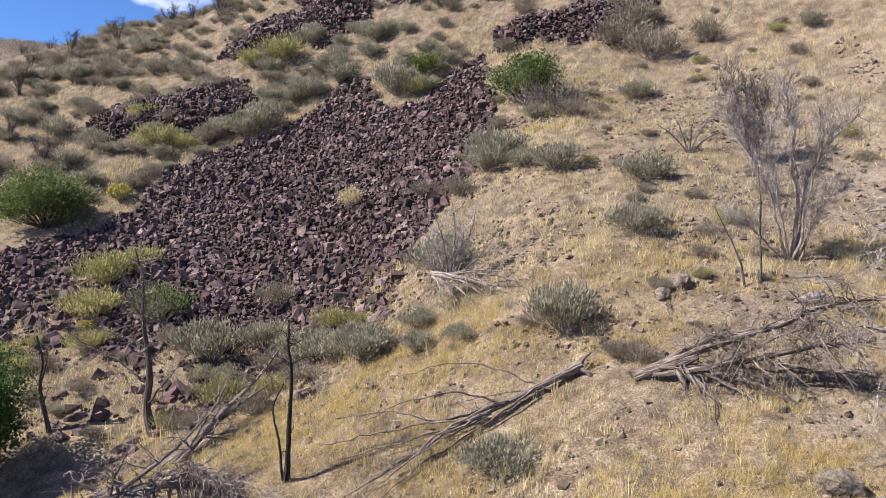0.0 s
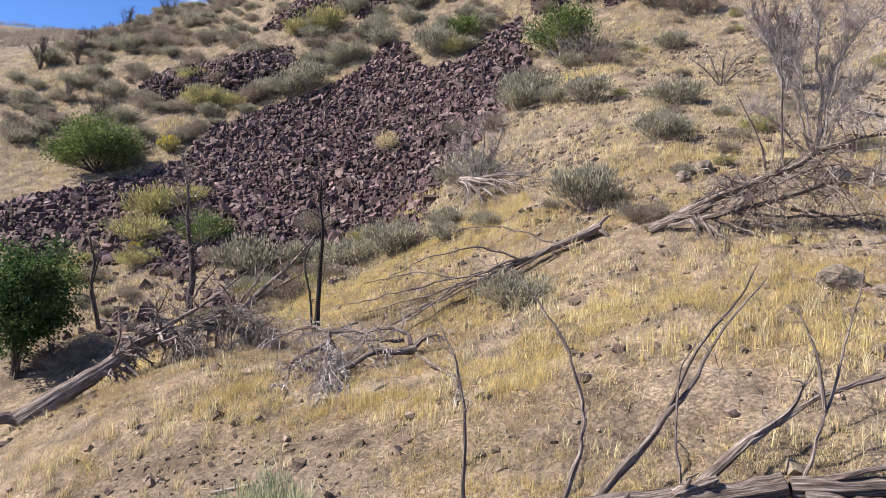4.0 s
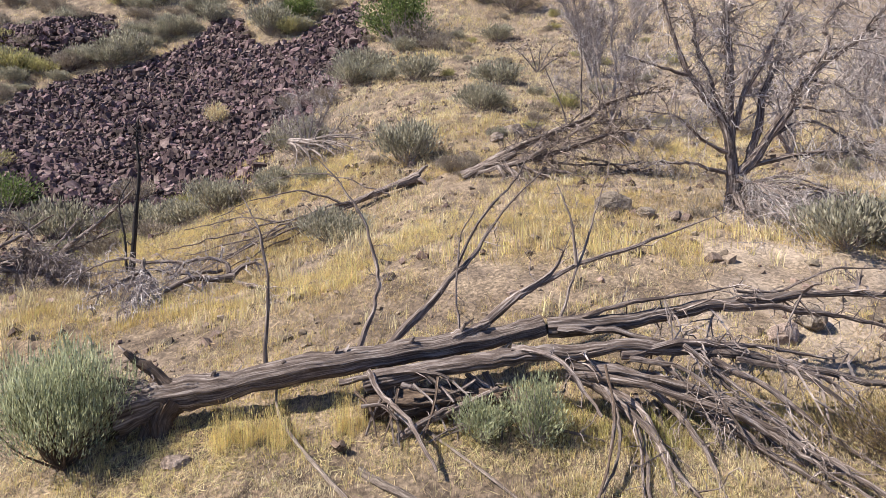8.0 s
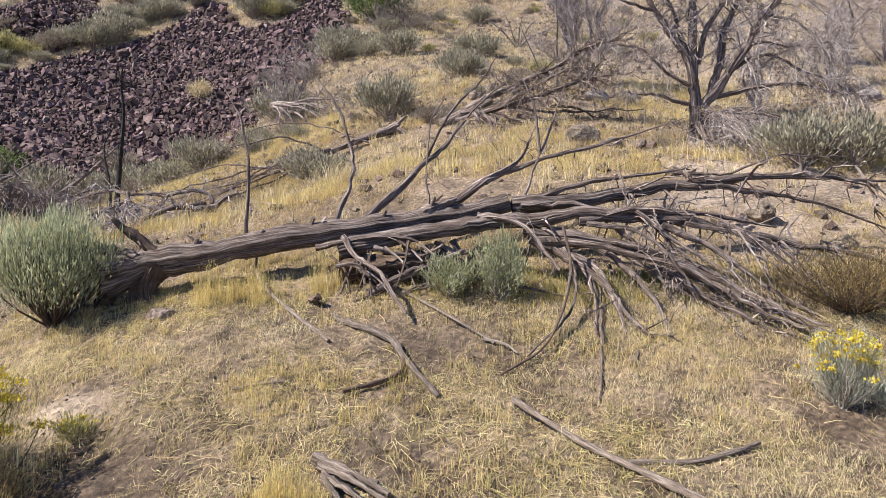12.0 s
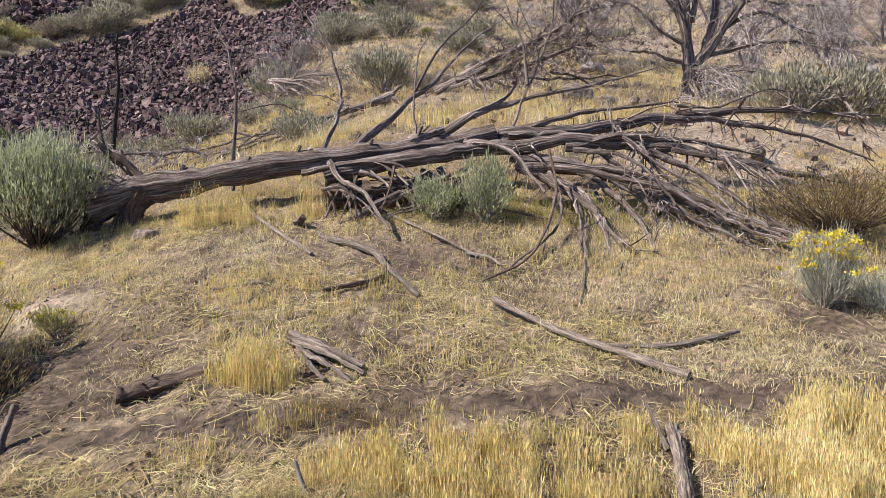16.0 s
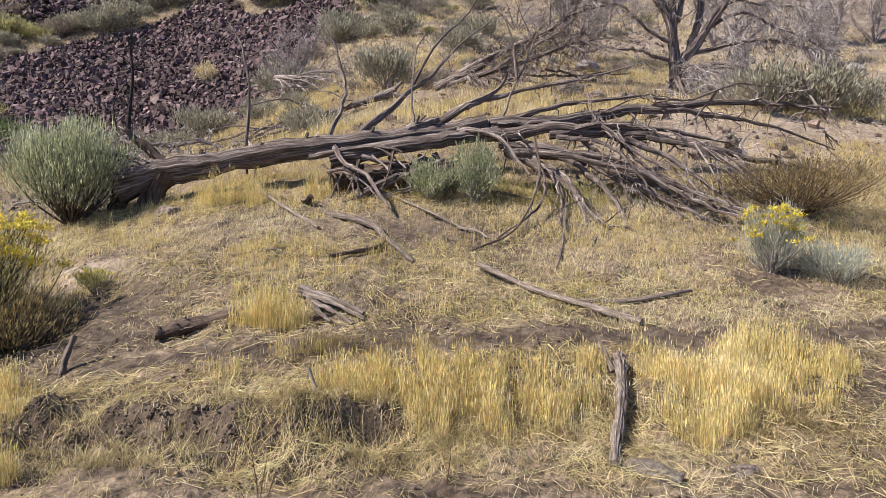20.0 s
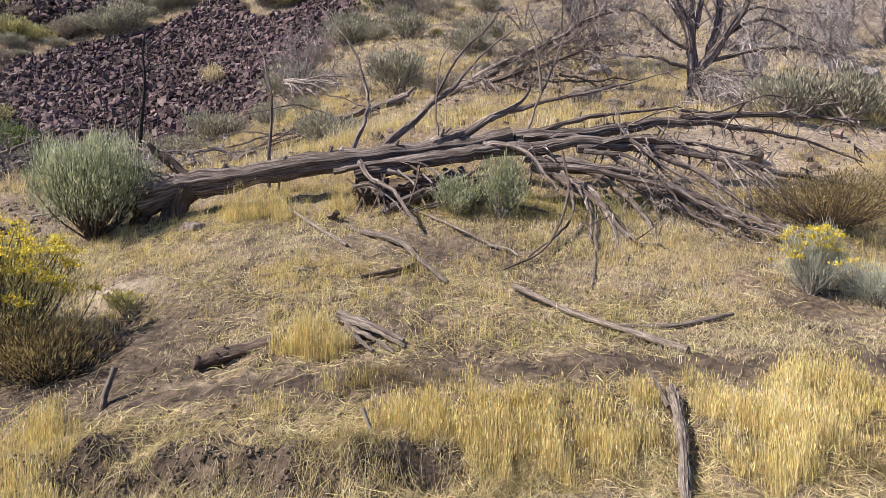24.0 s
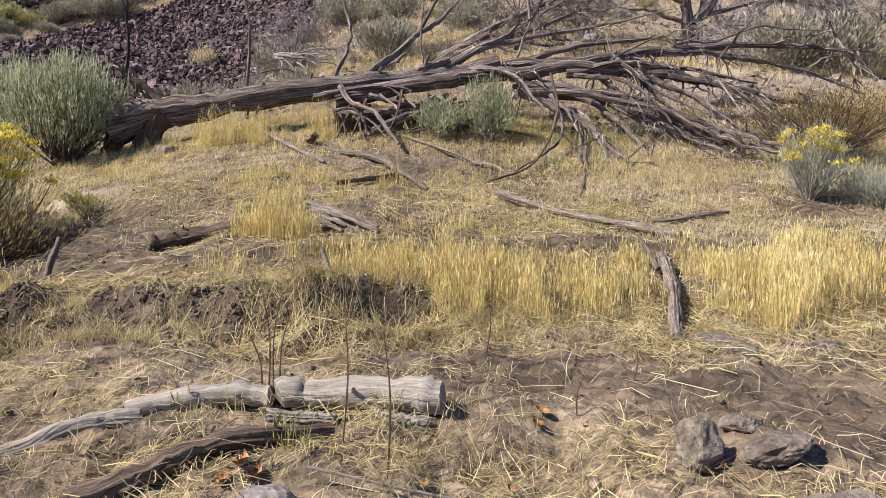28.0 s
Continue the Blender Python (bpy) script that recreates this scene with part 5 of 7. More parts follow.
limbs.append(("limb", [(0.92, 0.4, 3.42), (1.48, 0.29, 3.29), (1.92, 0.13, 3.11), (2.28, -0.06, 2.92), (2.56, -0.27, 2.69), (2.9, -0.49, 2.48)], 0.055, 0.015, 8, 0.4, 0.3, 2))
limbs.append(("limb", [(1.35, 0.3, 3.49), (1.83, 0.16, 3.42), (2.11, -0.05, 3.18), (2.28, -0.3, 2.89)], 0.03, 0.01, 8, 0.4, 0.3, 2))
limbs.append(("limb", [(1.04, 0.1, 3.22), (1.12, -0.08, 3.05), (1.04, -0.35, 2.79), (0.88, -0.66, 2.41)], 0.02, 0.008, 4, 0.4, 0.3, 2))
limbs.append(("limb", [(1.26, 0.1, 3.0), (1.36, -0.09, 2.8), (1.31, -0.36, 2.55), (1.24, -0.68, 2.42)], 0.026, 0.01, 4, 0.4, 0.3, 2))
limbs.append(("limb", [(1.88, 0.3, 3.63), (2.28, 0.18, 3.3), (2.51, 0.0, 3.12), (2.67, -0.2, 2.99)], 0.026, 0.008, 8, 0.4, 0.3, 2))
limbs.append(("limb", [(1.61, 0.3, 3.49), (1.89, 0.19, 3.25), (2.1, 0.04, 2.89), (2.21, -0.15, 2.61), (2.41, -0.35, 2.56)], 0.035, 0.01, 8, 0.4, 0.3, 2))
limbs.append(("limb", [(2.15, 0.3, 3.49), (2.64, 0.21, 3.25), (3.02, 0.07, 2.98), (3.36, -0.08, 2.72), (3.59, -0.26, 2.56)], 0.035, 0.01, 14, 0.4, 0.3, 2))
limbs.append(("limb", [(2.41, 0.3, 3.49), (2.87, 0.23, 3.38), (3.22, 0.14, 3.22), (3.5, 0.02, 2.99), (3.67, -0.1, 2.86)], 0.03, 0.01, 14, 0.4, 0.3, 2))
limbs.append(("limb", [(1.27, 0.35, 3.34), (1.67, 0.19, 3.07), (1.86, -0.05, 2.83), (1.97, -0.34, 2.55), (1.97, -0.65, 2.42)], 0.04, 0.012, 8, 0.4, 0.3, 2))
limbs.append(("limb", [(1.53, 0.3, 3.26), (2.01, 0.14, 2.99), (2.39, -0.09, 2.72), (2.6, -0.36, 2.52), (2.66, -0.66, 2.39)], 0.04, 0.012, 8, 0.4, 0.3, 2))
limbs.append(("limb", [(2.77, 0.3, 3.5), (3.22, 0.23, 3.33), (3.56, 0.12, 3.1), (3.87, 0.0, 2.79)], 0.03, 0.008, 16, 0.4, 0.3, 2))
limbs.append(("broken_limb", [(-0.91, 0.0, 2.8), (-0.61, 0.07, 2.98), (-0.26, 0.18, 3.1), (0.17, 0.3, 3.19)], 0.032, 0.014, 3, 0.25, 0.2, 1))
limbs.append(("broken_limb", [(-1.61, 0.3, 3.21), (-1.2, 0.29, 3.31), (-0.75, 0.27, 3.35), (-0.49, 0.25, 3.29)], 0.032, 0.014, 3, 0.25, 0.2, 1))
limbs.append(("broken_limb", [(-0.97, 0.2, 3.22), (-0.75, 0.22, 3.17), (-0.44, 0.26, 3.14), (-0.22, 0.3, 3.26)], 0.032, 0.014, 3, 0.25, 0.2, 1))
limbs.append(("broken_limb", [(-1.32, 0.3, 3.34), (-1.16, 0.11, 3.12), (-0.9, -0.17, 2.98), (-0.6, -0.5, 2.59)], 0.032, 0.014, 3, 0.25, 0.2, 1))
limbs.append(("broken_limb", [(-0.76, 0.3, 3.34), (-0.55, 0.22, 3.2), (-0.44, 0.1, 3.08)], 0.016, 0.014, 3, 0.25, 0.2, 1))
limbs.append(("broken_limb", [(-1.36, 0.1, 3.03), (-1.14, 0.06, 3.05), (-1.0, 0.0, 2.93)], 0.016, 0.014, 3, 0.25, 0.2, 1))
limbs.append(("limb", [(1.18, 0.4, 3.19), (1.17, 0.06, 2.92), (1.01, -0.43, 2.61), (0.56, -1.0, 2.27)], 0.018, 0.010, 4, 0.3, 0.3, 1))
limbs.append(("limb", [(1.44, 0.4, 3.11), (1.39, -0.09, 2.78), (1.23, -0.81, 2.39), (1.06, -1.66, 2.03)], 0.024, 0.010, 4, 0.3, 0.3, 1))
limbs.append(("limb", [(1.62, 0.4, 3.02), (1.71, 0.03, 2.72), (1.66, -0.51, 2.45), (1.48, -1.15, 2.25)], 0.026, 0.010, 4, 0.3, 0.3, 1))
limbs.append(("limb", [(1.71, 0.4, 3.07), (1.91, 0.13, 2.81), (2.01, -0.26, 2.56), (1.93, -0.72, 2.39)], 0.03, 0.010, 4, 0.3, 0.3, 1))
sheaf = np.random.default_rng(55)
CORE = [(0.74, 0.45, 3.33), (1.6, 0.31, 3.23), (2.23, 0.11, 3.02), (2.74, -0.13, 2.75), (3.04, -0.4, 2.56), (3.3, -0.68, 2.41)]
for k in range(7):
    side, spin = sheaf.normal(0, 1, 3) * (0.05, 0.07, 0.045), sheaf.normal(0, 1, 3) * (0.09, 0.10, 0.02)
    last = len(CORE) if k < 4 else len(CORE) - 1
    path = [tuple(np.array(p) + side * (0.5 + 0.5 * math.sin(1.3 * n + k)) + spin * n / 4 + (0, 0, 0.05 * (n == 5))) for n, p in enumerate(CORE[:last])]
    limbs.append(("limb", path, sheaf.uniform(0.026, 0.048), 0.012, 9, 0.36, 0.35, 2))
for line, r0 in (
    ([(-2.53, 0.9, 3.05), (-2.54, 1.1, 4.31), (-2.72, 1.3, 4.89), (-2.98, 1.5, 5.29)], 0.026),
    ([(-1.55, 0.78, 3.35), (-1.31, 1.0, 3.94), (-1.29, 1.2, 4.31), (-1.46, 1.4, 4.89), (-1.79, 1.6, 5.36), (-2.2, 1.8, 5.75)], 0.034),
    ([(-1.2, 0.75, 3.45), (-0.46, 1.4, 4.23), (-0.05, 1.9, 4.75), (0.74, 2.6, 5.58)], 0.052),
    ([(-0.46, 1.4, 4.23), (-0.13, 1.6, 4.89), (0.22, 1.8, 5.31), (0.5, 2.0, 5.7)], 0.02),
    ([(-0.32, 0.85, 3.58), (0.4, 1.4, 4.1), (0.92, 1.8, 4.34), (2.09, 2.3, 4.68), (3.22, 2.8, 5.02)], 0.055),
    ([(0.3, 1.3, 4.0), (0.7, 1.5, 4.25), (0.9, 1.7, 4.55)], 0.05),
    ([(0.7, 1.0, 3.73), (0.95, 1.2, 4.38), (1.2, 1.5, 4.96), (1.46, 1.8, 5.72)], 0.024),
    ([(0.95, 1.2, 4.38), (0.9, 1.3, 4.9), (0.75, 1.4, 5.3)], 0.016),
    ([(-0.37, 0.9, 3.6), (-0.39, 1.0, 4.07), (-0.35, 1.1, 4.63), (-0.2, 1.2, 5.0)], 0.014),
):
    limbs.append(("stem", line, r0, 0.006, 5, 0.4, 0.0, 2))
for line, r0 in (
    ([(-3.34, 0.4, 3.09), (-3.58, 0.38, 3.32), (-3.71, 0.34, 3.42), (-3.81, 0.3, 3.53)], 0.07),
    ([(-3.35, 0.42, 3.06), (-3.69, 0.39, 3.13), (-3.89, 0.35, 3.21), (-4.0, 0.3, 3.23)], 0.075),
    ([(-3.34, 0.5, 3.04), (-3.55, 0.46, 2.9), (-3.61, 0.41, 2.74), (-3.67, 0.35, 2.58)], 0.15),
    ([(-3.35, 0.42, 3.03), (-3.47, 0.39, 2.83), (-3.48, 0.35, 2.65), (-3.39, 0.3, 2.53)], 0.14),
    ([(-3.52, 0.5, 3.06), (-3.75, 0.48, 2.95), (-3.87, 0.44, 2.74), (-3.92, 0.4, 2.58)], 0.13),
    ([(-3.7, 0.5, 2.95), (-3.7, 0.75, 2.7), (-3.75, 0.9, 2.5)], 0.10),
    ([(-3.9, 0.45, 2.9), (-4.02, 0.5, 2.65), (-4.1, 0.55, 2.4)], 0.09),
    ([(-3.55, 0.4, 3.05), (-3.62, 0.5, 3.22), (-3.6, 0.6, 3.3)], 0.045),
):
    limbs.append(("root", line, r0, r0 * 0.35, 4, 0.2, 0.3, 1))
for x, h in ((-3.0, 0.12), (-2.3, 0.1), (-1.75, 0.14), (-0.95, 0.1), (-0.4, 0.16)):
    z = 3.11 + (x + 2.8) * 0.168
    limbs.append(("stub", [(x, 0.5 + 0.12 * (x + 2.8), z + 0.08), (x + 0.08, 0.42 + 0.12 * (x + 2.8), z + 0.12 + h)], 0.035, 0.016, 0, 0, 0, 1))
limbs.append(("stub", [(-0.45, 0.78, 3.60), (-0.22, 0.80, 3.70), (-0.06, 0.82, 3.77)], 0.07, 0.042, 0, 0, 0, 1))
# broken snapped limbs below the trunk
brk = np.random.default_rng(77)
for k in range(13):
    x = brk.uniform(-1.25, -0.05)
    limbs.append(("broken_limb", [(x, 0.5, 3.22 + 0.1 * brk.random()), (x + brk.normal(0.1, 0.12), 0.25, 3.0), (x + brk.normal(0.15, 0.3), brk.uniform(-0.2, 0.25), 2.74)], brk.uniform(0.014, 0.034), 0.008, 2, 0.25, 0.2, 1))
limbs.append(("broken_limb", [(-1.0, 0.05, 2.74), (-0.5, 0.12, 2.98), (0.0, 0.2, 3.2)], 0.038, 0.022, 2, 0.3, 0.2, 1))
# the roots' darker wood puts the sagebrush's shade into their colour
dead_tree("fallen_tree", at, "long-dead grey-brown juniper lying uprooted on its limbs", "fallen tree", limbs, BARK, 101, DARK_TWIG, 0.16, flare=0.6, shaded_root_mat=BROWN_WOOD, smooth_limbs=True)

# the standing dead juniper uphill
at = (4.68, 6.11, hz(4.68, 6.11))
limbs = []
limbs.append(("trunk", [(4.70, 6.12, 4.95), (4.66, 6.1, 5.3), (4.68, 6.1, 5.6)], 0.17, 0.12, 6, 0.3, 0.1, 1))
limbs.append(("limb", [(4.6, 6.0, 5.76), (4.45, 5.96, 6.62), (4.04, 5.9, 7.19), (3.67, 5.84, 7.75), (3.36, 5.76, 8.47), (3.14, 5.68, 9.12), (3.0, 5.6, 9.65)], 0.065, 0.014, 26, 0.9, 0.25, 3))
limbs.append(("limb", [(4.63, 6.0, 5.99), (4.54, 6.05, 6.67), (4.31, 6.12, 7.41), (3.97, 6.21, 8.25), (3.89, 6.3, 8.98), (3.65, 6.4, 9.73)], 0.055, 0.012, 26, 0.9, 0.25, 3))
limbs.append(("limb", [(4.65, 6.05, 5.41), (4.6, 6.06, 6.46), (4.6, 6.07, 7.63), (4.53, 6.08, 8.45), (4.49, 6.09, 9.14), (4.59, 6.1, 9.95)], 0.095, 0.02, 26, 0.9, 0.25, 3))
limbs.append(("limb", [(4.56, 6.05, 7.8), (4.4, 5.99, 8.31), (4.38, 5.9, 8.85), (4.2, 5.8, 9.44)], 0.045, 0.01, 26, 0.9, 0.25, 3))
limbs.append(("limb", [(4.69, 6.05, 6.58), (4.87, 6.08, 7.25), (5.22, 6.13, 7.82), (5.48, 6.18, 8.36), (5.79, 6.24, 8.96), (5.98, 6.3, 9.62)], 0.06, 0.014, 26, 0.9, 0.25, 3))
limbs.append(("limb", [(4.74, 6.0, 5.76), (5.18, 5.96, 6.28), (5.55, 5.9, 6.85), (5.74, 5.83, 7.29), (6.08, 5.76, 7.65), (6.6, 5.68, 8.02), (7.04, 5.59, 8.55), (7.35, 5.5, 9.04)], 0.085, 0.014, 26, 0.9, 0.25, 3))
limbs.append(("limb", [(5.83, 5.8, 7.43), (6.18, 5.83, 8.03), (6.14, 5.88, 8.32), (6.44, 5.94, 8.74), (6.75, 6.0, 9.22)], 0.05, 0.012, 26, 0.9, 0.25, 3))
limbs.append(("limb", [(4.93, 6.1, 5.94), (5.17, 6.16, 6.59), (5.3, 6.24, 7.2), (5.51, 6.34, 7.69), (5.79, 6.45, 8.31), (5.9, 6.57, 9.06), (6.11, 6.7, 9.83)], 0.07, 0.014, 26, 0.9, 0.25, 3))
limbs.append(("limb", [(4.48, 6.0, 5.78), (4.0, 5.9, 5.89), (3.49, 5.76, 5.96), (2.99, 5.59, 5.88), (2.6, 5.4, 5.78)], 0.035, 0.008, 12, 0.5, 0.25, 3))
limbs.append(("limb", [(3.74, 5.8, 7.51), (3.24, 5.75, 7.65), (2.88, 5.68, 7.75), (2.55, 5.6, 7.84)], 0.028, 0.007, 14, 0.9, 0.25, 3))
limbs.append(("limb", [(4.53, 6.0, 6.16), (4.0, 5.9, 6.44), (3.48, 5.76, 6.83), (2.7, 5.6, 6.91)], 0.035, 0.008, 22, 0.9, 0.25, 3))
limbs.append(("limb", [(4.85, 6.0, 5.96), (5.63, 5.93, 6.16), (6.44, 5.84, 6.15), (7.12, 5.72, 5.96), (7.72, 5.6, 5.84)], 0.045, 0.01, 30, 0.9, 0.25, 3))
limbs.append(("limb", [(5.2, 6.0, 6.4), (5.94, 5.88, 6.64), (6.54, 5.72, 6.3), (7.11, 5.52, 6.06), (7.64, 5.3, 5.71)], 0.04, 0.008, 30, 0.9, 0.4, 3))
limbs.append(("limb", [(5.6, 5.9, 6.9), (6.06, 5.9, 6.96), (6.75, 5.9, 6.93), (7.61, 5.9, 6.87)], 0.03, 0.008, 24, 0.9, 0.25, 3))
limbs.append(("limb", [(5.88, 5.8, 7.4), (6.4, 5.7, 7.27), (6.72, 5.56, 6.9), (7.02, 5.4, 6.76)], 0.03, 0.006, 24, 0.9, 0.5, 3))
limbs.append(("limb", [(5.67, 6.2, 7.78), (6.11, 6.27, 8.02), (6.63, 6.36, 8.11), (7.34, 6.48, 8.37), (8.08, 6.6, 8.52)], 0.035, 0.008, 26, 0.9, 0.25, 3))
limbs.append(("limb", [(4.62, 5.9, 5.4), (4.67, 5.27, 4.93), (4.59, 4.34, 4.52)], 0.05, 0.02, 16, 0.6, 0.25, 3))
limbs.append(("limb", [(4.74, 5.9, 5.34), (4.98, 5.22, 4.88), (4.94, 4.23, 4.47)], 0.05, 0.016, 20, 0.6, 0.25, 3))
limbs.append(("limb", [(4.76, 5.9, 5.46), (5.44, 5.61, 5.27), (6.06, 5.19, 5.04), (6.58, 4.7, 4.64)], 0.045, 0.01, 26, 0.7, 0.25, 3))
limbs.append(("limb", [(4.79, 5.9, 5.57), (5.43, 5.73, 5.45), (5.88, 5.49, 5.16), (6.39, 5.2, 5.1)], 0.04, 0.01, 26, 0.7, 0.25, 3))
limbs.append(("limb", [(4.64, 5.9, 5.63), (5.12, 5.55, 5.38), (5.33, 5.04, 4.88), (5.35, 4.44, 4.54)], 0.035, 0.01, 20, 0.6, 0.25, 3))
limbs.append(("root", [(4.6, 6.05, 5.15), (4.45, 5.9, 4.98), (4.3, 5.75, 4.85)], 0.09, 0.03, 0, 0, 0, 1))
limbs.append(("root", [(4.8, 6.05, 5.15), (4.95, 5.95, 4.95), (5.1, 5.85, 4.85)], 0.09, 0.03, 0, 0, 0, 1))
jun = np.random.default_rng(66)
for k in range(12):
    a, out = jun.uniform(-1.7, 0.35), jun.uniform(0.9, 2.4)
    x1, y1 = 4.75 + out * math.cos(a), 6.0 + out * math.sin(a)
    z0 = jun.uniform(5.1, 5.6)
    limbs.append(("limb", [(4.72, 6.05, z0), (4.72 + (x1 - 4.72) * 0.4, 6.05 + (y1 - 6.05) * 0.4, z0 + jun.uniform(-0.1, 0.25)), (x1, y1, hz(x1, y1) + jun.uniform(0.03, 0.4))], jun.uniform(0.018, 0.04), 0.007, 14, 0.5, 0.3, 2))
dead_tree("dead_juniper", at, "bare grey standing juniper with many split limbs", "dead tree", limbs, BARK, 102, TWIG, 0.2, more=1.8, spread=0.75)

# the leafless tree higher up the slope
at = (4.55, 15.7, hz(4.55, 15.7))
limbs = [("limb", line, r0 * 0.62, 0.010, 75, 1.0, 0.0, 3) for line, r0 in (
    ([(4.48, 15.7, 7.9), (3.9, 15.7, 10.08), (3.15, 15.6, 11.35), (2.69, 15.5, 12.29)], 0.07),
    ([(4.55, 15.7, 7.9), (4.61, 15.7, 10.04), (4.48, 15.8, 11.6), (4.36, 15.9, 12.87)], 0.09),
    ([(4.62, 15.7, 7.9), (5.0, 15.6, 10.0), (5.64, 15.5, 11.01), (6.43, 15.5, 11.99)], 0.085),
    ([(4.66, 15.6, 7.9), (5.22, 15.4, 9.36), (5.96, 15.3, 10.06)], 0.07),
    ([(4.5, 15.6, 7.9), (4.25, 15.5, 9.5), (3.9, 15.4, 10.8), (3.95, 15.4, 11.9)], 0.06),
    ([(4.6, 15.6, 7.9), (4.9, 15.5, 9.2), (5.2, 15.6, 10.9), (5.3, 15.7, 12.2)], 0.06),
    ([(4.45, 15.6, 7.9), (3.6, 15.4, 8.8), (2.7, 15.3, 9.3)], 0.04),
)]
dead_tree("dead_tree", at, "leafless grey many-stemmed tree with fine twigs", "dead tree", limbs, GREY_WOOD, 103, TWIG, spread=0.5, up=0.45)
dead_tree("dead_sapling", (3.3, 14.0, hz(3.3, 14.0)), "thin bare upright sapling", "dead tree", [("stem", drop([(3.3, 14.0, -0.05), (3.32, 14.0, 1.4), (3.25, 14.0, 3.0)]), 0.035, 0.008, 9, 0.5, 0.0, 2)], SCORCHED, 104)
dead_tree("dead_sapling", (2.9, 13.8, hz(2.9, 13.8)), "thin bare leaning sapling", "dead tree", [("stem", drop([(2.9, 13.8, -0.05), (2.7, 13.8, 0.9), (2.2, 13.8, 2.0)]), 0.03, 0.008, 9, 0.5, 0.0, 2)], SCORCHED, 105)
dead_tree("dead_shrub", (3.4, 25.4, hz(3.4, 25.4)), "bare dark shrub with forked stems", "dead shrub", [("stem", drop([(3.4, 25.4, -0.05), (3.4 + dx * 0.5, 25.4, h * 0.6), (3.4 + dx, 25.4, h)]), 0.04, 0.01, 12, 0.6, 0.0, 2) for dx, h in ((-1.3, 1.3), (-0.6, 1.6), (0.2, 1.5), (0.9, 1.4), (1.4, 0.9))], SCORCHED, 106)
for x, y, s in ((13.2, 16.4, 106), (15.0, 19.5, 107), (11.0, 20.5, 108), (17.5, 20.5, 109), (9.2, 13.4, 110)):
    q = np.random.default_rng(s)
    dead_tree("dead_tree", (x, y, hz(x, y)), "bare grey fire-killed tree on the far slope", "dead tree",
              [("limb", drop([(x, y, -0.05), (x + q.normal(0, 0.5), y + q.normal(0, 0.3), 1.3), (x + q.normal(0, 1.1), y + q.normal(0, 0.6), q.uniform(2.0, 3.4))]), 0.07, 0.012, 20, 0.9, 0.0, 3) for _ in range(6)], GREY_WOOD, s, TWIG, group="bare trees on the far slope")

# fallen dead trees on the lower slope
at = (-1.4, 10.7, hz(-1.4, 10.7))
limbs = []
limbs.append(("trunk", [(-1.33, 10.75, 6.02), (-2.2, 10.35, 5.66), (-3.1, 10.0, 5.26), (-3.8, 9.8, 4.96)], 0.095, 0.05, 14, 0.7, 0.0, 2))
limbs.append(("limb", [(-3.33, 9.9, 5.1), (-4.55, 9.3, 4.6), (-5.92, 8.7, 3.9), (-6.9, 8.2, 3.5)], 0.036, 0.012, 18, 0.8, 0.1, 2))
limbs.append(("limb", [(-3.57, 9.85, 5.0), (-4.7, 9.9, 4.9), (-6.3, 10.0, 4.5), (-7.4, 10.0, 4.2)], 0.032, 0.012, 18, 0.8, 0.1, 2))
limbs.append(("limb", [(-3.0, 10.0, 5.3), (-4.0, 9.8, 5.6), (-5.2, 9.7, 5.4), (-6.2, 9.6, 4.9)], 0.03, 0.008, 16, 0.8, 0.2, 2))
limbs.append(("limb", [(-2.4, 10.2, 5.6), (-3.4, 9.7, 5.05), (-4.6, 9.0, 4.3), (-5.4, 8.3, 3.75)], 0.03, 0.012, 16, 0.7, 0.1, 2))
limbs.append(("limb", [(-2.0, 10.3, 5.6), (-3.2, 10.4, 5.9), (-4.6, 10.5, 6.0), (-5.6, 10.5, 5.7)], 0.022, 0.006, 10, 0.6, 0.2, 2))
limbs.append(("limb", [(-2.9, 10.0, 5.3), (-4.2, 9.3, 4.75), (-5.2, 8.5, 4.1), (-6.1, 7.9, 3.6)], 0.03, 0.008, 20, 0.8, 0.1, 3))
limbs.append(("limb", [(-3.2, 10.0, 5.25), (-4.5, 9.9, 4.95), (-5.8, 10.3, 5.0), (-7.2, 10.5, 4.7)], 0.028, 0.01, 20, 0.8, 0.1, 3))
limbs.append(("limb", [(-3.4, 9.9, 5.1), (-4.6, 9.2, 4.55), (-5.9, 8.6, 4.0)], 0.035, 0.01, 18, 0.7, 0.1, 3))
limbs.append(("limb", [(-3.6, 9.85, 5.05), (-5.0, 9.6, 4.6), (-6.8, 9.4, 4.1)], 0.03, 0.01, 20, 0.8, 0.1, 3))
limbs.append(("root", [(-1.4, 10.75, 6.0), (-1.25, 10.8, 6.2), (-1.1, 10.8, 6.32)], 0.07, 0.02, 4, 0.25, 0, 1))
limbs.append(("root", [(-1.4, 10.7, 5.98), (-1.2, 10.6, 5.9), (-1.1, 10.55, 5.75)], 0.08, 0.03, 4, 0.25, 0, 1))
dead_tree("fallen_tree", at, "grey fallen tree with splayed bare limbs", "fallen tree", limbs, BARK, 120, GREY_WOOD, more=0.6)
at = (-0.1, 10.0, hz(-0.1, 10.0))
limbs = []
limbs.append(("trunk", [(-0.2, 10.0, 5.95), (0.5, 9.75, 6.25), (1.02, 9.6, 6.5)], 0.11, 0.07, 6, 0.4, 0.1, 1))
limbs.append(("limb", [(0.2, 9.85, 6.2), (1.02, 9.6, 6.65), (2.32, 9.3, 7.17), (3.22, 9.0, 7.65), (4.2, 8.8, 7.8)], 0.08, 0.015, 55, 1.0, 0.2, 3))
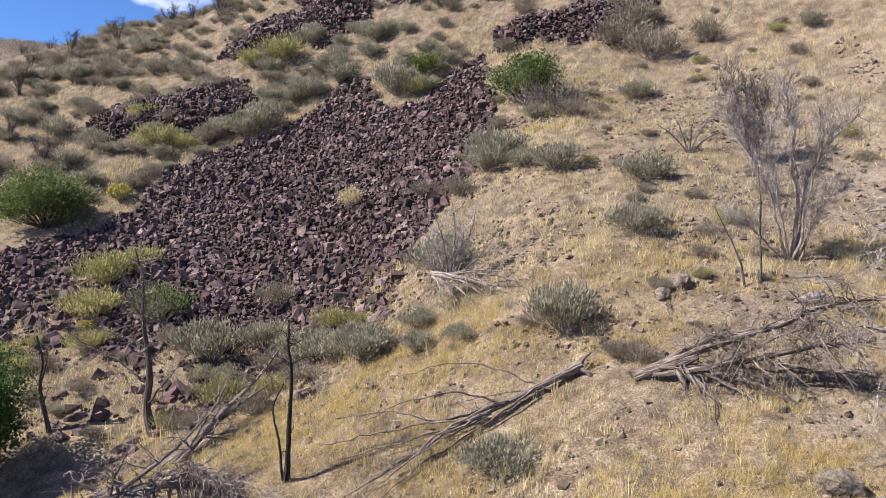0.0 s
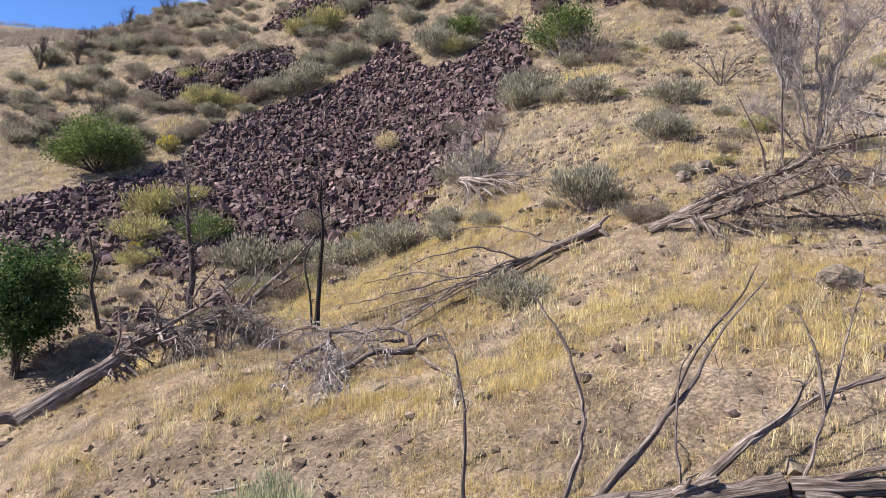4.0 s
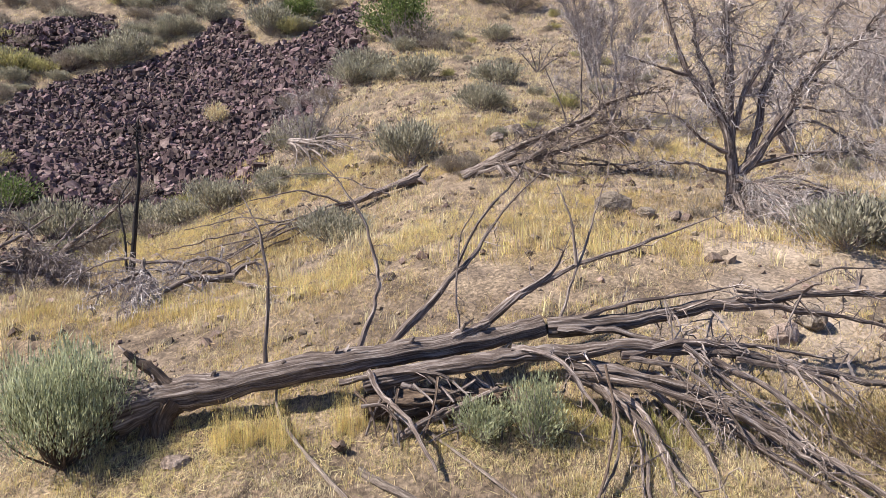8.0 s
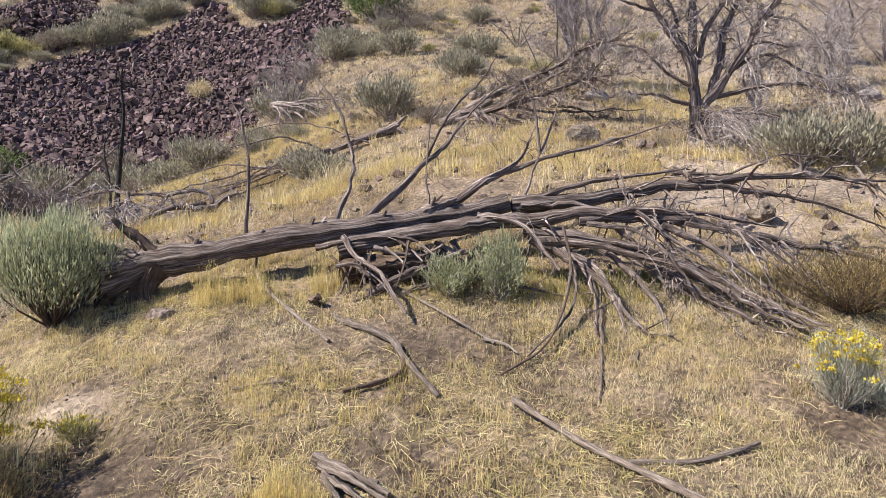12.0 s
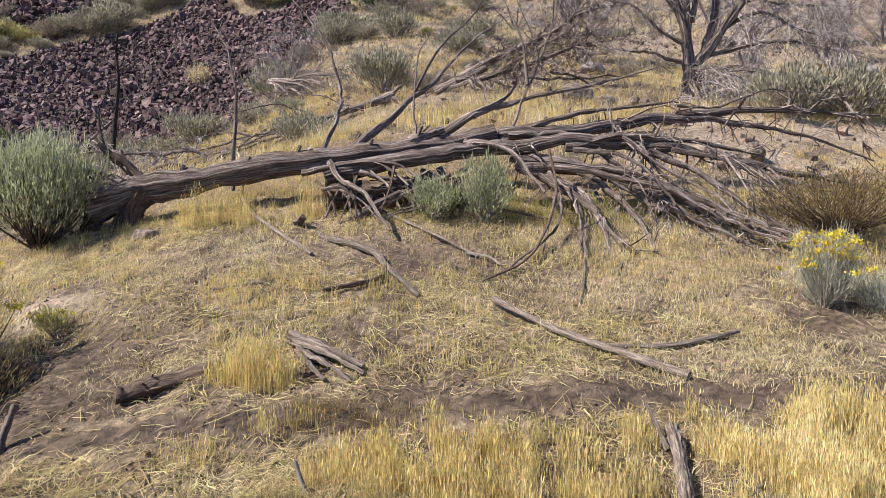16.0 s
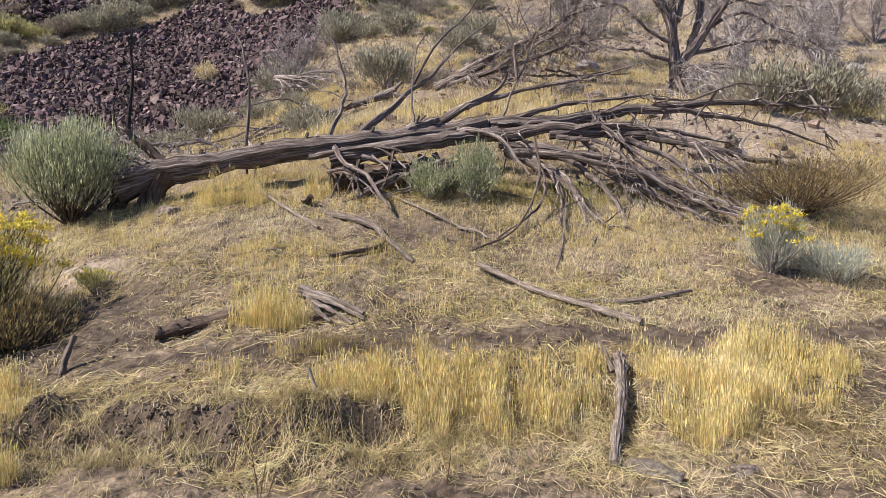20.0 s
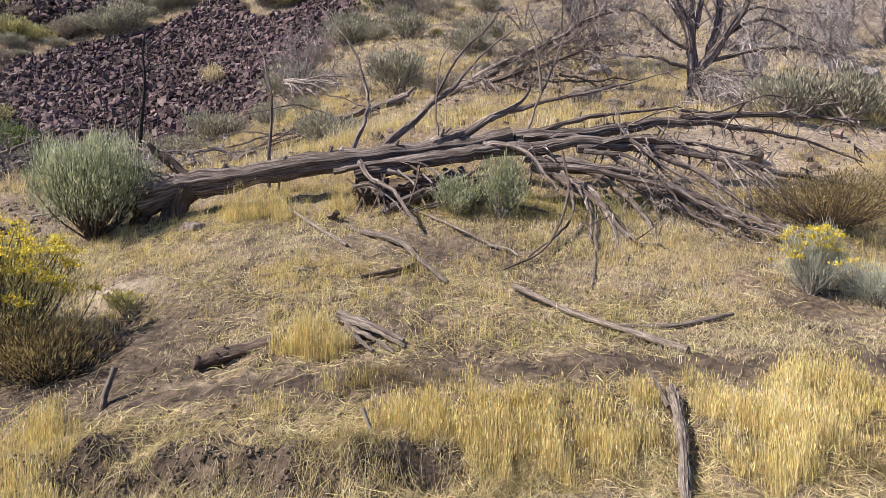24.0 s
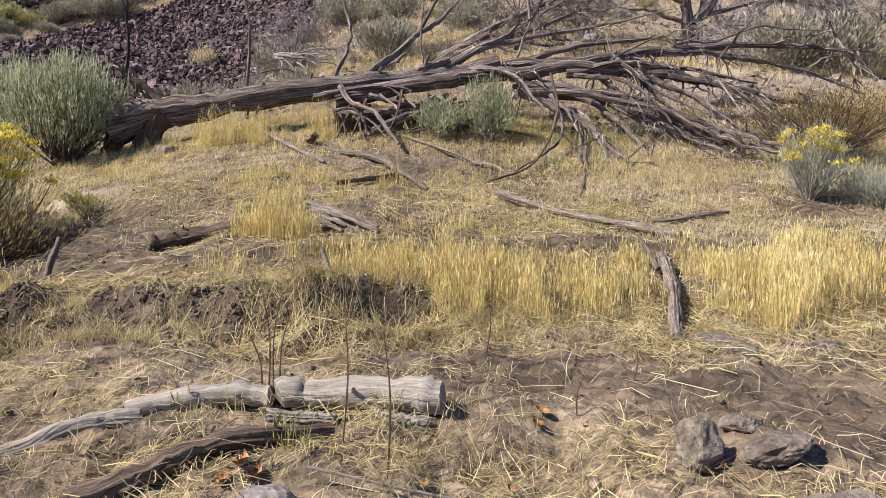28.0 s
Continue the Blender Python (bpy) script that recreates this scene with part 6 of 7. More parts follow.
limbs.append(("limb", [(0.27, 9.8, 6.2), (1.63, 9.4, 6.4), (2.94, 9.0, 6.84), (4.0, 8.8, 7.0)], 0.07, 0.015, 50, 1.0, 0.2, 3))
limbs.append(("limb", [(0.6, 9.7, 6.26), (1.18, 9.2, 5.84), (1.9, 8.7, 5.36), (2.55, 8.2, 5.05)], 0.06, 0.015, 14, 0.6, 0.2, 2))
limbs.append(("limb", [(0.7, 9.65, 6.2), (1.1, 9.3, 5.8), (1.25, 9.0, 5.3)], 0.05, 0.012, 50, 0.6, 0.6, 2))
limbs.append(("limb", [(0.9, 9.6, 6.3), (1.5, 9.2, 6.0), (2.2, 8.8, 5.7), (3.2, 8.4, 5.5)], 0.05, 0.012, 20, 0.7, 0.4, 2))
limbs.append(("limb", [(0.8, 9.6, 6.25), (1.0, 9.1, 5.8), (1.05, 8.7, 5.15)], 0.035, 0.01, 40, 0.6, 0.6, 2))
limbs.append(("limb", [(0.0, 9.9, 6.1), (0.9, 9.75, 6.65), (2.0, 9.6, 7.05), (3.4, 9.4, 7.3)], 0.06, 0.012, 30, 0.8, 0.2, 3))
limbs.append(("limb", [(-0.1, 10.0, 6.0), (0.9, 9.5, 6.3), (2.0, 9.2, 6.75), (3.0, 9.0, 7.3), (3.6, 9.0, 7.7)], 0.05, 0.012, 30, 0.8, 0.2, 3))
limbs.append(("limb", [(0.6, 9.6, 6.2), (0.85, 9.2, 5.75), (1.5, 8.6, 5.3)], 0.05, 0.012, 16, 0.5, 0.4, 2))
limbs.append(("limb", [(0.75, 9.6, 6.2), (1.3, 9.1, 5.7), (1.7, 8.5, 5.15)], 0.045, 0.012, 16, 0.5, 0.4, 2))
limbs.append(("limb", [(1.2, 9.55, 6.4), (2.2, 9.5, 6.3), (3.4, 9.4, 6.3), (4.6, 9.2, 6.2)], 0.05, 0.012, 24, 0.8, 0.3, 2))
limbs.append(("limb", [(1.0, 9.5, 6.1), (1.06, 8.81, 5.66), (0.98, 7.8, 5.22), (0.82, 6.61, 5.05)], 0.022, 0.008, 10, 0.4, 0.6, 1))
limbs.append(("limb", [(1.04, 9.5, 6.1), (1.13, 8.75, 5.68), (1.05, 7.64, 5.28), (0.86, 6.35, 4.96)], 0.022, 0.008, 10, 0.4, 0.6, 1))
limbs.append(("limb", [(0.97, 9.5, 6.1), (1.0, 8.79, 5.66), (0.91, 7.75, 5.23), (0.75, 6.53, 5.01)], 0.022, 0.008, 10, 0.4, 0.6, 1))
limbs.append(("limb", [(1.08, 9.5, 6.1), (1.22, 8.85, 5.65), (1.19, 7.91, 5.19), (1.03, 6.81, 5.12)], 0.022, 0.008, 10, 0.4, 0.6, 1))
limbs.append(("limb", [(1.12, 9.5, 6.11), (1.28, 8.76, 5.68), (1.23, 7.69, 5.27), (1.03, 6.43, 5.01)], 0.022, 0.008, 10, 0.4, 0.6, 1))
limbs.append(("limb", [(1.33, 9.5, 5.83), (1.65, 8.68, 5.34), (1.8, 7.48, 5.16), (1.91, 6.07, 5.02)], 0.045, 0.012, 22, 0.6, 0.4, 2))
limbs.append(("limb", [(1.59, 9.5, 6.12), (2.23, 9.1, 5.93), (2.69, 8.51, 5.66), (3.13, 7.82, 5.46), (3.35, 7.05, 5.36)], 0.045, 0.012, 22, 0.6, 0.4, 2))
limbs.append(("limb", [(2.1, 9.5, 5.98), (2.45, 9.16, 5.69), (2.6, 8.67, 5.6), (2.84, 8.09, 5.64)], 0.05, 0.012, 22, 0.6, 0.4, 2))
limbs.append(("limb", [(2.53, 9.5, 6.38), (3.14, 9.42, 6.26), (3.73, 9.31, 5.92), (4.22, 9.17, 5.93)], 0.03, 0.012, 22, 0.6, 0.4, 2))
dead_tree("fallen_tree", at, "shattered fallen juniper with upswept and drooping limbs", "fallen tree", limbs, BARK, 121, DARK_TWIG, 0.2, more=1.1)
at = (-12.4, 5.3, hz(-12.4, 5.3))
limbs = []
limbs.append(("trunk", [(-12.5, 5.2, 2.3), (-11.67, 6.5, 3.2), (-11.3, 7.5, 3.7), (-10.41, 8.2, 3.85), (-8.9, 8.6, 3.7)], 0.19, 0.06, 44, 1.0, 0.2, 3))
limbs.append(("limb", [(-11.42, 7.3, 3.6), (-10.45, 8.5, 4.39), (-9.87, 9.5, 5.04)], 0.06, 0.015, 14, 0.8, 0, 2))
limbs.append(("limb", [(-11.0, 7.8, 3.8), (-10.2, 7.4, 3.6), (-9.2, 7.0, 3.3)], 0.06, 0.015, 60, 0.8, 0.5, 3))
limbs.append(("limb", [(-10.4, 8.2, 3.9), (-9.4, 8.0, 4.2), (-8.3, 7.8, 3.8)], 0.05, 0.012, 60, 0.8, 0.5, 3))
limbs.append(("limb", [(-11.6, 6.7, 3.3), (-11.3, 6.6, 3.9), (-11.3, 6.6, 4.6)], 0.035, 0.01, 10, 0.7, 0, 2))
limbs.append(("limb", [(-11.2, 7.6, 3.7), (-10.9, 7.4, 4.3), (-10.5, 7.3, 4.9)], 0.035, 0.01, 12, 0.7, 0, 2))
limbs.append(("limb", [(-9.8, 8.4, 3.85), (-9.2, 7.6, 3.4), (-8.6, 7.0, 3.15)], 0.04, 0.01, 50, 0.8, 0.5, 3))
limbs.append(("root", [(-12.4, 5.3, 2.35), (-12.8, 5.0, 2.45), (-13.1, 4.9, 2.2)], 0.16, 0.05, 5, 0.4, 0.2, 1))
dead_tree("fallen_tree", at, "brown fallen tree with a charred butt and grey twigs", "fallen tree", limbs, BARK, 122, DARK_TWIG, more=1.3, fat=1.3)
at = (-4.7, 6.6, hz(-4.7, 6.6))
limbs = []
limbs.append(("trunk", [(-4.66, 6.5, 3.8), (-5.0, 6.3, 3.79), (-5.33, 6.1, 3.81), (-5.68, 5.7, 3.62), (-5.8, 5.4, 3.52), (-5.78, 4.7, 3.4)], 0.075, 0.025, 16, 0.6, 0.4, 2))
limbs.append(("limb", [(-4.73, 6.5, 3.9), (-4.88, 6.6, 4.11), (-5.12, 6.7, 4.19), (-5.47, 6.8, 4.14), (-5.85, 6.8, 4.02), (-6.23, 6.8, 4.08)], 0.05, 0.02, 14, 0.5, 0.4, 2))
limbs.append(("limb", [(-6.47, 6.6, 4.09), (-6.85, 6.7, 4.14), (-7.24, 6.7, 4.06), (-7.64, 6.7, 3.91), (-7.88, 6.6, 3.79)], 0.035, 0.008, 20, 0.6, 0.4, 2))
limbs.append(("limb", [(-6.51, 6.5, 3.89), (-6.73, 6.2, 3.76), (-6.95, 6.0, 3.55), (-7.17, 5.6, 3.37)], 0.035, 0.008, 16, 0.5, 0.4, 2))
limbs.append(("limb", [(-6.5, 6.4, 3.81), (-6.79, 6.0, 3.71), (-6.65, 5.3, 3.45), (-6.39, 4.6, 3.31)], 0.035, 0.008, 16, 0.5, 0.4, 2))
limbs.append(("limb", [(-6.43, 6.5, 4.09), (-6.24, 6.0, 3.74), (-5.94, 5.1, 3.47), (-5.53, 4.05, 3.28)], 0.045, 0.01, 60, 0.7, 0.9, 2))
limbs.append(("limb", [(-6.47, 6.6, 4.07), (-6.04, 6.6, 4.11), (-5.68, 6.5, 4.08), (-5.83, 6.2, 3.75), (-6.01, 6.0, 3.51)], 0.035, 0.01, 18, 0.5, 0.4, 2))
limbs.append(("limb", [(-4.66, 6.5, 3.73), (-3.91, 5.2, 3.75), (-3.44, 4.35, 3.73), (-3.17, 3.45, 3.59)], 0.04, 0.012, 10, 0.5, 0.4, 2))
limbs.append(("limb", [(-5.26, 4.35, 3.35), (-4.94, 4.55, 3.43), (-4.73, 4.95, 3.52), (-4.72, 5.6, 3.57), (-4.75, 6.3, 3.73)], 0.035, 0.012, 12, 0.4, 0.4, 2))
limbs.append(("root", [(-4.71, 6.5, 3.85), (-4.51, 6.55, 4.02), (-4.22, 6.5, 4.12)], 0.07, 0.02, 8, 0.3, 0.4, 2))
limbs.append(("limb", [(-6.43, 6.5, 3.98), (-6.02, 6.0, 3.75), (-5.62, 5.0, 3.48), (-5.34, 4.2, 3.32)], 0.019, 0.006, 14, 0.5, 0.8, 2))
limbs.append(("limb", [(-6.43, 6.5, 3.97), (-6.42, 6.0, 3.73), (-5.89, 5.0, 3.47), (-5.68, 4.2, 3.29)], 0.019, 0.006, 14, 0.5, 0.8, 2))
limbs.append(("limb", [(-6.43, 6.5, 3.95), (-5.95, 6.0, 3.76), (-5.66, 5.0, 3.48), (-5.34, 4.2, 3.32)], 0.024, 0.006, 14, 0.5, 0.8, 2))
limbs.append(("limb", [(-6.43, 6.5, 4.02), (-6.36, 6.0, 3.73), (-5.95, 5.0, 3.46), (-5.51, 4.2, 3.31)], 0.021, 0.006, 14, 0.5, 0.8, 2))
limbs.append(("limb", [(-6.43, 6.5, 4.1), (-6.36, 6.0, 3.73), (-5.94, 5.0, 3.46), (-5.67, 4.2, 3.29)], 0.013, 0.006, 14, 0.5, 0.8, 2))
limbs.append(("limb", [(-6.43, 6.5, 3.99), (-6.14, 6.0, 3.74), (-5.62, 5.0, 3.48), (-5.2, 4.2, 3.33)], 0.022, 0.006, 14, 0.5, 0.8, 2))
limbs.append(("limb", [(-6.43, 6.5, 3.97), (-6.05, 6.0, 3.75), (-5.62, 5.0, 3.48), (-5.36, 4.2, 3.32)], 0.012, 0.006, 14, 0.5, 0.8, 2))
limbs.append(("limb", [(-5.0, 6.9, 3.9), (-5.85, 7.2, 3.85), (-6.98, 7.6, 3.9), (-8.4, 8.0, 3.65)], 0.04, 0.01, 24, 0.8, 0.3, 3))
dead_tree("fallen_tree", at, "small uprooted dead tree with arched limbs", "fallen tree", limbs, BARK, 123, TWIG, more=1.6, fat=1.2)
at = (-12.53, 11.40, hz(-12.53, 11.40))
limbs = []
limbs.append(("trunk", [(-12.53, 11.4, 2.85), (-11.89, 11.76, 3.34), (-11.2, 12.29, 4.1), (-10.26, 12.91, 5.09), (-9.82, 13.6, 5.87)], 0.13, 0.014, 20, 0.8, 0.2, 3))
limbs.append(("limb", [(-12.16, 11.4, 2.93), (-11.5, 11.93, 3.42), (-10.95, 12.7, 3.65), (-10.72, 13.6, 3.65)], 0.1, 0.014, 14, 0.8, 0.2, 3))
limbs.append(("limb", [(-11.91, 11.4, 3.14), (-11.36, 11.93, 3.81), (-10.92, 12.7, 4.22), (-10.37, 13.6, 4.64)], 0.07, 0.014, 16, 0.8, 0.2, 3))
limbs.append(("limb", [(-11.66, 11.4, 3.47), (-11.37, 12.29, 4.31), (-11.62, 13.6, 5.02)], 0.04, 0.014, 14, 0.8, 0.2, 3))
limbs.append(("limb", [(-11.18, 11.4, 3.82), (-10.62, 12.29, 3.45), (-10.42, 13.6, 3.16)], 0.035, 0.014, 12, 0.8, 0.2, 3))
dead_tree("fallen_tree", at, "thin dark fallen tree bristling with twigs", "fallen tree", limbs, BARK, 124, DARK_TWIG, fat=1.1)
at = (-5.61, 16.3, hz(-5.61, 16.3))
limbs = []
limbs.append(("limb", [(-6.0, 16.6, 7.6), (-4.43, 16.0, 7.52), (-3.3, 15.4, 7.11)], 0.05, 0.012, 16, 0.7, 0.3, 2))
limbs.append(("limb", [(-6.0, 16.6, 7.6), (-4.61, 16.0, 7.24), (-3.65, 15.4, 6.56)], 0.055, 0.012, 16, 0.7, 0.3, 2))
limbs.append(("limb", [(-6.0, 16.6, 7.6), (-4.91, 16.0, 7.2), (-4.22, 15.4, 6.5)], 0.05, 0.012, 16, 0.7, 0.3, 2))
limbs.append(("limb", [(-6.0, 16.6, 7.6), (-5.26, 16.0, 7.17), (-4.91, 15.4, 6.43)], 0.045, 0.012, 16, 0.7, 0.3, 2))
limbs.append(("limb", [(-6.0, 16.6, 7.6), (-4.25, 16.0, 7.71), (-2.96, 15.4, 7.48)], 0.045, 0.012, 16, 0.7, 0.3, 2))
limbs.append(("limb", [(-6.0, 16.6, 7.6), (-4.43, 16.0, 7.34), (-3.31, 15.4, 6.77)], 0.04, 0.012, 16, 0.7, 0.3, 2))
limbs.append(("limb", [(-6.0, 16.6, 7.6), (-4.72, 16.0, 7.56), (-3.86, 15.4, 7.2)], 0.05, 0.012, 16, 0.7, 0.3, 2))
limbs.append(("limb", [(-6.0, 16.6, 7.6), (-5.6, 16.0, 7.24), (-5.55, 15.4, 6.57)], 0.035, 0.012, 16, 0.7, 0.3, 2))
limbs.append(("limb", [(-6.0, 16.6, 7.6), (-4.11, 16.0, 7.86), (-2.7, 15.4, 7.78)], 0.035, 0.012, 16, 0.7, 0.3, 2))
dead_tree("fallen_branch", at, "bleached fallen branch with splayed twigs", "branch", limbs, GREY_WOOD, 126, GREY_WOOD, fat=1.3)
at = (-5.40, 17.2, hz(-5.40, 17.2))
limbs = []
limbs.append(("stem", [(-5.59, 17.2, 7.37), (-5.99, 17.2, 7.84), (-6.59, 17.1, 8.33)], 0.04, 0.010, 24, 0.7, 0.0, 3))
limbs.append(("stem", [(-5.55, 17.2, 7.46), (-5.64, 17.2, 8.49), (-5.93, 17.1, 9.52)], 0.04, 0.010, 24, 0.7, 0.0, 3))
limbs.append(("stem", [(-5.47, 17.2, 7.55), (-5.29, 17.2, 8.79), (-5.31, 17.1, 10.02)], 0.04, 0.010, 24, 0.7, 0.0, 3))
limbs.append(("stem", [(-5.4, 17.2, 7.55), (-4.86, 17.2, 8.63), (-4.54, 17.1, 9.7)], 0.04, 0.010, 24, 0.7, 0.0, 3))
limbs.append(("stem", [(-5.29, 17.2, 7.46), (-4.54, 17.2, 8.05), (-4.02, 17.1, 8.65)], 0.04, 0.010, 24, 0.7, 0.0, 3))
limbs.append(("stem", [(-5.4, 17.2, 7.65), (-5.05, 17.2, 8.43), (-4.93, 17.1, 9.22)], 0.04, 0.010, 24, 0.7, 0.0, 3))
limbs.append(("stem", [(-5.59, 17.2, 7.46), (-5.83, 17.2, 8.21), (-6.29, 17.1, 8.97)], 0.04, 0.010, 24, 0.7, 0.0, 3))
dead_tree("dead_shrub", at, "bare grey shrub standing over fallen branches", "dead shrub", limbs, GREY_WOOD, 125, TWIG, fat=1.3)
at = (5.49, 23.50, hz(5.49, 23.50))
limbs = []
limbs.append(("limb", [(5.49, 23.5, 10.98), (4.94, 23.5, 12.65), (4.25, 23.4, 14.21)], 0.07, 0.018, 40, 1.1, 0.0, 3))
limbs.append(("limb", [(5.49, 23.5, 10.98), (5.08, 23.5, 12.99), (4.56, 23.4, 14.88)], 0.07, 0.018, 40, 1.1, 0.0, 3))
limbs.append(("limb", [(5.49, 23.5, 10.98), (5.29, 23.5, 12.91), (5.01, 23.4, 14.7)], 0.07, 0.018, 40, 1.1, 0.0, 3))
limbs.append(("limb", [(5.49, 23.5, 10.98), (5.5, 23.5, 12.73), (5.48, 23.4, 14.35)], 0.07, 0.018, 40, 1.1, 0.0, 3))
limbs.append(("limb", [(5.49, 23.5, 10.98), (5.75, 23.5, 12.61), (6.02, 23.4, 14.11)], 0.07, 0.018, 40, 1.1, 0.0, 3))
limbs.append(("limb", [(5.49, 23.5, 10.98), (5.98, 23.5, 12.44), (6.55, 23.4, 13.76)], 0.07, 0.018, 40, 1.1, 0.0, 3))
limbs.append(("limb", [(5.49, 23.5, 10.98), (5.17, 23.5, 12.31), (4.76, 23.4, 13.54)], 0.07, 0.018, 40, 1.1, 0.0, 3))
limbs.append(("limb", [(5.49, 23.5, 10.98), (5.63, 23.5, 12.18), (5.78, 23.4, 13.26)], 0.07, 0.018, 40, 1.1, 0.0, 3))
dead_tree("dead_tree", at, "dense grey fire-killed tree with a bleached top", "dead tree", limbs, GREY_WOOD, 127, DARK_TWIG, more=0.7, spread=0.5, up=0.4, fat=1.3)

# burnt snags
dead_tree("burnt_snag", (-18.75, 14.9, hz(-18.75, 14.9)), "charred crooked snag on dry grass", "snag",
          [("trunk", [(-18.72, 14.9, 1.6), (-18.96, 14.9, 2.93), (-19.14, 14.9, 4.0), (-18.99, 14.9, 4.95), (-19.17, 14.9, 5.85)], 0.10, 0.03, 14, 0.7, 0, 2),
           ("limb", [(-19.05, 14.9, 4.4), (-18.8, 14.85, 4.9), (-18.7, 14.8, 5.45)], 0.045, 0.012, 6, 0.4, 0, 2),
           ("limb", [(-19.1, 14.9, 3.6), (-19.4, 14.8, 3.8), (-19.7, 14.8, 3.85)], 0.03, 0.008, 6, 0.4, 0, 2)], SCORCHED, 130, SCORCHED)
dead_tree("burnt_snag", (-15.3, 15.15, hz(-15.3, 15.15)), "tall scorched snag with bare side limbs", "snag",
          [("trunk", [(-15.2, 15.15, 2.3), (-15.42, 15.18, 3.4), (-15.3, 15.2, 4.6), (-15.44, 15.2, 6.3), (-15.36, 15.2, 7.4), (-15.62, 15.3, 8.7)], 0.14, 0.018, 42, 1.0, 0, 3),
           ("limb", [(-15.4, 15.15, 4.3), (-15.75, 15.1, 4.6), (-16.66, 15.0, 5.22), (-17.3, 14.9, 5.5), (-18.1, 14.8, 6.05)], 0.042, 0.008, 24, 0.8, 0, 3),
           ("limb", [(-15.4, 15.2, 5.4), (-16.2, 15.3, 5.7), (-17.1, 15.3, 6.0), (-17.8, 15.3, 6.4)], 0.028, 0.006, 22, 0.7, 0, 3),
           ("limb", [(-15.25, 15.1, 3.6), (-14.8, 15.0, 4.1), (-14.19, 15.0, 4.75), (-13.3, 14.9, 5.3)], 0.036, 0.008, 24, 0.7, 0, 3),
           ("limb", [(-15.4, 15.2, 6.0), (-15.0, 15.1, 6.6), (-14.4, 15.0, 7.0)], 0.028, 0.006, 24, 0.7, 0, 3),
           ("limb", [(-15.4, 15.2, 6.6), (-15.9, 15.3, 7.3), (-16.3, 15.3, 8.1)], 0.024, 0.006, 24, 0.7, 0, 3)], SCORCHED, 131, DARK_TWIG, more=0.7)
dead_tree("burnt_snag", (-7.95, 9.2, hz(-7.95, 9.2)), "slim blackened snag, burnt to charcoal", "snag",
          [("trunk", [(-7.95, 9.2, 3.45), (-7.86, 9.2, 4.3), (-7.79, 9.2, 5.1), (-7.70, 9.2, 6.1), (-7.75, 9.22, 6.7), (-7.72, 9.25, 7.25)], 0.068, 0.016, 14, 0.45, 0, 2),
           ("limb", [(-7.72, 9.2, 6.3), (-7.4, 9.15, 6.45), (-7.0, 9.1, 6.5)], 0.018, 0.006, 6, 0.3, 0, 2),
           ("stem", [(-8.02, 9.2, 3.6), (-8.06, 9.2, 4.5), (-8.18, 9.2, 5.3), (-7.9, 9.2, 5.9)], 0.036, 0.012, 8, 0.35, 0, 2)], CHAR, 132, CHAR)
for k, (x, y, h) in enumerate(((-47.4, 42.5, 4.2), (-44.6, 43.5, 3.8), (-46.3, 51.9, 4.0), (-43.3, 54.4, 4.2), (-39.6, 57.5, 4.0), (-37.8, 58.5, 2.8), (-32.9, 54.7, 4.4), (-40.3, 37.4, 3.0), (-35.3, 34.8, 4.0), (-49.0, 50.0, 2.6), (-51.5, 47.0, 2.4), (-60.0, 66.0, 2.6), (-66.0, 70.0, 3.0), (-70.0, 73.0, 2.4))):
    q = np.random.default_rng(140 + k)
    limbs, h = [], h * 0.64
    for _ in range(9):
        a, out = q.uniform(0, 6.28), q.uniform(0.1, 0.42) * h
        dx, dy, top = out * math.cos(a), out * math.sin(a), h * q.uniform(0.65, 1.0)
        limbs.append(("limb", drop([(x + dx * 0.06, y + dy * 0.06, -0.1), (x + dx * 0.35, y + dy * 0.35, top * 0.4), (x + dx * 0.8, y + dy * 0.8, top * 0.75), (x + dx, y + dy, top)]), 0.014 * h, 0.008, 20, h * 0.24, 0, 3))
    dead_tree("burnt_tree", (x, y, hz(x, y)), "fire-killed bare tree near the ridge", "dead tree", limbs, SCORCHED, 140 + k, SCORCHED, group="burnt trees near the ridge")


def green_tree(x, y, h, w, seed, label):
    r = np.random.default_rng(seed)
    root = thing("green_tree", (x, y, hz(x, y)), label, "tree")
    b, lb = Build(), Build()
    tops = []
    for k in range(7):
        a = r.uniform(0, 6.283)
        tip = np.array([w / 2 * 0.8 * math.cos(a), w / 2 * 0.8 * math.sin(a), h * r.uniform(0.6, 0.95)])
        line = bend([(r.normal(0, 0.06), r.normal(0, 0.06), -0.1), tip * (0.35, 0.35, 0.45) + r.normal(0, 0.1, 3), tip], 8)
        tube(b, line, np.linspace(0.055, 0.015, 8), 7, 0.08, r)
        tops.append(line)
    part("trunk", b, SCORCHED, root)
    for k in range(230):
        line = tops[k % 7]
        c = line[r.integers(4, 8)] + r.normal(0, 1, 3) * (w * 0.15, w * 0.15, h * 0.11)
        n = r.integers(60, 150)
        p = c + r.normal(0, 1, (n, 3)) * (w * 0.075, w * 0.075, h * 0.045)
        leaves(lb, p, r.normal(0, 1, (n, 3)) + (0, 0, -0.2), 0.12, 0.036, r)
    part("crown", lb, DARK_LEAF, root)
    return root


green_tree(-19.75, 12.1, 3.8, 3.0, 150, "dark green leafy tree beside burnt snags")

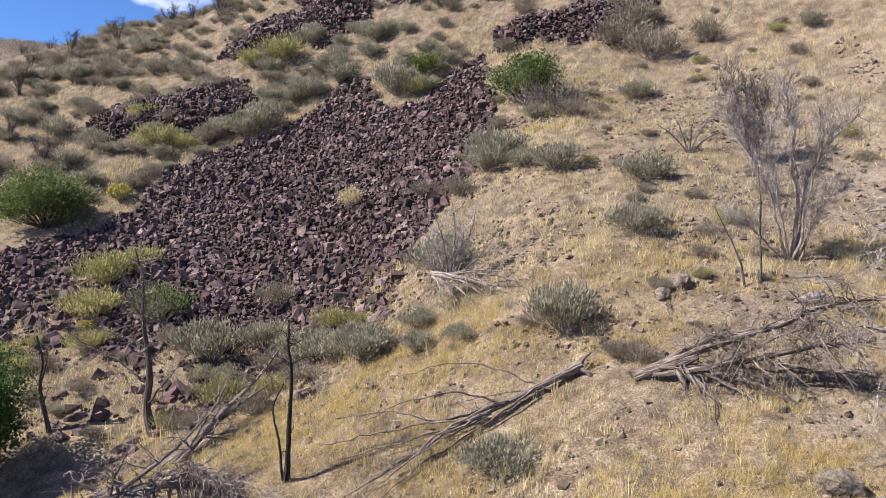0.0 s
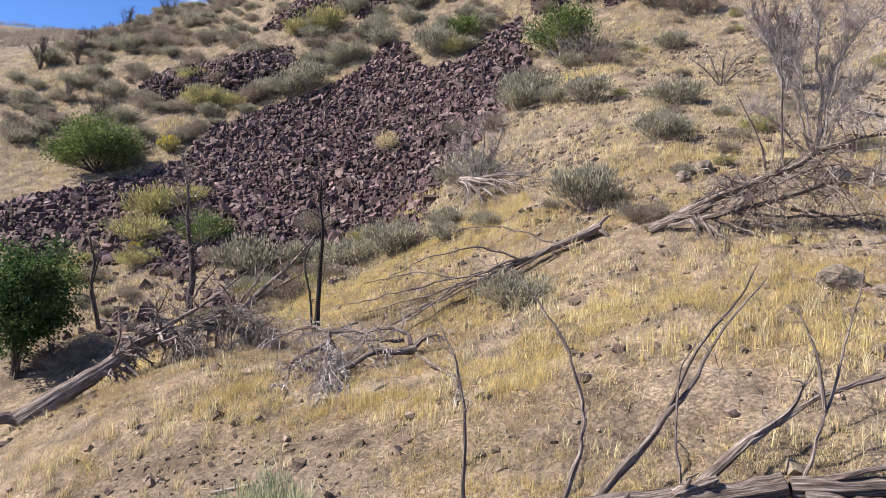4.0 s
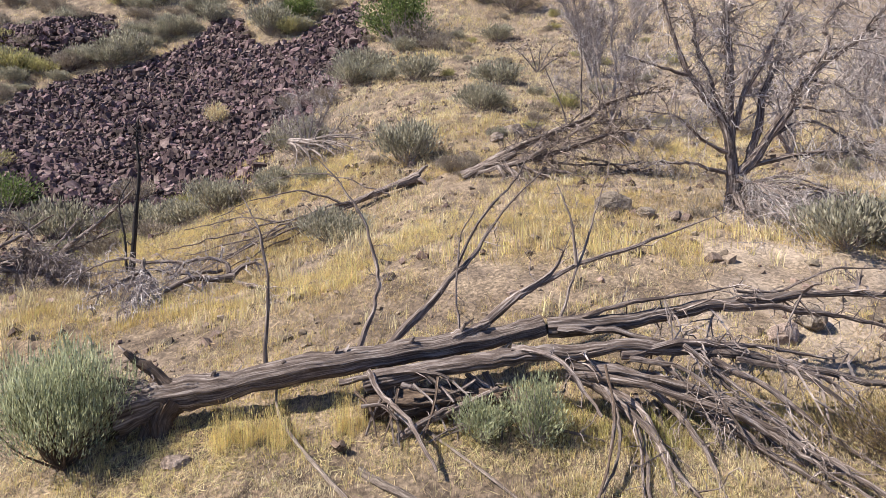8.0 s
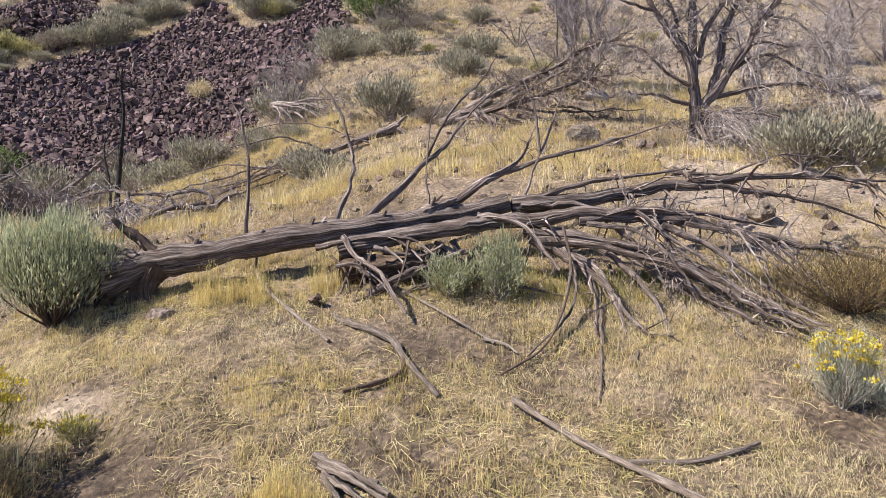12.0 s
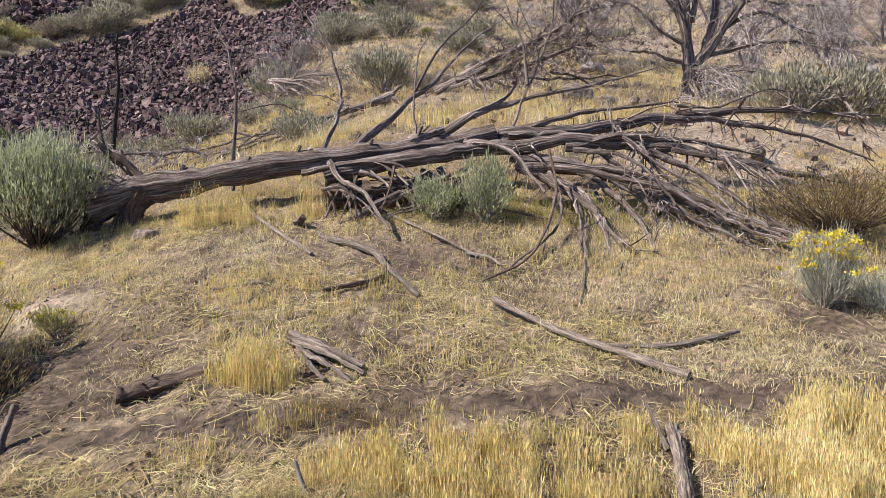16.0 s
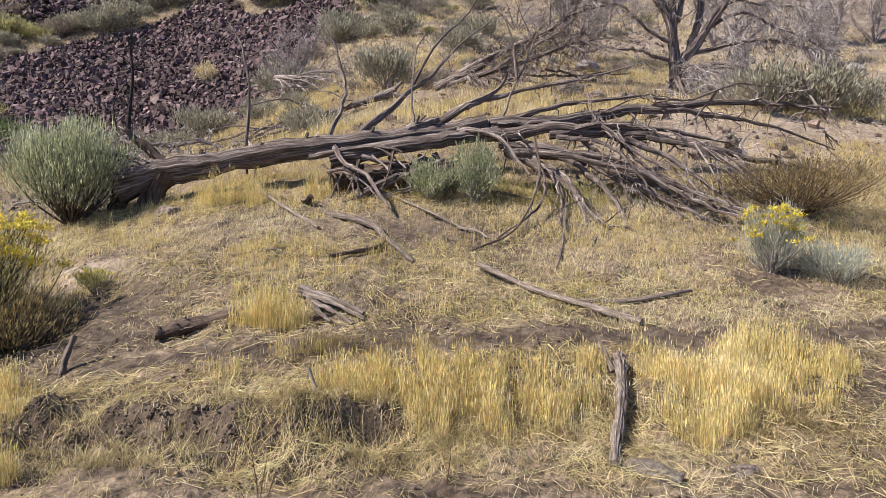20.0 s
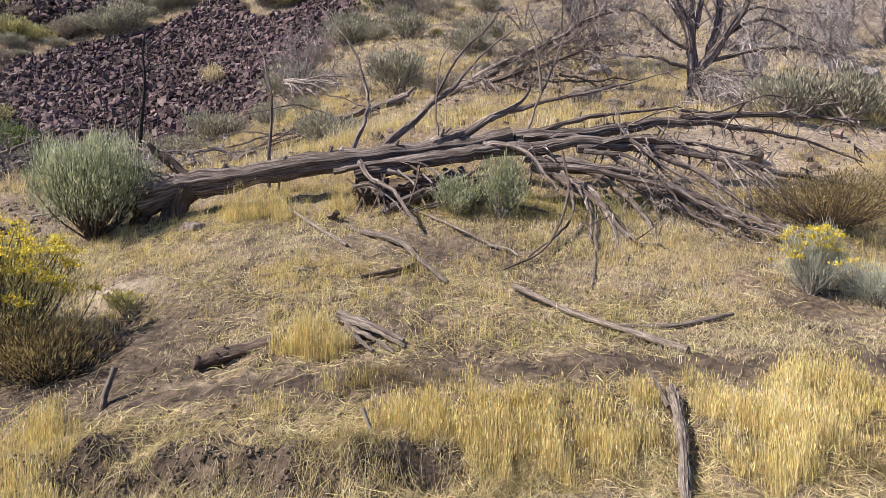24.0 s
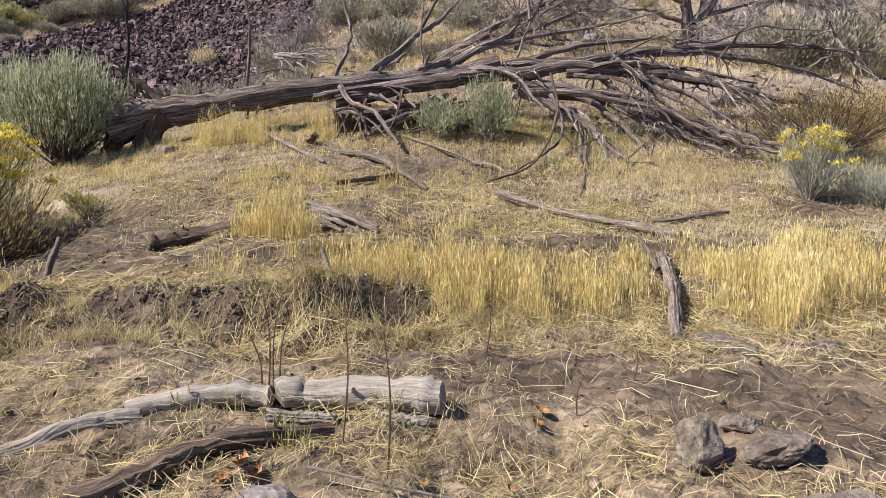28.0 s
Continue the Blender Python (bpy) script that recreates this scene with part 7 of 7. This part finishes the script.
# ---- wood on the bench ----
def log(name, line, r0, r1, mat, label, seed, rough=0.14, sides=14, count=0, ln=0.2, drop_on=True, flat=1.0):
    r = np.random.default_rng(seed)
    pts = drop(line) if drop_on else line
    n = max(8, len(pts) * 6)
    path = bend(pts, n)
    path = path + r.normal(0, 0.05 * r0, path.shape)
    b = Build()
    tube(b, path, np.linspace(r0, r1, n) * (1 + 0.05 * r.normal(0, 1, n)) * (1 + 0.10 * np.sin(np.cumsum(r.uniform(0.2, 1.4, n)))), sides * 2, rough, r)
    at = Vector(path[0])
    ob = solo(name, b, mat, at, label, "log" if r0 > 0.03 else "stick", smooth=r0 > 0.02)
    if count:
        tw = Build()
        twigs(tw, path, r, count, ln, r1 * 0.35, 0.1, 1)
        tagged(part("twig_stub", tw, mat, ob, origin=at), kind="stuff")
    return ob


log("log", [(-0.63, -5.565, 0.042), (-0.5, -5.565, 0.046), (-0.3, -5.60, 0.044), (-0.14, -5.645, 0.042)], 0.040, 0.047, PALE_WOOD, "bleached grey log lying on straw", 201, 0.045, 18, 4, 0.08)
log("log", [(-1.06, -5.60, 0.022), (-0.9, -5.575, 0.034), (-0.76, -5.565, 0.036), (-0.645, -5.57, 0.034)], 0.028, 0.034, PALE_WOOD, "bleached grey log, broken beside a longer one", 208, 0.06, 16, 5, 0.08)
log("log", [(-1.62, -5.90, 0.005), (-1.3, -5.80, 0.015), (-1.14, -5.74, 0.02), (-0.98, -5.70, 0.02)], 0.020, 0.024, PALE_WOOD, "bleached grey log end, half buried in straw", 206, 0.06, 14, 4, 0.08)
log("log", [(-0.64, -5.66, 0.012), (-0.52, -5.68, 0.016), (-0.44, -5.69, 0.012)], 0.017, 0.013, PALE_WOOD, "short bleached wood piece beside a log", 202, 0.2, 10)
log("log", [(-0.33, -5.70, 0.010), (-0.25, -5.71, 0.012), (-0.18, -5.71, 0.012)], 0.012, 0.016, PALE_WOOD, "short bleached wood piece beside a log", 207, 0.2, 10)
log("log", [(-0.96, -6.12, 0.02), (-0.82, -6.0, 0.03), (-0.68, -5.9, 0.032), (-0.44, -5.755, 0.022)], 0.034, 0.022, BROWN_WOOD, "dark brown rotten log beside a pale one", 203, 0.08, 14, 4, 0.07)
log("log", [(-1.99, -3.24, 0.04), (-1.8, -3.14, 0.045), (-1.45, -2.98, 0.03)], 0.048, 0.052, BROWN_WOOD, "dark split log end beside yellow grass", 204, 0.16, 10, 6, 0.1)
for k, (x0, y0, x1, y1, r) in enumerate(((-1.10, -2.64, -0.58, -2.90, 0.034), (-1.06, -2.72, -0.57, -2.97, 0.026), (-1.02, -2.78, -0.64, -3.06, 0.028), (-1.0, -2.84, -0.78, -3.18, 0.022), (-1.12, -2.60, -0.66, -2.80, 0.024), (-0.92, -3.12, -0.76, -2.96, 0.014))):
    log("wood_splinter", [(x0, y0, 0.10 - 0.012 * k), ((x0 + x1) / 2, (y0 + y1) / 2, 0.075 - 0.01 * k), (x1, y1, 0.025)], r, r * 0.45, WEATHERED if k < 5 else BROWN_WOOD, "grey splintered slab of old stump", 205 + k, 0.3, 7)
log("stick", [(0.33, -1.70, 0.05), (0.72, -2.18, 0.045), (1.10, -2.62, 0.04), (1.45, -3.0, 0.03)], 0.024, 0.028, WEATHERED, "long bleached stick lying on grass", 211, 0.08, 9)
log("stick", [(1.05, -2.47, 0.02), (1.5, -2.48, 0.03), (1.85, -2.40, 0.03), (2.06, -2.28, 0.04)], 0.022, 0.014, WEATHERED, "curved grey stick lying on grass", 212, 0.08, 8)
log("stick", [(0.78, -4.93, 0.03), (0.84, -4.72, 0.05), (0.97, -4.3, 0.06), (1.06, -3.95, 0.07), (1.10, -3.72, 0.08)], 0.017, 0.032, WEATHERED, "weathered grey branch lying between grass stands", 213, 0.16, 9)
log("stick", [(1.02, -3.9, 0.06), (1.0, -3.75, 0.1), (0.98, -3.66, 0.14)], 0.014, 0.008, WEATHERED, "short broken grey twig on straw", 214, 0.1, 7)
log("stick", [(-2.40, -3.67, -0.02), (-2.39, -3.63, 0.09), (-2.36, -3.58, 0.19)], 0.021, 0.017, WEATHERED, "short grey stake leaning out of the mud", 215, 0.15, 8)
log("stick", [(-2.35, 0.72, 0.3), (-2.25, 0.35, 0.12), (-1.85, -0.2, 0.06), (-1.3, -0.8, 0.03)], 0.014, 0.020, WEATHERED, "bleached curved stick fallen from the trunk", 216, 0.1, 8)
log("stick", [(-1.62, 0.0, 0.02), (-1.55, -0.1, 0.06), (-1.50, -0.15, 0.13)], 0.032, 0.036, BROWN_WOOD, "broken brown branch stub on grass", 217, 0.2, 10)
log("stick", [(-1.32, -0.36, 0.03), (-1.05, -0.58, 0.05), (-0.72, -0.80, 0.05), (-0.58, -1.12, 0.06), (-0.46, -1.38, 0.05), (-0.27, -1.67, 0.03)], 0.042, 0.018, WEATHERED, "forked grey branch lying on the bench", 218, 0.14, 9)
log("stick", [(-0.58, -1.15, 0.05), (-0.61, -1.42, 0.05), (-0.78, -1.60, 0.045), (-1.04, -1.71, 0.035)], 0.026, 0.018, BROWN_WOOD, "curved brown branch lying on the bench", 219, 0.1, 8)
log("stick", [(-0.75, 0.12, 0.05), (-0.2, -0.4, 0.05), (0.25, -0.8, 0.03)], 0.018, 0.013, WEATHERED, "straight bleached stick on grass", 220, 0.1, 8)
log("stick", [(1.05, 0.1, 0.75), (1.08, -0.2, 0.4), (0.75, -0.85, 0.1), (0.26, -1.3, 0.02)], 0.014, 0.01, BROWN_WOOD, "drooping thin branch touching the ground", 221, 0.05, 6, drop_on=True)
log("stick", [(0.15, -0.75, 0.03), (0.35, -0.85, 0.06), (0.45, -0.95, 0.03)], 0.014, 0.008, PALE_WOOD, "small pale twig on grass", 222, 0.05, 6)
log("stick", [(-1.95, -1.62, 0.03), (-1.55, -1.6, 0.03)], 0.012, 0.01, WEATHERED, "thin grey stick on straw", 223, 0.05, 6)
log("stick", [(-0.64, -4.43, -0.01), (-0.70, -4.40, 0.14)], 0.013, 0.010, PALE_WOOD, "bleached twig beside golden grass", 224, 0.05, 6)
log("stick", [(-0.45, -6.05, 0.05), (-0.2, -6.1, 0.03), (0.05, -6.12, 0.02)], 0.004, 0.003, PALE_WOOD, "long pale stalk lying on mud", 225, 0.0, 5)
log("stick", [(-6.2, 2.0, 0.02), (-5.7, 2.1, 0.03)], 0.02, 0.018, PALE_WOOD, "short bleached stick on bare dirt", 226, 0.05, 6)

# an added dark log that deepens the shaded hollow below the trunk
log("rotten_log", [(-1.35, 0.42, 0.14), (-0.8, 0.36, 0.17), (-0.2, 0.34, 0.2), (0.35, 0.3, 0.2)], 0.13, 0.10, BROWN_WOOD, "dark log added for the shade under the fallen trunk", 230, 0.25, 12)
for k, (x0, y0, h0, x1, y1, h1) in enumerate(((-1.2, 0.15, 0.3, -0.75, -0.05, 0.02), (-1.0, 0.2, 0.42, -1.15, -0.1, 0.02), (-0.85, 0.2, 0.45, -0.5, 0.05, 0.05), (-0.6, 0.25, 0.5, -0.75, -0.05, 0.02), (-0.45, 0.25, 0.45, -0.1, 0.0, 0.05), (-1.45, 0.3, 0.35, -1.2, 0.05, 0.03))):
    log("stick", [(x0, y0, h0), ((x0 + x1) / 2 + 0.04, (y0 + y1) / 2, (h0 + h1) / 2 + 0.05), (x1, y1, h1)], 0.014, 0.007, BROWN_WOOD if k % 2 else GREY_WOOD, "broken grey branch propped under the trunk", 231 + k, 0.2, 6, 4, 0.18)

# upright dry stalks close to the camera
for x, y, h, lx, ly in ((-0.675, -5.50, 0.20, -0.01, 0.0), (-0.655, -5.51, 0.19, 0.012, 0.0), (-0.635, -5.52, 0.17, 0.02, 0.0), (-0.69, -5.52, 0.12, -0.02, 0.0), (-0.40, -5.84, 0.20, 0.005, 0.0), (-0.27, -6.0, 0.22, -0.006, 0.0), (0.02, -5.05, 0.1, 0.01, 0.0), (0.25, -5.62, 0.07, 0.01, 0.0),
                        (0.79, -6.25, 0.28, -0.02, 0.0), (0.84, -6.25, 0.27, -0.025, 0.0), (-0.95, -4.9, 0.12, 0.02, 0.0), (0.5, -5.3, 0.06, 0.01, 0.02)):
    b, h, lx = Build(), h * 1.6, lx * 1.8
    z = hz(x, y)
    path = bend([(x, y, z - 0.02), (x + lx * 0.3 + 0.012 * math.sin(x * 90), y, z + h * 0.55), (x + lx, y + ly, z + h)], 7)
    tube(b, path, np.linspace(0.0030, 0.0015, 7) * (1 + 0.15 * np.sin(np.arange(7) * 2.1 + x * 40)), 5)
    solo("dry_stalk", b, STALK, (x, y, z), "thin upright reddish dry stalk", "stalk", "dry stalks by the logs")

# curled dead leaves
lr = random.Random(4)
for x, y, s in ((0.15, -5.63, 0.045), (0.13, -5.68, 0.035), (-0.18, -6.02, 0.035), (-0.62, -5.98, 0.06), (-0.58, -6.0, 0.05), (-0.65, -6.02, 0.05), (0.02, -6.02, 0.03), (1.05, -4.1, 0.035), (1.95, -4.75, 0.05), (2.0, -4.5, 0.04), (-1.5, -3.95, 0.04), (-0.95, -4.9, 0.04), (-1.2, -4.95, 0.04)):
    bm = bmesh.new()
    bmesh.ops.create_grid(bm, x_segments=5, y_segments=4, size=1.0)
    for v in bm.verts:
        u, w = v.co.x, v.co.y
        v.co = Vector((u, w * 0.55 * (1 - 0.75 * u * u), 0.35 * u * u + 0.25 * w * w + 0.1 * math.sin(5 * u + 3 * w))) * s * 0.6
    me = bpy.data.meshes.new("dead_leaf")
    bm.to_mesh(me)
    bm.free()
    me.materials.append(RUST_LEAF)
    ob = new("dead_leaf", me)
    ob.location = (x, y, hz(x, y) + 0.012)
    ob.rotation_euler = (lr.uniform(-0.4, 0.4), lr.uniform(-0.4, 0.4), lr.uniform(0, 6))
    tagged(ob, "curled rust-orange dead leaf", "leaf", "dead leaves on the mud")
